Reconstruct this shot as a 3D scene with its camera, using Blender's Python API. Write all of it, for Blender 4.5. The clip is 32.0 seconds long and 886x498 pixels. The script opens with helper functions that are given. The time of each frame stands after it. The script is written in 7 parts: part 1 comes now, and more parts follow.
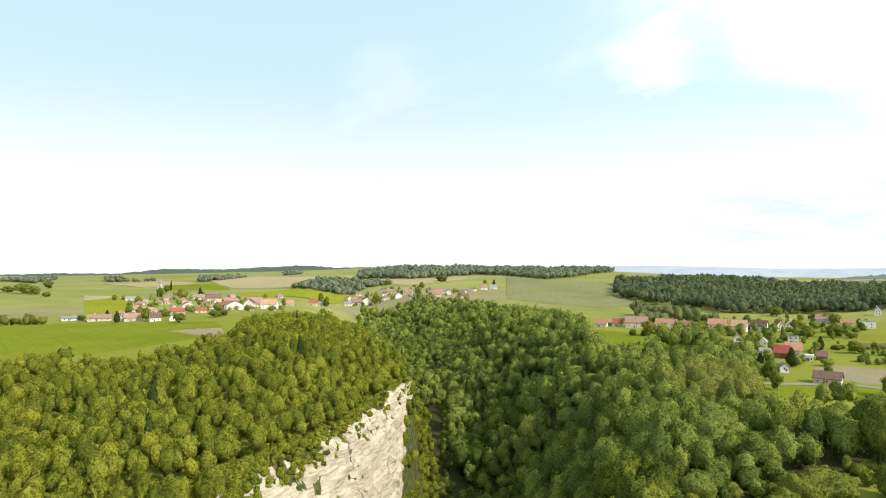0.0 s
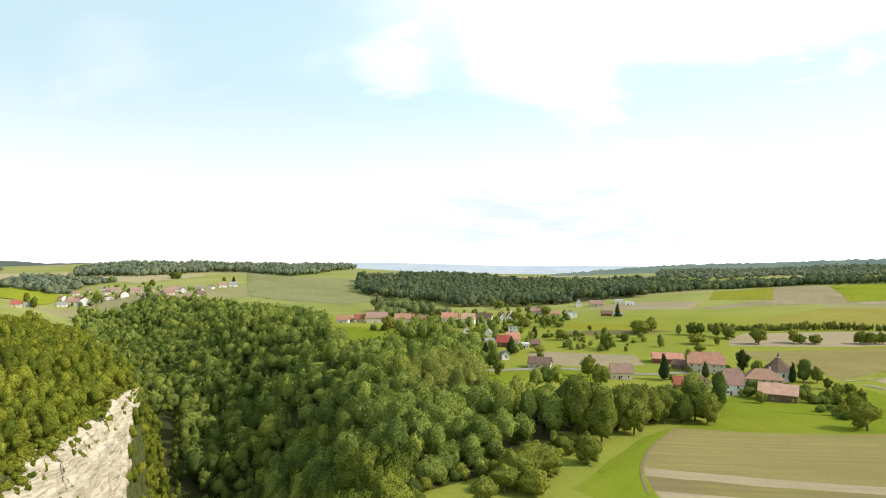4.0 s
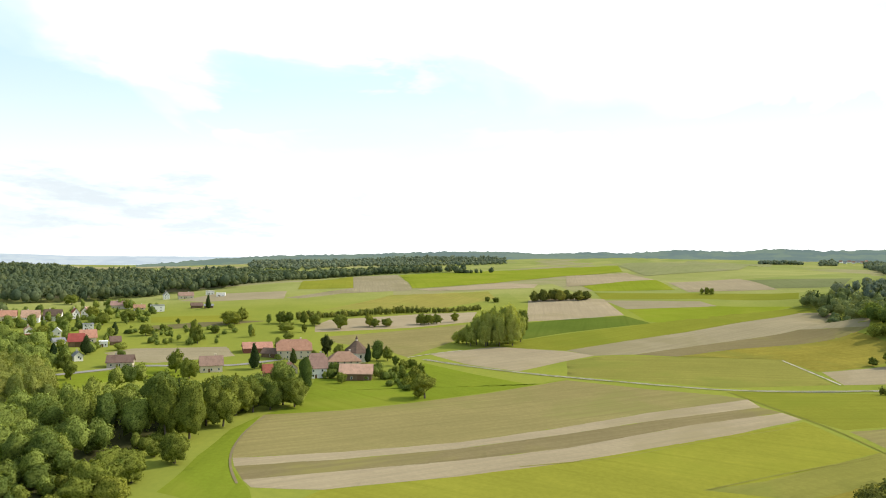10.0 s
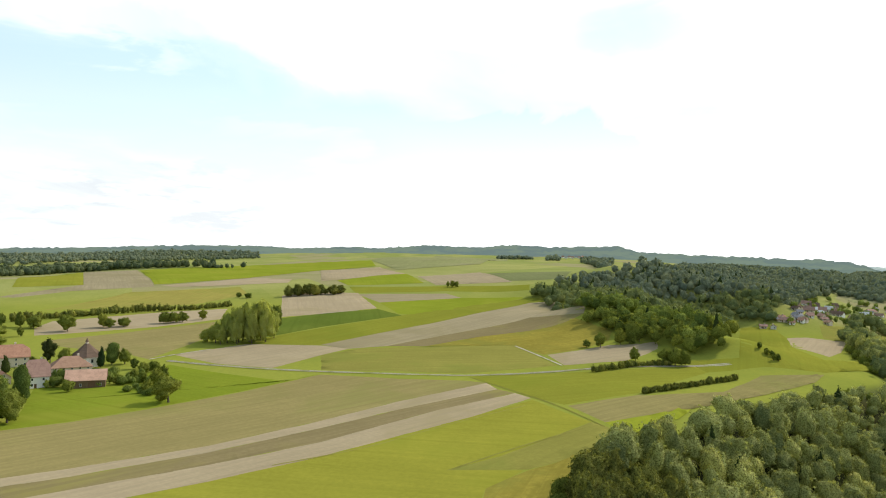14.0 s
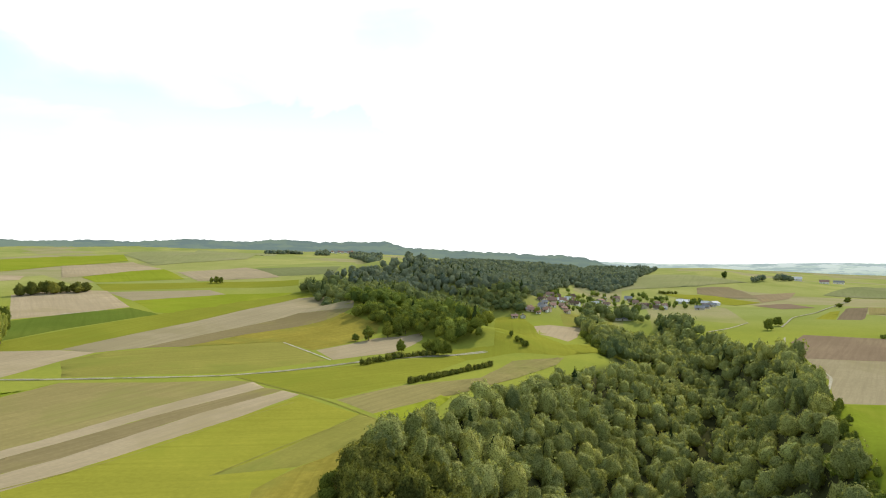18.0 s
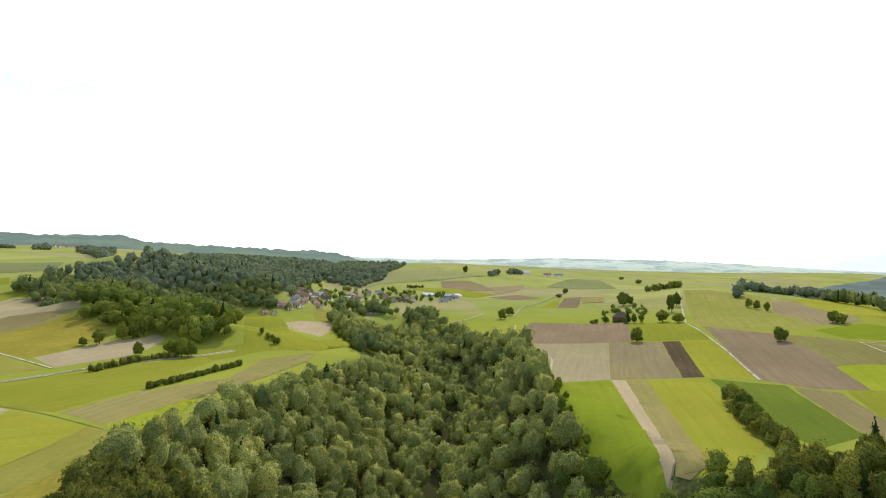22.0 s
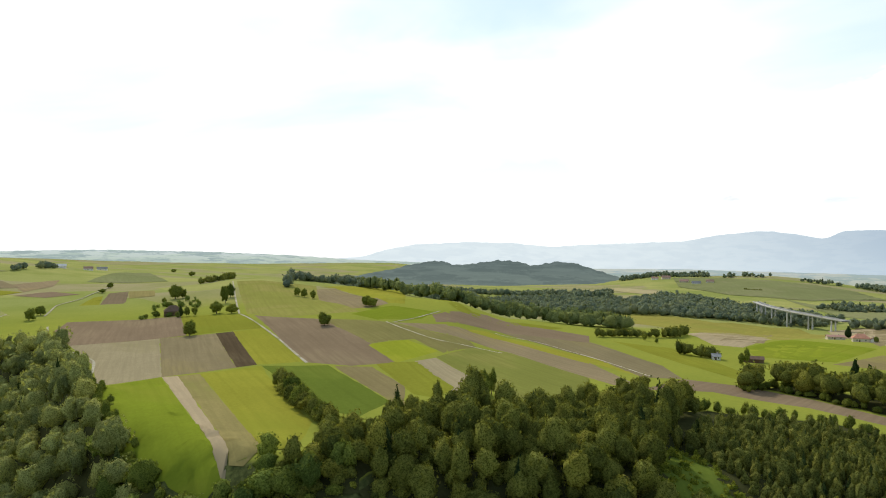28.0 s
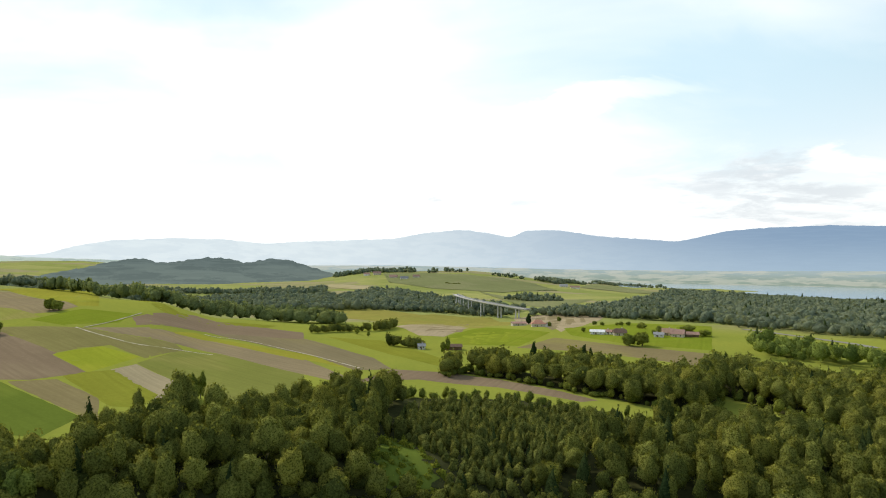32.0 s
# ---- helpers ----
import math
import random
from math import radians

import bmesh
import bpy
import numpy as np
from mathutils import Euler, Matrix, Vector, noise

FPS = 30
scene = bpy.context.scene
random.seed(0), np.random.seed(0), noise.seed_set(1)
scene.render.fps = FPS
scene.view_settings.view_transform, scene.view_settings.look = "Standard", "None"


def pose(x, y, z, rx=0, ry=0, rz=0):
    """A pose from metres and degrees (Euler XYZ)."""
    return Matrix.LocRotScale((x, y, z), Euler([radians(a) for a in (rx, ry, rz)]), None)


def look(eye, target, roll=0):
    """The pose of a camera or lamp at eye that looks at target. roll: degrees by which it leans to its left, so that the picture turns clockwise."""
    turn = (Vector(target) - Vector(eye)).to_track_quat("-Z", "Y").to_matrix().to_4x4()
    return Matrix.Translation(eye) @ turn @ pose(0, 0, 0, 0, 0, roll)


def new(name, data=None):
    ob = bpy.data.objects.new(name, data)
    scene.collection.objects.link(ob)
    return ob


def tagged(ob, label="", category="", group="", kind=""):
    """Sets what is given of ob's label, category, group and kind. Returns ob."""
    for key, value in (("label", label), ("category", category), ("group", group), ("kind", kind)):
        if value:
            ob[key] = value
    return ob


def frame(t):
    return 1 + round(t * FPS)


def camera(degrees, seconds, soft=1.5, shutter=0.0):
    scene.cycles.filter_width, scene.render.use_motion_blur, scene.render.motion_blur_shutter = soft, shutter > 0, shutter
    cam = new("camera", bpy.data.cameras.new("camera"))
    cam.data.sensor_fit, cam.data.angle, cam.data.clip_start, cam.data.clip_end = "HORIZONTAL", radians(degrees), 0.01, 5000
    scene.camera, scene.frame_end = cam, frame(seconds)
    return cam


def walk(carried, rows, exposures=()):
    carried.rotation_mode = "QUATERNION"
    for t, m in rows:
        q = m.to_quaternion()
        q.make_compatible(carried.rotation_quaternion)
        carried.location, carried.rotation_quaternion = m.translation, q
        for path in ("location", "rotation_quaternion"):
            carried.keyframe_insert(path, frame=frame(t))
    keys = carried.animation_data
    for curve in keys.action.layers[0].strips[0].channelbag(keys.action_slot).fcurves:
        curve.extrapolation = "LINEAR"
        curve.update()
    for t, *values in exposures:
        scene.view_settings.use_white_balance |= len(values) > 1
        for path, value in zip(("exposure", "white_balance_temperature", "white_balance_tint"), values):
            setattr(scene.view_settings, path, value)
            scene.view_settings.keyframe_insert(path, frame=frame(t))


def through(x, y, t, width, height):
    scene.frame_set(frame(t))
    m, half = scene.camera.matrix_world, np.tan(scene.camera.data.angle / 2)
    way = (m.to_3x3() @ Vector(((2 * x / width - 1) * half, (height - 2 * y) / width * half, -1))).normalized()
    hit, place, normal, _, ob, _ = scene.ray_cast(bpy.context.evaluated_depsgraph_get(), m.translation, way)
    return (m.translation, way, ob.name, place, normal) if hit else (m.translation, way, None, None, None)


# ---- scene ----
# A drone hovers 65 m above the fields and turns to its right.
cam = camera(65.09, 32.0, soft=1.05)
walk(cam, [
    (0, pose(0, 0, 65, 91.35, -0.58, 1.84)),
    (1, pose(0, 0, 65, 91.36, -0.62, -3.36)),
    (2, pose(0, 0, 65, 91.36, -0.67, -8.59)),
    (3, pose(0, 0, 65, 91.36, -0.71, -13.82)),
    (3.5, pose(0, 0, 65, 91.36, -0.79, -16.45)),
    (5.5, pose(0, 0, 65, 91.31, -0.91, -27.11)),
    (6, pose(0, 0, 65, 91.30, -0.98, -29.74)),
    (7, pose(0, 0, 65, 91.23, -0.98, -35.25)),
    (8, pose(0, 0, 65, 91.21, -1.07, -41.08)),
    (9, pose(0, 0, 65, 91.18, -1.06, -46.56)),
    (10, pose(0, 0, 65, 91.15, -1.07, -51.85)),
    (11, pose(0, 0, 65, 91.16, -1.12, -56.90)),
    (12, pose(0, 0, 65, 91.14, -1.09, -61.92)),
    (13, pose(0, 0, 65, 91.10, -1.15, -66.89)),
    (14, pose(0, 0, 65, 91.08, -1.12, -71.87)),
    (15, pose(0, 0, 65, 91.06, -1.16, -76.66)),
    (15.5, pose(0, 0, 65, 91.05, -1.18, -79.05)),
    (17.5, pose(0, 0, 65, 91.04, -1.16, -88.45)),
    (18, pose(0, 0, 65, 91.04, -1.16, -90.71)),
    (19, pose(0, 0, 65, 91.04, -1.16, -95.26)),
    (20, pose(0, 0, 65, 91.03, -1.17, -99.84)),
    (21, pose(0, 0, 65, 91.05, -1.17, -105.40)),
    (22, pose(0, 0, 65, 91.06, -1.14, -110.92)),
    (23, pose(0, 0, 65, 91.07, -1.07, -116.22)),
    (24, pose(0, 0, 65, 91.07, -0.99, -121.96)),
    (25, pose(0, 0, 65, 91.05, -0.95, -127.67)),
    (25.5, pose(0, 0, 65, 91.04, -0.89, -130.82)),
    (27.5, pose(0, 0, 65, 90.97, -0.72, -143.33)),
    (28, pose(0, 0, 65, 90.96, -0.73, -146.53)),
    (29, pose(0, 0, 65, 90.94, -0.67, -152.78)),
    (30, pose(0, 0, 65, 90.94, -0.64, -158.41)),
    (31, pose(0, 0, 65, 90.94, -0.53, -164.11)),
    (32, pose(0, 0, 65, 90.94, -0.45, -169.76)),
], exposures=[(0, -0.22), (3, -0.25), (6, -0.25), (9, -0.27), (12, -0.4), (15, -0.47), (19, -0.33), (22, -0.28), (25, -0.5), (29, -0.62), (32, -0.62)])

# ---------------------------------------------------------------- world, sun
SUN_BEARING, SUN_HEIGHT = 122.0, 37.0
world = bpy.data.worlds.new("sky")
scene.world = world
world.use_nodes = True


class Nodes:
    """Short hand for building node trees."""

    def __init__(self, tree):
        self.tree = tree
        tree.nodes.clear()

    def add(self, kind, props=None, **sockets):
        n = self.tree.nodes.new(kind)
        for k, v in (props or {}).items():
            setattr(n, k, v)
        for k, v in sockets.items():
            key = int(k[1:]) if k[0] == "i" and k[1:].isdigit() else k.replace("_", " ")
            self.plug(n.inputs[key], v)
        return n

    def plug(self, socket, v):
        if isinstance(v, bpy.types.NodeSocket):
            self.tree.links.new(v, socket)
        elif isinstance(v, bpy.types.Node):
            self.tree.links.new(v.outputs[0], socket)
        else:
            socket.default_value = v

    def math(self, op, a, b=0.0, clamp=False):
        n = self.add("ShaderNodeMath", {"operation": op, "use_clamp": clamp}, i0=a, i1=b)
        return n.outputs[0]

    def mix(self, f, a, b, blend="MIX"):
        n = self.add("ShaderNodeMix", {"data_type": "RGBA", "blend_type": blend})
        self.plug(n.inputs[0], f)
        self.plug(n.inputs[6], a if not isinstance(a, tuple) else (*a, 1)[:4])
        self.plug(n.inputs[7], b if not isinstance(b, tuple) else (*b, 1)[:4])
        return n.outputs[2]

    def step(self, v, lo, hi, a=0.0, b=1.0):
        n = self.add("ShaderNodeMapRange", {"interpolation_type": "SMOOTHSTEP"}, Value=v, From_Min=lo, From_Max=hi, To_Min=a, To_Max=b)
        return n.outputs[0]

    def noise(self, vec, scale, detail=3.0, rough=0.55, distortion=0.0):
        n = self.add("ShaderNodeTexNoise", None, Vector=vec, Scale=scale, Detail=detail, Roughness=rough, Distortion=distortion)
        return n.outputs[0]


w = Nodes(world.node_tree)
ray = w.add("ShaderNodeTexCoord").outputs["Generated"]
blue = w.add("ShaderNodeTexSky", {"sky_type": "NISHITA", "sun_disc": False, "sun_elevation": radians(SUN_HEIGHT),
             "sun_rotation": radians(SUN_BEARING), "altitude": 500.0, "air_density": 1.0, "dust_density": 1.4, "ozone_density": 1.2})
parts = w.add("ShaderNodeSeparateXYZ", None, Vector=ray)
up = w.math("MAXIMUM", parts.outputs[2], 0.0)
flat = w.math("ADD", up, 0.16)
deck = w.add("ShaderNodeCombineXYZ", None, X=w.math("DIVIDE", parts.outputs[0], flat), Y=w.math("DIVIDE", parts.outputs[1], flat), Z=2.7)
sun_dir = (math.sin(radians(SUN_BEARING)) * math.cos(radians(SUN_HEIGHT)), math.cos(radians(SUN_BEARING)) * math.cos(radians(SUN_HEIGHT)), math.sin(radians(SUN_HEIGHT)))
near_sun = w.add("ShaderNodeVectorMath", {"operation": "DOT_PRODUCT"}, i0=ray, i1=sun_dir).outputs["Value"]
veil = w.step(near_sun, -0.02, 0.82)
haze = w.step(up, 0.03, 0.27, 1.0, 0.0)
# banks of cloud and gaps between them: bearing, height, half width and half height in degrees, and how much thicker or thinner the cloud is there
ragged = w.noise(deck, 1.0, 6.0, 0.60, 0.8)
streaks = w.noise(deck, 0.45, 4.0, 0.55, 0.5)
bearing = w.math("ADD", w.math("MULTIPLY", w.math("ARCTAN2", w.math("MULTIPLY", parts.outputs[1], -1.0), parts.outputs[0]), 57.2958), w.math("ADD", 90.0, w.math("MULTIPLY", w.math("SUBTRACT", streaks, 0.5), 22.0)))
high_up = w.math("ADD", w.math("MULTIPLY", w.math("ARCSINE", parts.outputs[2]), 57.2958), w.math("MULTIPLY", w.math("SUBTRACT", ragged, 0.5), 13.0))


def bank(b, e, wide, tall, amount):
    a = w.math("DIVIDE", w.math("SUBTRACT", bearing, b), wide)
    c = w.math("DIVIDE", w.math("SUBTRACT", high_up, e), tall)
    return w.step(w.math("ADD", w.math("MULTIPLY", a, a), w.math("MULTIPLY", c, c)), 0.0, 1.15, amount, 0.0)


drift = w.noise(deck, 0.55, 6.0, 0.52, 0.6)
extra = w.math("MULTIPLY", veil, 0.26)
for spot in ((-20, 17, 32, 9, -0.16), (15.5, 16.2, 4.5, 2.6, 0.13), (30, 18.5, 9, 4.5, 0.26), (40, 21, 22, 4.5, 0.18), (44, 12.5, 12, 2.2, -0.17), (58, 13, 12, 3.0, -0.12), (20, 12, 12, 3.0, -0.10), (62, 20, 20, 4, 0.16), (70, 9.5, 8, 3.0, -0.12),
             (87, 19.5, 7, 2.8, -0.12), (77, 10, 8, 2.6, -0.24), (152, 20, 16, 5, -0.14), (178, 16, 16, 7, -0.16), (192, 11, 12, 5, -0.12), (168, 10, 14, 2.0, 0.10), (182, 12.5, 8, 1.2, 0.14)):
    extra = w.math("ADD", extra, bank(*spot))
wisps = w.step(w.math("ADD", drift, extra), 0.44, 0.84)
heaps = w.noise(deck, 0.9, 7.0, 0.60, 0.3)
puffs = w.math("MULTIPLY", w.step(heaps, 0.52, 0.64), w.step(w.noise(deck, 0.17, 2.0, 0.5), 0.48, 0.60))
low = w.math("MULTIPLY", w.step(up, 0.01, 0.05), w.step(up, 0.10, 0.17, 1.0, 0.0))
cover = w.math("MAXIMUM", w.math("MULTIPLY", wisps, w.step(up, 0.30, 0.80, 0.94, 0.45)), w.math("MULTIPLY", haze, 0.85))
clear = w.mix(1.0, blue.outputs[0], (0.13, 0.13, 0.13), "MULTIPLY")
pale = w.mix(w.step(up, 0.25, 0.75, 0.84, 0.30), clear, (0.86, 1.14, 1.28))
bright = w.step(near_sun, -0.45, 0.60, 1.0, 1.30)
sky = w.mix(cover, pale, (1.44, 1.44, 1.41))
# the blue shows through the low haze in two gaps, and grey bellies of heaped cloud stand before it
for b, e, wide, tall, much in ((52, 9.5, 15, 3.8, 0.42), (25, 3.0, 22, 2.4, 0.42), (192, 12, 12, 7, 0.40)):
    sky = w.mix(bank(b, e, wide, tall, much), sky, (0.86, 1.10, 1.22))
belly = w.step(w.noise(deck, 2.4, 6.0, 0.62, 0.2), 0.44, 0.60)
for b, e, wide, tall, much in ((30, 3.4, 16, 2.6, 0.55), (50, 4.2, 14, 3.6, 0.62), (96, 12, 6, 2.6, 0.40), (172, 4.6, 9, 1.2, 0.55), (194, 5.2, 9, 2.6, 0.60)):
    sky = w.mix(w.math("MULTIPLY", bank(b, e, wide, tall, much), belly), sky, (0.80, 0.86, 0.92))
sky = w.mix(w.math("MULTIPLY", bank(196, 6.2, 8, 2.2, 0.9), w.step(heaps, 0.44, 0.56)), sky, (1.5, 1.5, 1.48))
sky = w.mix(w.math("MULTIPLY", w.math("MULTIPLY", puffs, low), 0.40), sky, (1.06, 1.12, 1.17))
sky = w.mix(1.0, sky, w.add("ShaderNodeCombineColor", None, Red=bright, Green=bright, Blue=bright).outputs[0], "MULTIPLY")
w.add("ShaderNodeOutputWorld", None, Surface=w.add("ShaderNodeBackground", None, Color=sky, Strength=1.0))

sun = new("sun", bpy.data.lights.new("sun", "SUN"))
sun.data.energy, sun.data.angle, sun.data.color = 5.0, radians(0.6), (1.0, 0.915, 0.79)
sun.matrix_world = look(Vector(sun_dir) * 900, (0, 0, 0))


# ---------------------------------------------------------------- materials
def material(name):
    m = bpy.data.materials.new(name)
    m.use_nodes = True
    return m, Nodes(m.node_tree)


def surface(name, base, tint=0.25, grain=(0.4, 6.0), rough=0.9, bump=0.0, second=None, rows=0.0, row_size=3.0, patches=None, metal=0.0, spec=0.0):
    """A matt surface: two scales of variation, perhaps drill rows along x, perhaps patches of a second colour."""
    m, n = material(name)
    at = n.add("ShaderNodeTexCoord").outputs["Object"]
    big = n.noise(at, grain[0], 4.0, 0.6)
    fine = n.noise(at, grain[1], 4.0, 0.65)
    dark = tuple(c * (1 - tint) for c in base)
    light = tuple(min(1, c * (1 + tint)) for c in base)
    col = n.mix(n.step(big, 0.3, 0.7), dark, light)
    col = n.mix(n.step(fine, 0.25, 0.75), n.mix(0.5, col, tuple(c * (1 - 1.2 * tint) for c in base)), n.mix(0.5, col, tuple(min(1, c * (1 + tint)) for c in base)))
    if second:
        patch = n.noise(at, patches or grain[0] * 0.6, 5.0, 0.62, 0.6)
        col = n.mix(n.step(patch, 0.46, 0.66, 0.0, 0.8), col, second)
    if rows:
        stretch = n.add("ShaderNodeMapping", None, Vector=at, Scale=(0.012, 1.0 / row_size, 0.0))
        streak = n.noise(stretch, 1.0, 3.0, 0.7)
        col = n.mix(n.step(streak, 0.38, 0.62, 0.0, min(1, rows * 1.3)), col, tuple(c * 0.80 for c in base))
        tram = n.add("ShaderNodeTexWave", {"bands_direction": "Y"}, Vector=at, Scale=0.0175, Distortion=1.2, Detail=2.0, Detail_Scale=0.02)
        col = n.mix(n.step(tram.outputs[1], 0.95, 0.995, 0.0, 0.13), col, tuple(c * 0.6 for c in base))
    rnd = n.add("ShaderNodeObjectInfo").outputs["Random"]
    hsv = n.add("ShaderNodeHueSaturation", None, Color=col, Value=n.step(rnd, 0.0, 1.0, 0.88, 1.12), Hue=n.step(rnd, 1.0, 0.0, 0.492, 0.508), Saturation=1.0)
    b = n.add("ShaderNodeBsdfPrincipled", None, Base_Color=hsv, Roughness=rough, Metallic=metal)
    b.inputs["Specular IOR Level"].default_value = spec
    if bump:
        n.plug(b.inputs["Normal"], n.add("ShaderNodeBump", None, Strength=bump, Distance=0.3, Height=fine))
    n.add("ShaderNodeOutputMaterial", None, Surface=b)
    return m


def foliage(name, dark, light, through=0.30):
    """Leaves: every tree a little different, soft variation from spray to spray, light shining through."""
    m, n = material(name)
    at = n.add("ShaderNodeNewGeometry")
    tone = n.add("ShaderNodeAttribute", {"attribute_name": "tone"}).outputs["Fac"]
    tree_random = n.add("ShaderNodeObjectInfo").outputs["Random"]
    one = n.math("FRACT", n.math("ADD", tone, tree_random))
    two = n.math("FRACT", n.math("MULTIPLY", one, 7.31))
    three = n.math("FRACT", n.math("MULTIPLY", one, 23.7))
    leaf = at.outputs["Random Per Island"]
    wide = n.noise(at.outputs["Position"], 0.012, 3.0, 0.6)
    bough = n.noise(at.outputs["Position"], 0.42, 2.0, 0.5)
    f = n.math("ADD", n.math("MULTIPLY", one, 0.46), n.math("MULTIPLY", leaf, 0.36))
    f = n.math("ADD", f, n.math("MULTIPLY", n.step(bough, 0.35, 0.65), 0.12))
    f = n.math("ADD", f, n.math("MULTIPLY", n.step(wide, 0.3, 0.7), 0.18), True)
    col = n.mix(f, dark, light)
    col = n.mix(n.step(two, 0.66, 1.0, 0.0, 0.55), col, (light[0] * 1.22, light[1] * 1.08, light[2] * 0.85))
    col = n.mix(n.step(three, 0.62, 1.0, 0.0, 0.70), col, (dark[0] * 0.72, dark[1] * 0.86, dark[2] * 1.05))
    # noise puts shaded gaps between sprays and lit sprays into the leaf colour
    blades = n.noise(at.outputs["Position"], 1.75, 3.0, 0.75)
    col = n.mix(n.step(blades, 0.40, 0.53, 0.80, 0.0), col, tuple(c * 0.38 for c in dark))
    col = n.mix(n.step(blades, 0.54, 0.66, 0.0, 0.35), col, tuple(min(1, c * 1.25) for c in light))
    relief = n.add("ShaderNodeBump", None, Strength=0.9, Distance=0.7, Height=blades)
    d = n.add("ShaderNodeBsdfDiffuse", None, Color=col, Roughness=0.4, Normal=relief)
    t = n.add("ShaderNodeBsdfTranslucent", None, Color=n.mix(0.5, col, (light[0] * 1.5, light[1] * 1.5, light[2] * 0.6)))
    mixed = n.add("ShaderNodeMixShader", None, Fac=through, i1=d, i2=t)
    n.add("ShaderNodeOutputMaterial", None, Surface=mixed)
    return m


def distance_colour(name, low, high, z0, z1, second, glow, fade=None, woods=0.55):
    """Far hills behind the place: a plain glowing backdrop of fields and woods, haze put into its colour, lighter
    towards its foot.
    """
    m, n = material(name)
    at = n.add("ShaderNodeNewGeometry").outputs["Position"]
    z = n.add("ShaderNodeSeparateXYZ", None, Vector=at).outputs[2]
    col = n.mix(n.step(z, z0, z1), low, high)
    # thicker haze towards the sun's side, also put into the colour
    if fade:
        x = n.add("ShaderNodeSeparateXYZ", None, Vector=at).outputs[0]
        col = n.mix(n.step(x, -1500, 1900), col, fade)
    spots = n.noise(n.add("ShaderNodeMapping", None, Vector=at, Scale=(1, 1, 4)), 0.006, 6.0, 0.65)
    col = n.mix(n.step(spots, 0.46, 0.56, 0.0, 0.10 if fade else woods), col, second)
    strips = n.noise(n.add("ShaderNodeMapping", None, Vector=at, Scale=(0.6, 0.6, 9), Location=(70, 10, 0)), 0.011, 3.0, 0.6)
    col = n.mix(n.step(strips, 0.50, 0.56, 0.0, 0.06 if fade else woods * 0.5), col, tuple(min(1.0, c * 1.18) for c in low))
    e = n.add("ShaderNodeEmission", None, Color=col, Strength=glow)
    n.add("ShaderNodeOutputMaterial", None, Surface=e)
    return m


def farmland():
    """The ground between the named fields: meadows, and far off a faint patchwork of crops with haze put into its
    colours.
    """
    m, n = material("farmland")
    at = n.add("ShaderNodeTexCoord").outputs["Object"]
    cells = n.add("ShaderNodeTexVoronoi", {"feature": "F1", "distance": "CHEBYCHEV"}, Vector=n.add("ShaderNodeMapping", None, Vector=at, Scale=(0.0038, 0.0075, 0.0), Rotation=(0, 0, 0.5)), Scale=1.0, Randomness=0.75)
    pick = n.add("ShaderNodeSeparateColor", None, Color=cells.outputs["Color"])
    col = n.mix(n.step(pick.outputs[0], 0.0, 1.0), (0.260, 0.285, 0.092), (0.340, 0.335, 0.120))
    col = n.mix(n.step(pick.outputs[1], 0.74, 0.76), col, (0.320, 0.280, 0.160))
    # the paler, greyer cells with haze in their colour start beyond 700 m
    near = n.step(n.add("ShaderNodeVectorMath", {"operation": "LENGTH"}, i0=at).outputs["Value"], 700, 1000)
    col = n.mix(near, (0.258, 0.275, 0.046), col)
    big, fine = n.noise(at, 0.012, 5.0, 0.6), n.noise(at, 0.35, 4.0, 0.65)
    col = n.mix(n.step(big, 0.35, 0.7, 0.0, 0.42), col, (0.165, 0.205, 0.036))
    col = n.mix(n.step(fine, 0.3, 0.7, 0.0, 0.30), col, (0.150, 0.180, 0.034))
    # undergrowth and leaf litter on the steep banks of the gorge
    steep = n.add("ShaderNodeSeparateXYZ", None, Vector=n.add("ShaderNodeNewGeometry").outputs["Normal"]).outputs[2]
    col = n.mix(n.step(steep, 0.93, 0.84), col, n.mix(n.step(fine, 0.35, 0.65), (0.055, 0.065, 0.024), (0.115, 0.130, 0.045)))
    b = n.add("ShaderNodeBsdfPrincipled", None, Base_Color=col, Roughness=0.95)
    b.inputs["Specular IOR Level"].default_value = 0.0
    n.add("ShaderNodeOutputMaterial", None, Surface=b)
    return m


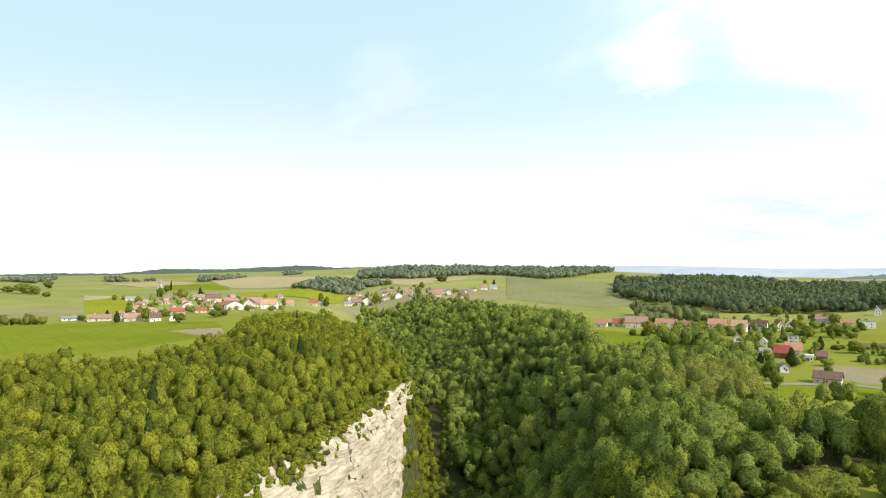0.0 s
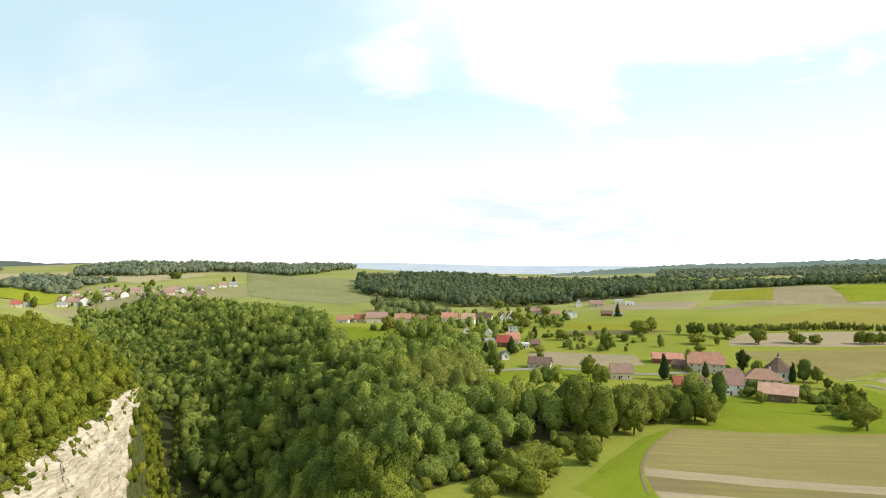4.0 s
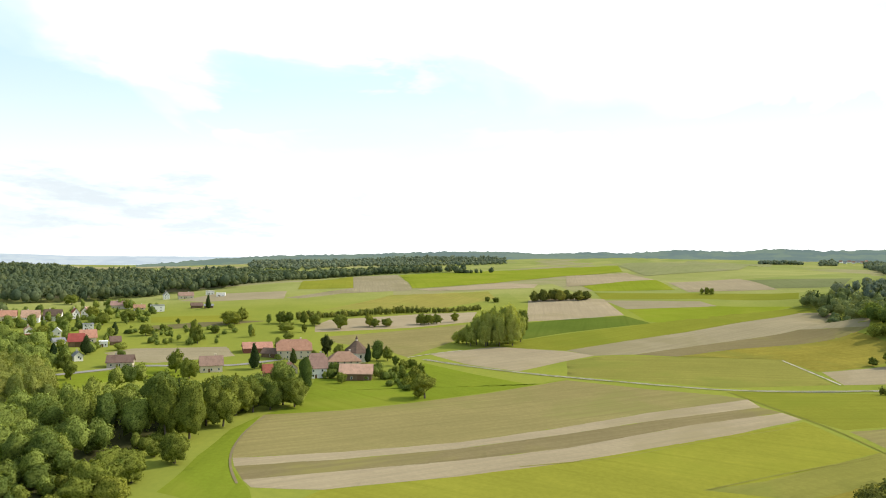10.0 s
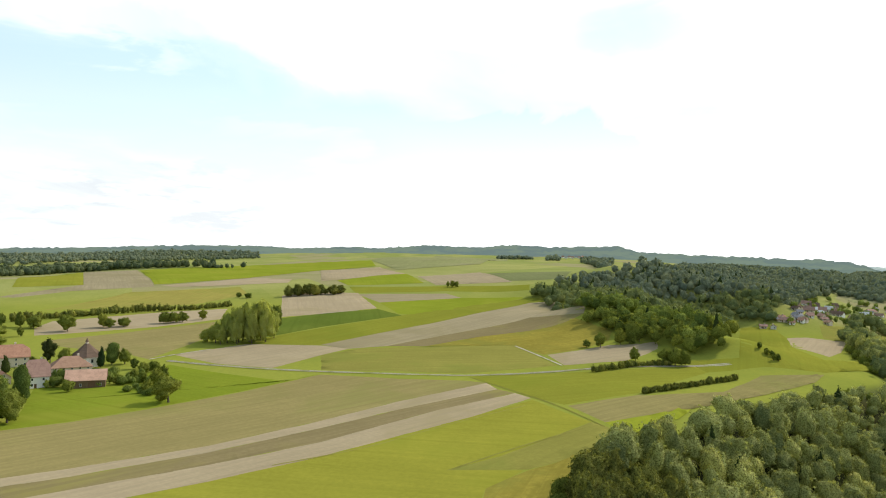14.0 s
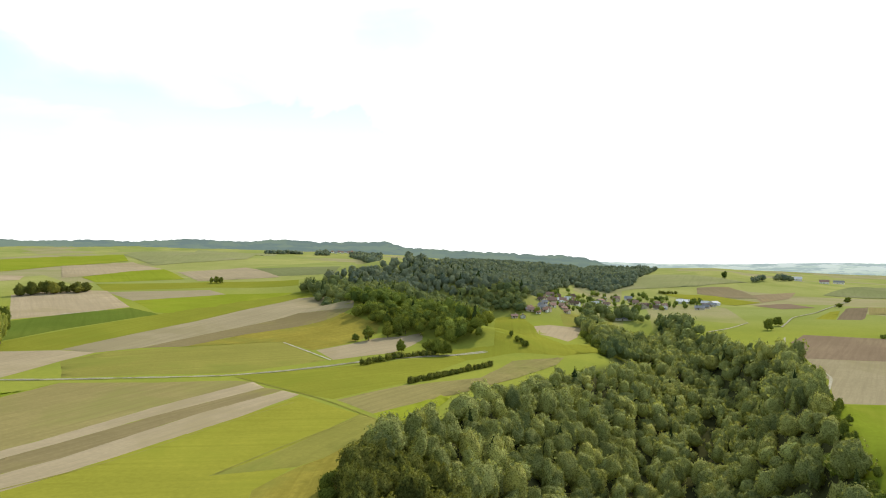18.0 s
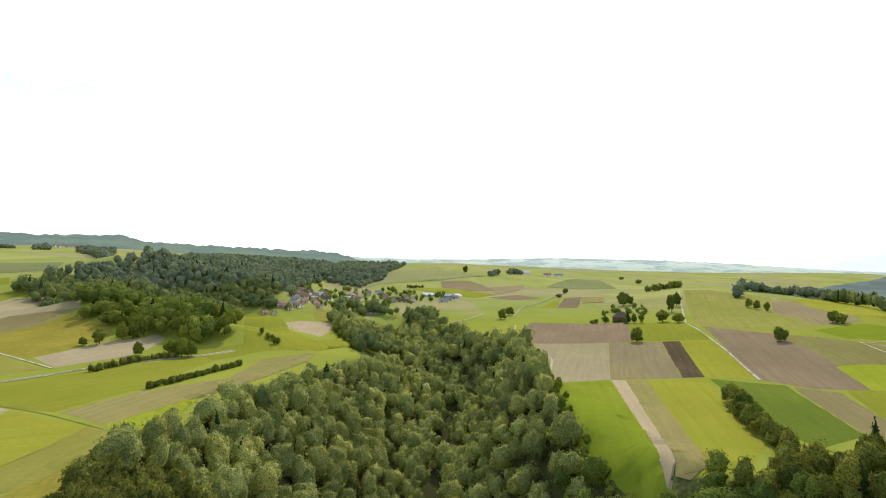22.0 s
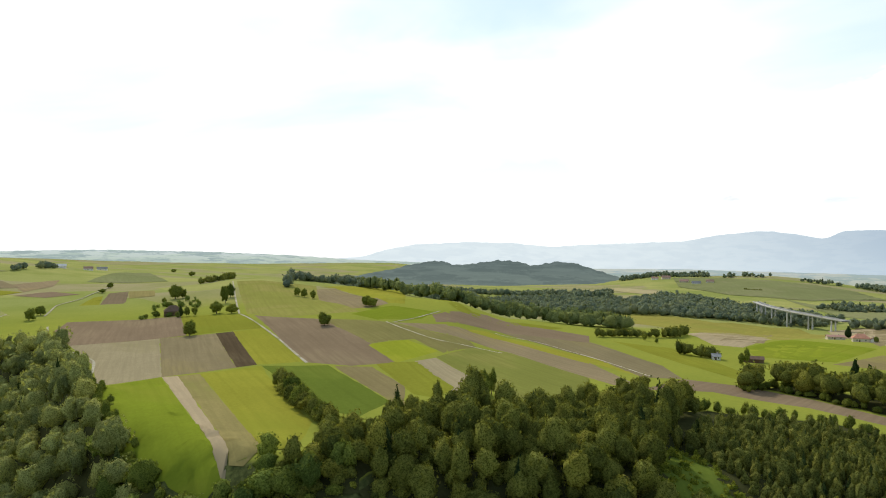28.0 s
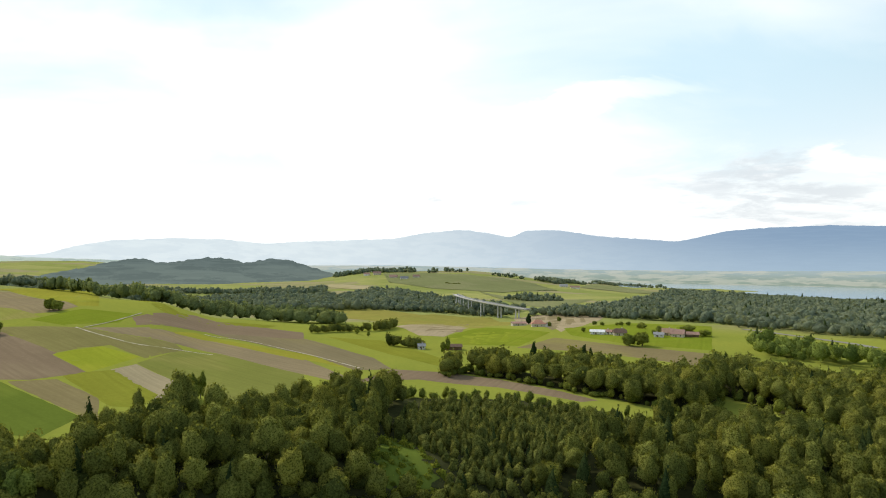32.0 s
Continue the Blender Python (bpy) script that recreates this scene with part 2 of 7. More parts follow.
FIELDS = {
    "bright": surface("meadow_bright", (0.210, 0.249, 0.025), 0.15, (0.018, 0.6), 0.95, 0, (0.250, 0.262, 0.034), 0.20, 4.0, 0.015),
    "lime": surface("meadow_lime", (0.245, 0.244, 0.034), 0.15, (0.018, 0.6), 0.95, 0, (0.213, 0.227, 0.030), 0.25, 4.0, 0.015),
    "lime2": surface("meadow_pale", (0.260, 0.238, 0.058), 0.15, (0.018, 0.6), 0.95, 0, (0.217, 0.228, 0.047), 0.30, 4.0, 0.015),
    "green": surface("clover", (0.095, 0.133, 0.022), 0.15, (0.018, 0.7), 0.95, 0, (0.118, 0.151, 0.026), 0.20, 3.0, 0.015),
    "green2": surface("young_crop", (0.213, 0.220, 0.054), 0.12, (0.02, 0.7), 0.95, 0, (0.258, 0.237, 0.073), 0.30, 3.0, 0.015),
    "olive": surface("weedy_stubble", (0.236, 0.206, 0.080), 0.16, (0.018, 0.6), 0.95, 0, (0.196, 0.196, 0.060), 0.40, 3.0, 0.012),
    "olive2": surface("green_stubble", (0.196, 0.165, 0.078), 0.16, (0.018, 0.6), 0.95, 0, (0.223, 0.209, 0.063), 0.40, 3.0, 0.012),
    "tan": surface("dry_stubble", (0.345, 0.285, 0.178), 0.15, (0.018, 0.6), 0.95, 0, (0.280, 0.235, 0.129), 0.40, 3.0, 0.012),
    "tan2": surface("old_stubble", (0.240, 0.194, 0.112), 0.16, (0.018, 0.6), 0.95, 0, (0.260, 0.211, 0.099), 0.45, 3.0, 0.012),
    "brown": surface("worked_soil", (0.198, 0.152, 0.096), 0.16, (0.018, 0.6), 0.95, 0, (0.220, 0.176, 0.105), 0.40, 3.0, 0.012),
    "dark": surface("ploughed_soil", (0.095, 0.070, 0.042), 0.20, (0.03, 0.8), 0.95, 0, (0.130, 0.100, 0.060), 0.60, 3.0, 0.02),
    "yellow": surface("ripe_crop", (0.285, 0.232, 0.045), 0.25, (0.03, 0.45), 0.95, 0, (0.204, 0.202, 0.045), 0.40, 2.5, 0.02),
    # pasture of the far fields, paler and greyer with haze put into its colour
    "pasture": surface("hazy_pasture", (0.215, 0.228, 0.098), 0.15, (0.010, 0.3), 0.95, 0, (0.250, 0.240, 0.125), 0.25, 6.0, 0.008),
    "straw": surface("grain", (0.390, 0.335, 0.190), 0.10, (0.01, 0.4), 0.95, 0, (0.355, 0.303, 0.140), 0.25, 8.0, 0.006),
}
TRACK = surface("gravel", (0.43, 0.395, 0.31), 0.18, (0.1, 1.2), 0.95, 0, (0.22, 0.215, 0.08), patches=0.12)
ASPHALT = surface("asphalt", (0.27, 0.255, 0.225), 0.12, (0.1, 2.0), 0.9)
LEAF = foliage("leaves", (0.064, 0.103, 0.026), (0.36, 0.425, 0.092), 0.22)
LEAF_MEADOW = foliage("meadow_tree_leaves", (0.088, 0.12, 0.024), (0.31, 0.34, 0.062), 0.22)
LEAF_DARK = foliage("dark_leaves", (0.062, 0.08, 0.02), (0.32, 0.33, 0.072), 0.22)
# LEAF_FAR and LEAF_HAZY: haze over the farther woods put into the leaf colour
LEAF_FAR = foliage("faintly_hazy_leaves", (0.128, 0.165, 0.07), (0.33, 0.372, 0.138), 0.22)
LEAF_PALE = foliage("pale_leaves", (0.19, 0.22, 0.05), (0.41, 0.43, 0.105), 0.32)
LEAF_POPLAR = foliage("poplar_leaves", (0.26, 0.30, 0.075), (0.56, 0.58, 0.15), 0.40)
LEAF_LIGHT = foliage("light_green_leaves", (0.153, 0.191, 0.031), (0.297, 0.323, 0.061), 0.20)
LEAF_HAZY = foliage("hazy_bluish_leaves", (0.145, 0.182, 0.125), (0.285, 0.325, 0.20), 0.22)
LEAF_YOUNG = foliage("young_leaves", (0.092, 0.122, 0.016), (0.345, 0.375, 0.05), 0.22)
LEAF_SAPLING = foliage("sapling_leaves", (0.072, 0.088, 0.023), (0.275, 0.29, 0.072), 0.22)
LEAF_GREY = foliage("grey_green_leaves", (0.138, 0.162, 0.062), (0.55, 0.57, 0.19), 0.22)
# darker copy of LEAF for the nearest forest trees
LEAF_NEAREST = foliage("nearest_leaves", (0.044, 0.070, 0.015), (0.26, 0.312, 0.056), 0.22)
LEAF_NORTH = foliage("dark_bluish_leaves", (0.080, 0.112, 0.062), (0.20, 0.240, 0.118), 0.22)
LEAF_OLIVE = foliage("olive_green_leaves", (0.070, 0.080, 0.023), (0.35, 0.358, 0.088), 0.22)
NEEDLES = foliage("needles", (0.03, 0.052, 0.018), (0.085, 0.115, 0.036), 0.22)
BARK = surface("bark", (0.14, 0.115, 0.085), 0.3, (0.6, 5.0), 0.95)
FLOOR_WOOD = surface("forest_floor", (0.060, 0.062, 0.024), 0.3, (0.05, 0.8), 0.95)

# ---------------------------------------------------------------- shape of the ground
# Ground heights: bearing (degrees clockwise from +y) against distance, metres above the fields beside the gorge.
RINGS = (0, 200, 400, 700, 1100, 1700, 2600, 3600, 4900)
NORTH = {
    -90: (0, 0, 5, 8, 5, 5, 0, -5, -15),
    -32: (0, 0, 8, 2, 3, 8, 5, -5, -19),
    -16: (0, 0, 16, 14, 5, 14, 38, 20, 0),
    -5: (0, 0, 4, 0, 6, 34, 58, 20, 0),
    10: (0, 0, 2, 6, 8, 36, 50, 10, 10),
    25: (0, 0, 0, 6, 10, 28, 24, 15, 15),
    40: (0, 0, -1, 14, 30, 22, 54, 50, 30),
    52: (0, 0, 0, 14, 36, 50, 45, 105, 60),
    70: (0, 0, 2, 18, 44, 76, 70, 120, 60),
}
SOUTH = {
    85: (0, 0, 2, 20, 56, 66, 70, 110, 60),
    95: (0, 0, 0, 6, 24, 52, 55, 70, 60),
    104: (0, 0, -2, -2, 0, 34, 52, 50, 40),
    112: (0, 0, 0, -1, 10, 54, 62, 50, 62),
    122: (0, 0, 0, 4, 18, 26, 20, 20, 90),
    132: (0, 0, 0, 14, 37, 10, 0, 20, 80),
    142: (0, 0, 2, 27, 18, -25, -20, 40, 60),
    147: (0, 0, 0, 24, 0, -30, -12, 20, 20),
    152: (0, 0, -1, 7, -30, -30, -14, 10, 0),
    159: (0, -1, -3, -1, -26, -27, -8, -20, -30),
    164: (0, -3, -5, -4, -24, -26, 20, -34, -42),
    172: (0, -8, -8, -5, -36, -24, 27, -44, -50),
}
WEST = {
    185: (0, -12, -10, -3, -18, -26, -40, -50, -48),
    200: (0, -14, -12, -5, -17, -32, -46, -50, -40),
    230: (0, -10, 0, 0, -15, -30, -46, -50, -40),
    270: (0, 0, 5, 8, 5, 5, 0, -5, -15),
}
PROFILES = sorted({**NORTH, **SOUTH, **WEST}.items())
P_BEAR = np.array([p[0] for p in PROFILES], float)
P_HIGH = np.array([p[1] for p in PROFILES], float)
# The gorge: bearing, distance, depth, half width on the camera's side and on the far side.
GORGE = ((105, 880, 4, 40, 40), (109, 640, 24, 70, 45), (112, 500, 40, 80, 50), (110, 340, 58, 95, 62),
         (112, 230, 66, 105, 75), (125, 150, 70, 105, 85), (150, 120, 72, 85, 120), (180, 115, 72, 85, 150),
         (215, 125, 72, 90, 120), (260, 140, 72, 95, 90), (300, 150, 74, 100, 85), (335, 150, 76, 88, 54),
         (350, 180, 78, 76, 48), (357, 260, 80, 86, 36), (359, 380, 78, 108, 25), (358, 560, 66, 118, 70),
         (355, 800, 46, 140, 120), (353, 1050, 30, 130, 120), (350, 1350, 8, 100, 100))
# Spurs and hollows under the hill wood: line from, line to, reach, rise.
BUMPS = ((630, 62, 528, -40, 42, 13), (705, 75, 645, -48, 34, -12), (1000, 45, 840, -100, 66, 20), (900, 60, 765, -45, 42, -10), (860, 130, 900, 90, 50, 6))
G_PTS = np.array([(math.sin(radians(b)) * d, math.cos(radians(b)) * d) for b, d, *_ in GORGE])
G_VAL = np.array([g[2:] for g in GORGE], float)


def ease(t):
    t = np.clip(t, 0, 1)
    return t * t * (3 - 2 * t)


def roll_noise(x, y, size, seed):
    """Smooth rolling of the ground, about -1 to 1."""
    a = np.sin(x / size + seed) * np.cos(y / size * 1.13 + 2.1 * seed)
    b = np.sin((x + 0.6 * y) / size * 1.7 + 3.3 * seed) * np.cos((y - 0.5 * x) / size * 2.1 + seed)
    return 0.6 * a + 0.4 * b


def gorge_at(x, y):
    """Distance from the stream, depth of the gorge there, its half width towards that side, and the place along its nodes (negative: the camera's side)."""
    best, node = np.full(x.shape, 1e9), np.zeros(x.shape)
    depth, width = np.zeros(x.shape), np.ones(x.shape)
    for i in range(len(G_PTS) - 1):
        a, b = G_PTS[i], G_PTS[i + 1]
        e = b - a
        u = np.clip(((x - a[0]) * e[0] + (y - a[1]) * e[1]) / (e @ e), 0, 1)
        px, py = x - a[0] - u * e[0], y - a[1] - u * e[1]
        s = np.hypot(px, py)
        far = (e[0] * py - e[1] * px) > 0
        v0, v1 = G_VAL[i], G_VAL[i + 1]
        w = np.where(far, v0[2] + u * (v1[2] - v0[2]), v0[1] + u * (v1[1] - v0[1]))
        m = s < best
        best = np.where(m, s, best)
        depth = np.where(m, v0[0] + u * (v1[0] - v0[0]), depth)
        width = np.where(m, w, width)
        node = np.where(m, (i + u) * np.where(far, 1, -1), node)
    return best, depth, width, node


def height(x, y):
    """Ground height at plan coordinates (numpy arrays)."""
    x, y = np.asarray(x, float), np.asarray(y, float)
    d = np.hypot(x, y)
    b = np.degrees(np.arctan2(x, y))
    b = np.where(b < -90, b + 360, b)
    i = np.clip(np.searchsorted(P_BEAR, b) - 1, 0, len(P_BEAR) - 2)
    tb = ease((b - P_BEAR[i]) / (P_BEAR[i + 1] - P_BEAR[i])) * 0.5 + 0.5 * np.clip((b - P_BEAR[i]) / (P_BEAR[i + 1] - P_BEAR[i]), 0, 1)
    r = np.array(RINGS, float)
    j = np.clip(np.searchsorted(r, d) - 1, 0, len(r) - 2)
    td = np.clip((d - r[j]) / (r[j + 1] - r[j]), 0, 1)
    td = 0.5 * td + 0.5 * ease(td)
    z = ((P_HIGH[i, j] * (1 - tb) + P_HIGH[i + 1, j] * tb) * (1 - td) + (P_HIGH[i, j + 1] * (1 - tb) + P_HIGH[i + 1, j + 1] * tb) * td)
    z = z + roll_noise(x, y, 95, 1.3) * np.clip(d / 900, 0.15, 1.2) * 1.2 + roll_noise(x, y, 420, 4.2) * np.clip((d - 900) / 900, 0, 1) * 3
    for ax, ay, bx, by, reach, up in BUMPS:
        ex, ey = bx - ax, by - ay
        u = np.clip(((x - ax) * ex + (y - ay) * ey) / (ex * ex + ey * ey), 0, 1)
        z = z + up * np.exp(-((x - ax - u * ex) ** 2 + (y - ay - u * ey) ** 2) / (reach * reach))
    s, depth, width, _ = gorge_at(x, y)
    return z - depth * (1 - ease((s - 10) / (width - 10)))


def mesh_object(name, verts, faces, mat, parent=None, label="", smooth=False, normals=None, tone=None):
    """One mesh object out of numpy arrays of corners and of triangles or quads."""
    me = bpy.data.meshes.new(name)
    fs = [np.asarray(f, np.int32) for f in (faces if isinstance(faces, list) else [faces]) if len(f)]
    me.vertices.add(len(verts))
    me.vertices.foreach_set("co", np.asarray(verts, np.float32).ravel())
    loops = np.concatenate([f.ravel() for f in fs])
    sizes = np.concatenate([np.full(len(f), f.shape[1]) for f in fs])
    me.loops.add(len(loops))
    me.loops.foreach_set("vertex_index", loops)
    me.polygons.add(len(sizes))
    me.polygons.foreach_set("loop_start", np.concatenate([[0], np.cumsum(sizes)[:-1]]).astype(np.int32))
    if smooth:
        me.polygons.foreach_set("use_smooth", np.ones(len(sizes), bool))
    me.update(calc_edges=True)
    if normals is not None:
        me.attributes.new("custom_normal", "FLOAT_VECTOR", "POINT").data.foreach_set("vector", np.asarray(normals, np.float32).ravel())
    if tone is not None:
        me.attributes.new("tone", "FLOAT", "POINT").data.foreach_set("value", np.asarray(tone, np.float32))
    me.materials.append(mat)
    ob = new(name, me)
    if parent:
        ob.parent = parent
    if label:
        tagged(ob, label)
    return ob


def part(name, bm, mat, parent=None, label=""):
    me = bpy.data.meshes.new(name)
    bm.to_mesh(me)
    bm.free()
    me.materials.append(mat)
    ob = new(name, me)
    if parent:
        ob.parent = parent
    if label:
        tagged(ob, label)
    return ob


def polar(b, d):
    return np.sin(np.radians(b)) * d, np.cos(np.radians(b)) * d


def grid_faces(nu, nv, wrap=False):
    i, j = np.meshgrid(np.arange(nu if wrap else nu - 1), np.arange(nv - 1), indexing="ij")
    k = (i + 1) % nu
    return np.stack([i * nv + j, k * nv + j, k * nv + j + 1, i * nv + j + 1], -1).reshape(-1, 4)


# the ground: one sheet to the horizon
dist = [1.0]
while dist[-1] < 4850:
    dist.append(dist[-1] + max(4.0, dist[-1] * 0.018))
dist = np.array(dist)
bear = np.arange(0, 360, 0.7)
bb, dd = np.meshgrid(bear, dist, indexing="ij")
gx, gy = polar(bb, dd)
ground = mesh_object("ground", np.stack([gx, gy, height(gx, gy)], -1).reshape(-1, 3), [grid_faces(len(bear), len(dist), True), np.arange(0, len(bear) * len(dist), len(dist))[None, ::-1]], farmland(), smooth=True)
tagged(ground, "rolling green farmland cut by a wooded gorge", "ground", kind="structure")


def lift(x, y):
    """How far flush sheets lie above the ground sheet."""
    d = np.hypot(x, y)
    s, _, width, _ = gorge_at(np.asarray(x, float), np.asarray(y, float))
    return 1.3 * (s < width * 1.15) + 0.06 + 0.00025 * d + np.maximum(d - 800, 0) * 0.0012


def sheet(name, points, mat, raise_by=0.0):
    """A flat outline laid on the ground, cut up so that it follows the slope. Its x axis runs along its longest side."""
    pts = [Vector(p) for p in points]
    mid = sum(pts, Vector((0, 0))) / len(pts)
    a, b = max(zip(pts, pts[1:] + pts[:1]), key=lambda e: (e[1] - e[0]).length)
    turn = math.atan2(b.y - a.y, b.x - a.x)
    edge = []
    for p, q in zip(pts, pts[1:] + pts[:1]):
        n = max(1, min(40, int((q - p).length / 9)))
        across = Vector((-(q - p).y, (q - p).x)).normalized()
        for k in range(n):
            here = p.lerp(q, k / n)
            edge.append(here + across * (0.9 * noise.noise(Vector((here.x / 14, here.y / 14, 2.0))) if k else 0))
    bm = bmesh.new()
    bm.faces.new([bm.verts.new((p.x, p.y, 0)) for p in edge])
    bmesh.ops.triangulate(bm, faces=bm.faces[:])
    step = max(5.0, mid.length * 0.022)
    for axis in (0, 1):
        lo, hi = min(p[axis] for p in pts), max(p[axis] for p in pts)
        n = int((hi - lo) / step)
        for k in range(1, n + 1):
            co, no = [0, 0, 0], [0, 0, 0]
            co[axis], no[axis] = lo + (hi - lo) * k / (n + 1), 1
            bmesh.ops.bisect_plane(bm, geom=bm.verts[:] + bm.edges[:] + bm.faces[:], plane_co=co, plane_no=no)
    xy = np.array([v.co[:2] for v in bm.verts])
    rim = np.array([v.is_boundary for v in bm.verts])
    far, up = np.hypot(xy[:, 0], xy[:, 1]) >= 900, lift(xy[:, 0], xy[:, 1])
    z = height(xy[:, 0], xy[:, 1]) + np.where(rim, np.where(far, 0.45 * up, 0.03 + 0.2 * (up > 1)), up) + raise_by
    m = Matrix.Translation((mid.x, mid.y, 0)) @ Matrix.Rotation(turn, 4, "Z")
    inv = m.inverted()
    for v, zz in zip(bm.verts, z):
        v.co = inv @ Vector((v.co.x, v.co.y, zz))
    bmesh.ops.recalc_face_normals(bm, faces=bm.faces[:])
    if sum(f.normal.z for f in bm.faces) < 0:
        bmesh.ops.reverse_faces(bm, faces=bm.faces[:])
    for f in bm.faces:
        f.smooth = True
    ob = part(name, bm, mat)
    ob.matrix_world = m
    return ob


def field(kind, label, points):
    return tagged(sheet("field", points, FIELDS[kind]), label, "field", kind="structure")


def track(name, points, width, mat, label, raise_by=0.1):
    """A road or path laid along a line of plan points."""
    pts = np.array(points, float)
    seg = np.hypot(*np.diff(pts, axis=0).T)
    at = np.concatenate([[0], np.cumsum(seg)])
    s = np.linspace(0, at[-1], max(2, int(at[-1] / 6)))
    x, y = np.interp(s, at, pts[:, 0]), np.interp(s, at, pts[:, 1])
    for _ in range(4):
        x[1:-1], y[1:-1] = (x[:-2] + 2 * x[1:-1] + x[2:]) / 4, (y[:-2] + 2 * y[1:-1] + y[2:]) / 4
    tx, ty = np.gradient(x), np.gradient(y)
    n = np.hypot(tx, ty)
    rows, faces, base = [], [], 0
    # a gravel track is two worn wheel lines with grass between them
    for lines in ([(-0.52, -0.32, -0.11), (0.11, 0.32, 0.52)] if mat is TRACK and name == "road" else [(-0.28, 0.0, 0.28)] if mat is TRACK else [(-0.5, 0.0, 0.5)]):
        strip = []
        for k in lines:
            w_here = width * (1 + 0.12 * np.sin(s * 0.21 + k) + 0.08 * np.sin(s * 0.057))
            px, py = x - ty / n * w_here * k, y + tx / n * w_here * k
            strip.append(np.stack([px, py, height(px, py) + lift(px, py) + raise_by], -1))
        rows.append(np.stack(strip, 1).reshape(-1, 3))
        faces.append(grid_faces(len(s), 3) + base)
        base += len(rows[-1])
    ob = mesh_object(name, np.concatenate(rows), faces, mat, smooth=True)
    return tagged(ob, label, "road" if name == "road" else "path", kind="structure")


field("olive", "harvested field of grey-green stubble", [(138, 194.6), (147.5, 207.2), (170.4, 228.9), (185.6, 240.4), (213.5, 221.8), (242.8, 210.2), (288.8, 196.4), (347.8, 184.2), (348.9, 138.5), (357.8, 103.7), (355.9, 91.2), (295.3, 117.1), (250.4, 132.2), (203.3, 150.9), (167.1, 173.1)])
field("tan", "pale tan strip of dry stubble", [(138, 194.6), (167.1, 173.1), (203.3, 150.9), (250.4, 132.2), (295.3, 117.1), (355.9, 91.2), (341.3, 81.8), (279.6, 110.8), (239.9, 126.6), (196.4, 145.7), (161, 166.7), (132.9, 186.4)])
field("olive2", "olive strip of stubble with weeds", [(132.9, 186.4), (161, 166.7), (196.4, 145.7), (239.9, 126.6), (279.6, 110.8), (341.3, 81.8), (335.2, 71.4), (284.1, 95.3), (222.2, 117.1), (184.9, 137.1), (152.1, 157.4), (126.4, 173.1)])
field("tan", "tan strip of dry stubble", [(126.4, 173.1), (152.1, 157.4), (184.9, 137.1), (222.2, 117.1), (284.1, 95.3), (335.2, 71.4), (326.4, 61.8), (279.4, 77.6), (206.1, 108.6), (171.4, 126.9), (135.8, 148.7), (123.8, 165.5)])
field("lime", "wide meadow of fresh mown grass", [(111.1, 145.5), (135.8, 148.7), (171.4, 126.9), (206.1, 108.6), (279.4, 77.6), (322.8, 60.3), (306, 46.3), (289.3, 29.7), (228.4, 53.2), (207.3, 65.6), (215.9, 42.8), (195.2, 49.6), (165.1, 45.4), (123.1, 64.3)])
field("lime2", "darker green strip of clover", [(207.3, 65.6), (228.4, 53.2), (289.3, 29.7), (273, 14.1), (256.1, 15.5), (243.1, 24.8), (217.5, 41.5)])
field("yellow", "field of ripe yellow sunflowers beside the wood", [(195.2, 49.6), (216.8, 41.3), (243.1, 24.8), (256.1, 15.5), (221.1, 16.3), (189.8, 22.8), (165.1, 45.4)])
field("bright", "bright green meadow beside the farm", [(185.6, 240.4), (212.1, 247.7), (263.6, 296.8), (286.1, 269.4), (342.9, 282.3), (323.5, 190.5), (350.1, 185.4), (290.5, 197.5), (244.1, 211.3), (214.6, 222.9)])
field("bright", "bright green grass margin beside the track", [(104, 181.3), (160.6, 228.1), (183.5, 239.9), (147.5, 207.2), (132.9, 188.5), (122.6, 164.6), (110.7, 146.3)])
field("tan", "narrow ploughed strip behind a row of trees", [(397.7, 449.3), (431.7, 469.4), (535.8, 442.5), (585, 414), (511, 367.5), (452.5, 385.4), (396, 413.6), (376, 424.7)])
field("olive", "grey-green stubble field before the poplars", [(364.7, 403.8), (494.9, 361.9), (430.4, 321.6), (351.1, 304.9), (359, 328.5), (355.5, 378.5)])
field("tan", "brown harvested field below a copse", [(713, 430), (765, 407), (766, 358), (638, 276.9), (575.1, 305.7), (541.2, 328)])
field("green", "green field of beet", [(527.4, 327.5), (575.1, 305.7), (631.5, 274), (594.1, 233.2), (506.4, 268.9), (441.5, 287.3)])
field("lime", "lime green meadow strip", [(501.3, 266.2), (594.1, 233.2), (676, 216), (789, 153), (770, 118), (747, 145), (564.7, 190.6), (438, 232.3), (420.4, 286.7), (441.5, 287.3)])
field("tan", "tan harvested field beside the poplars", [(370.4, 301.8), (423.2, 281.9), (435.3, 230.9), (430.2, 207.4), (404, 214.2), (357.1, 221.1), (357.2, 260.6)])
field("tan", "long tan strip of stubble", [(438, 232.3), (564.7, 190.6), (747, 145), (765, 117), (619.4, 70.4), (602.6, 69.9), (611, 118.1), (530, 154.2), (448.1, 186.8), (430.2, 207.4)])
field("olive2", "yellow-green strip of stubble", [(448.1, 186.8), (530, 154.2), (611, 118.1), (602.6, 69.9), (592.4, 75.9), (510.9, 137.1), (456.4, 162)])
field("yellow", "field of yellow ripening crop below the wood", [(456.4, 162), (510.9, 137.1), (592.4, 75.9), (549.1, 41.6), (522.8, 42), (487.2, 59.8), (458.5, 78.9), (486.8, 104.1)])
field("lime2", "yellow-green meadow between two tracks", [(404, 214.2), (433.5, 200.4), (486.8, 104.1), (425.7, 64.7), (379.3, 110), (361.1, 191.2)])
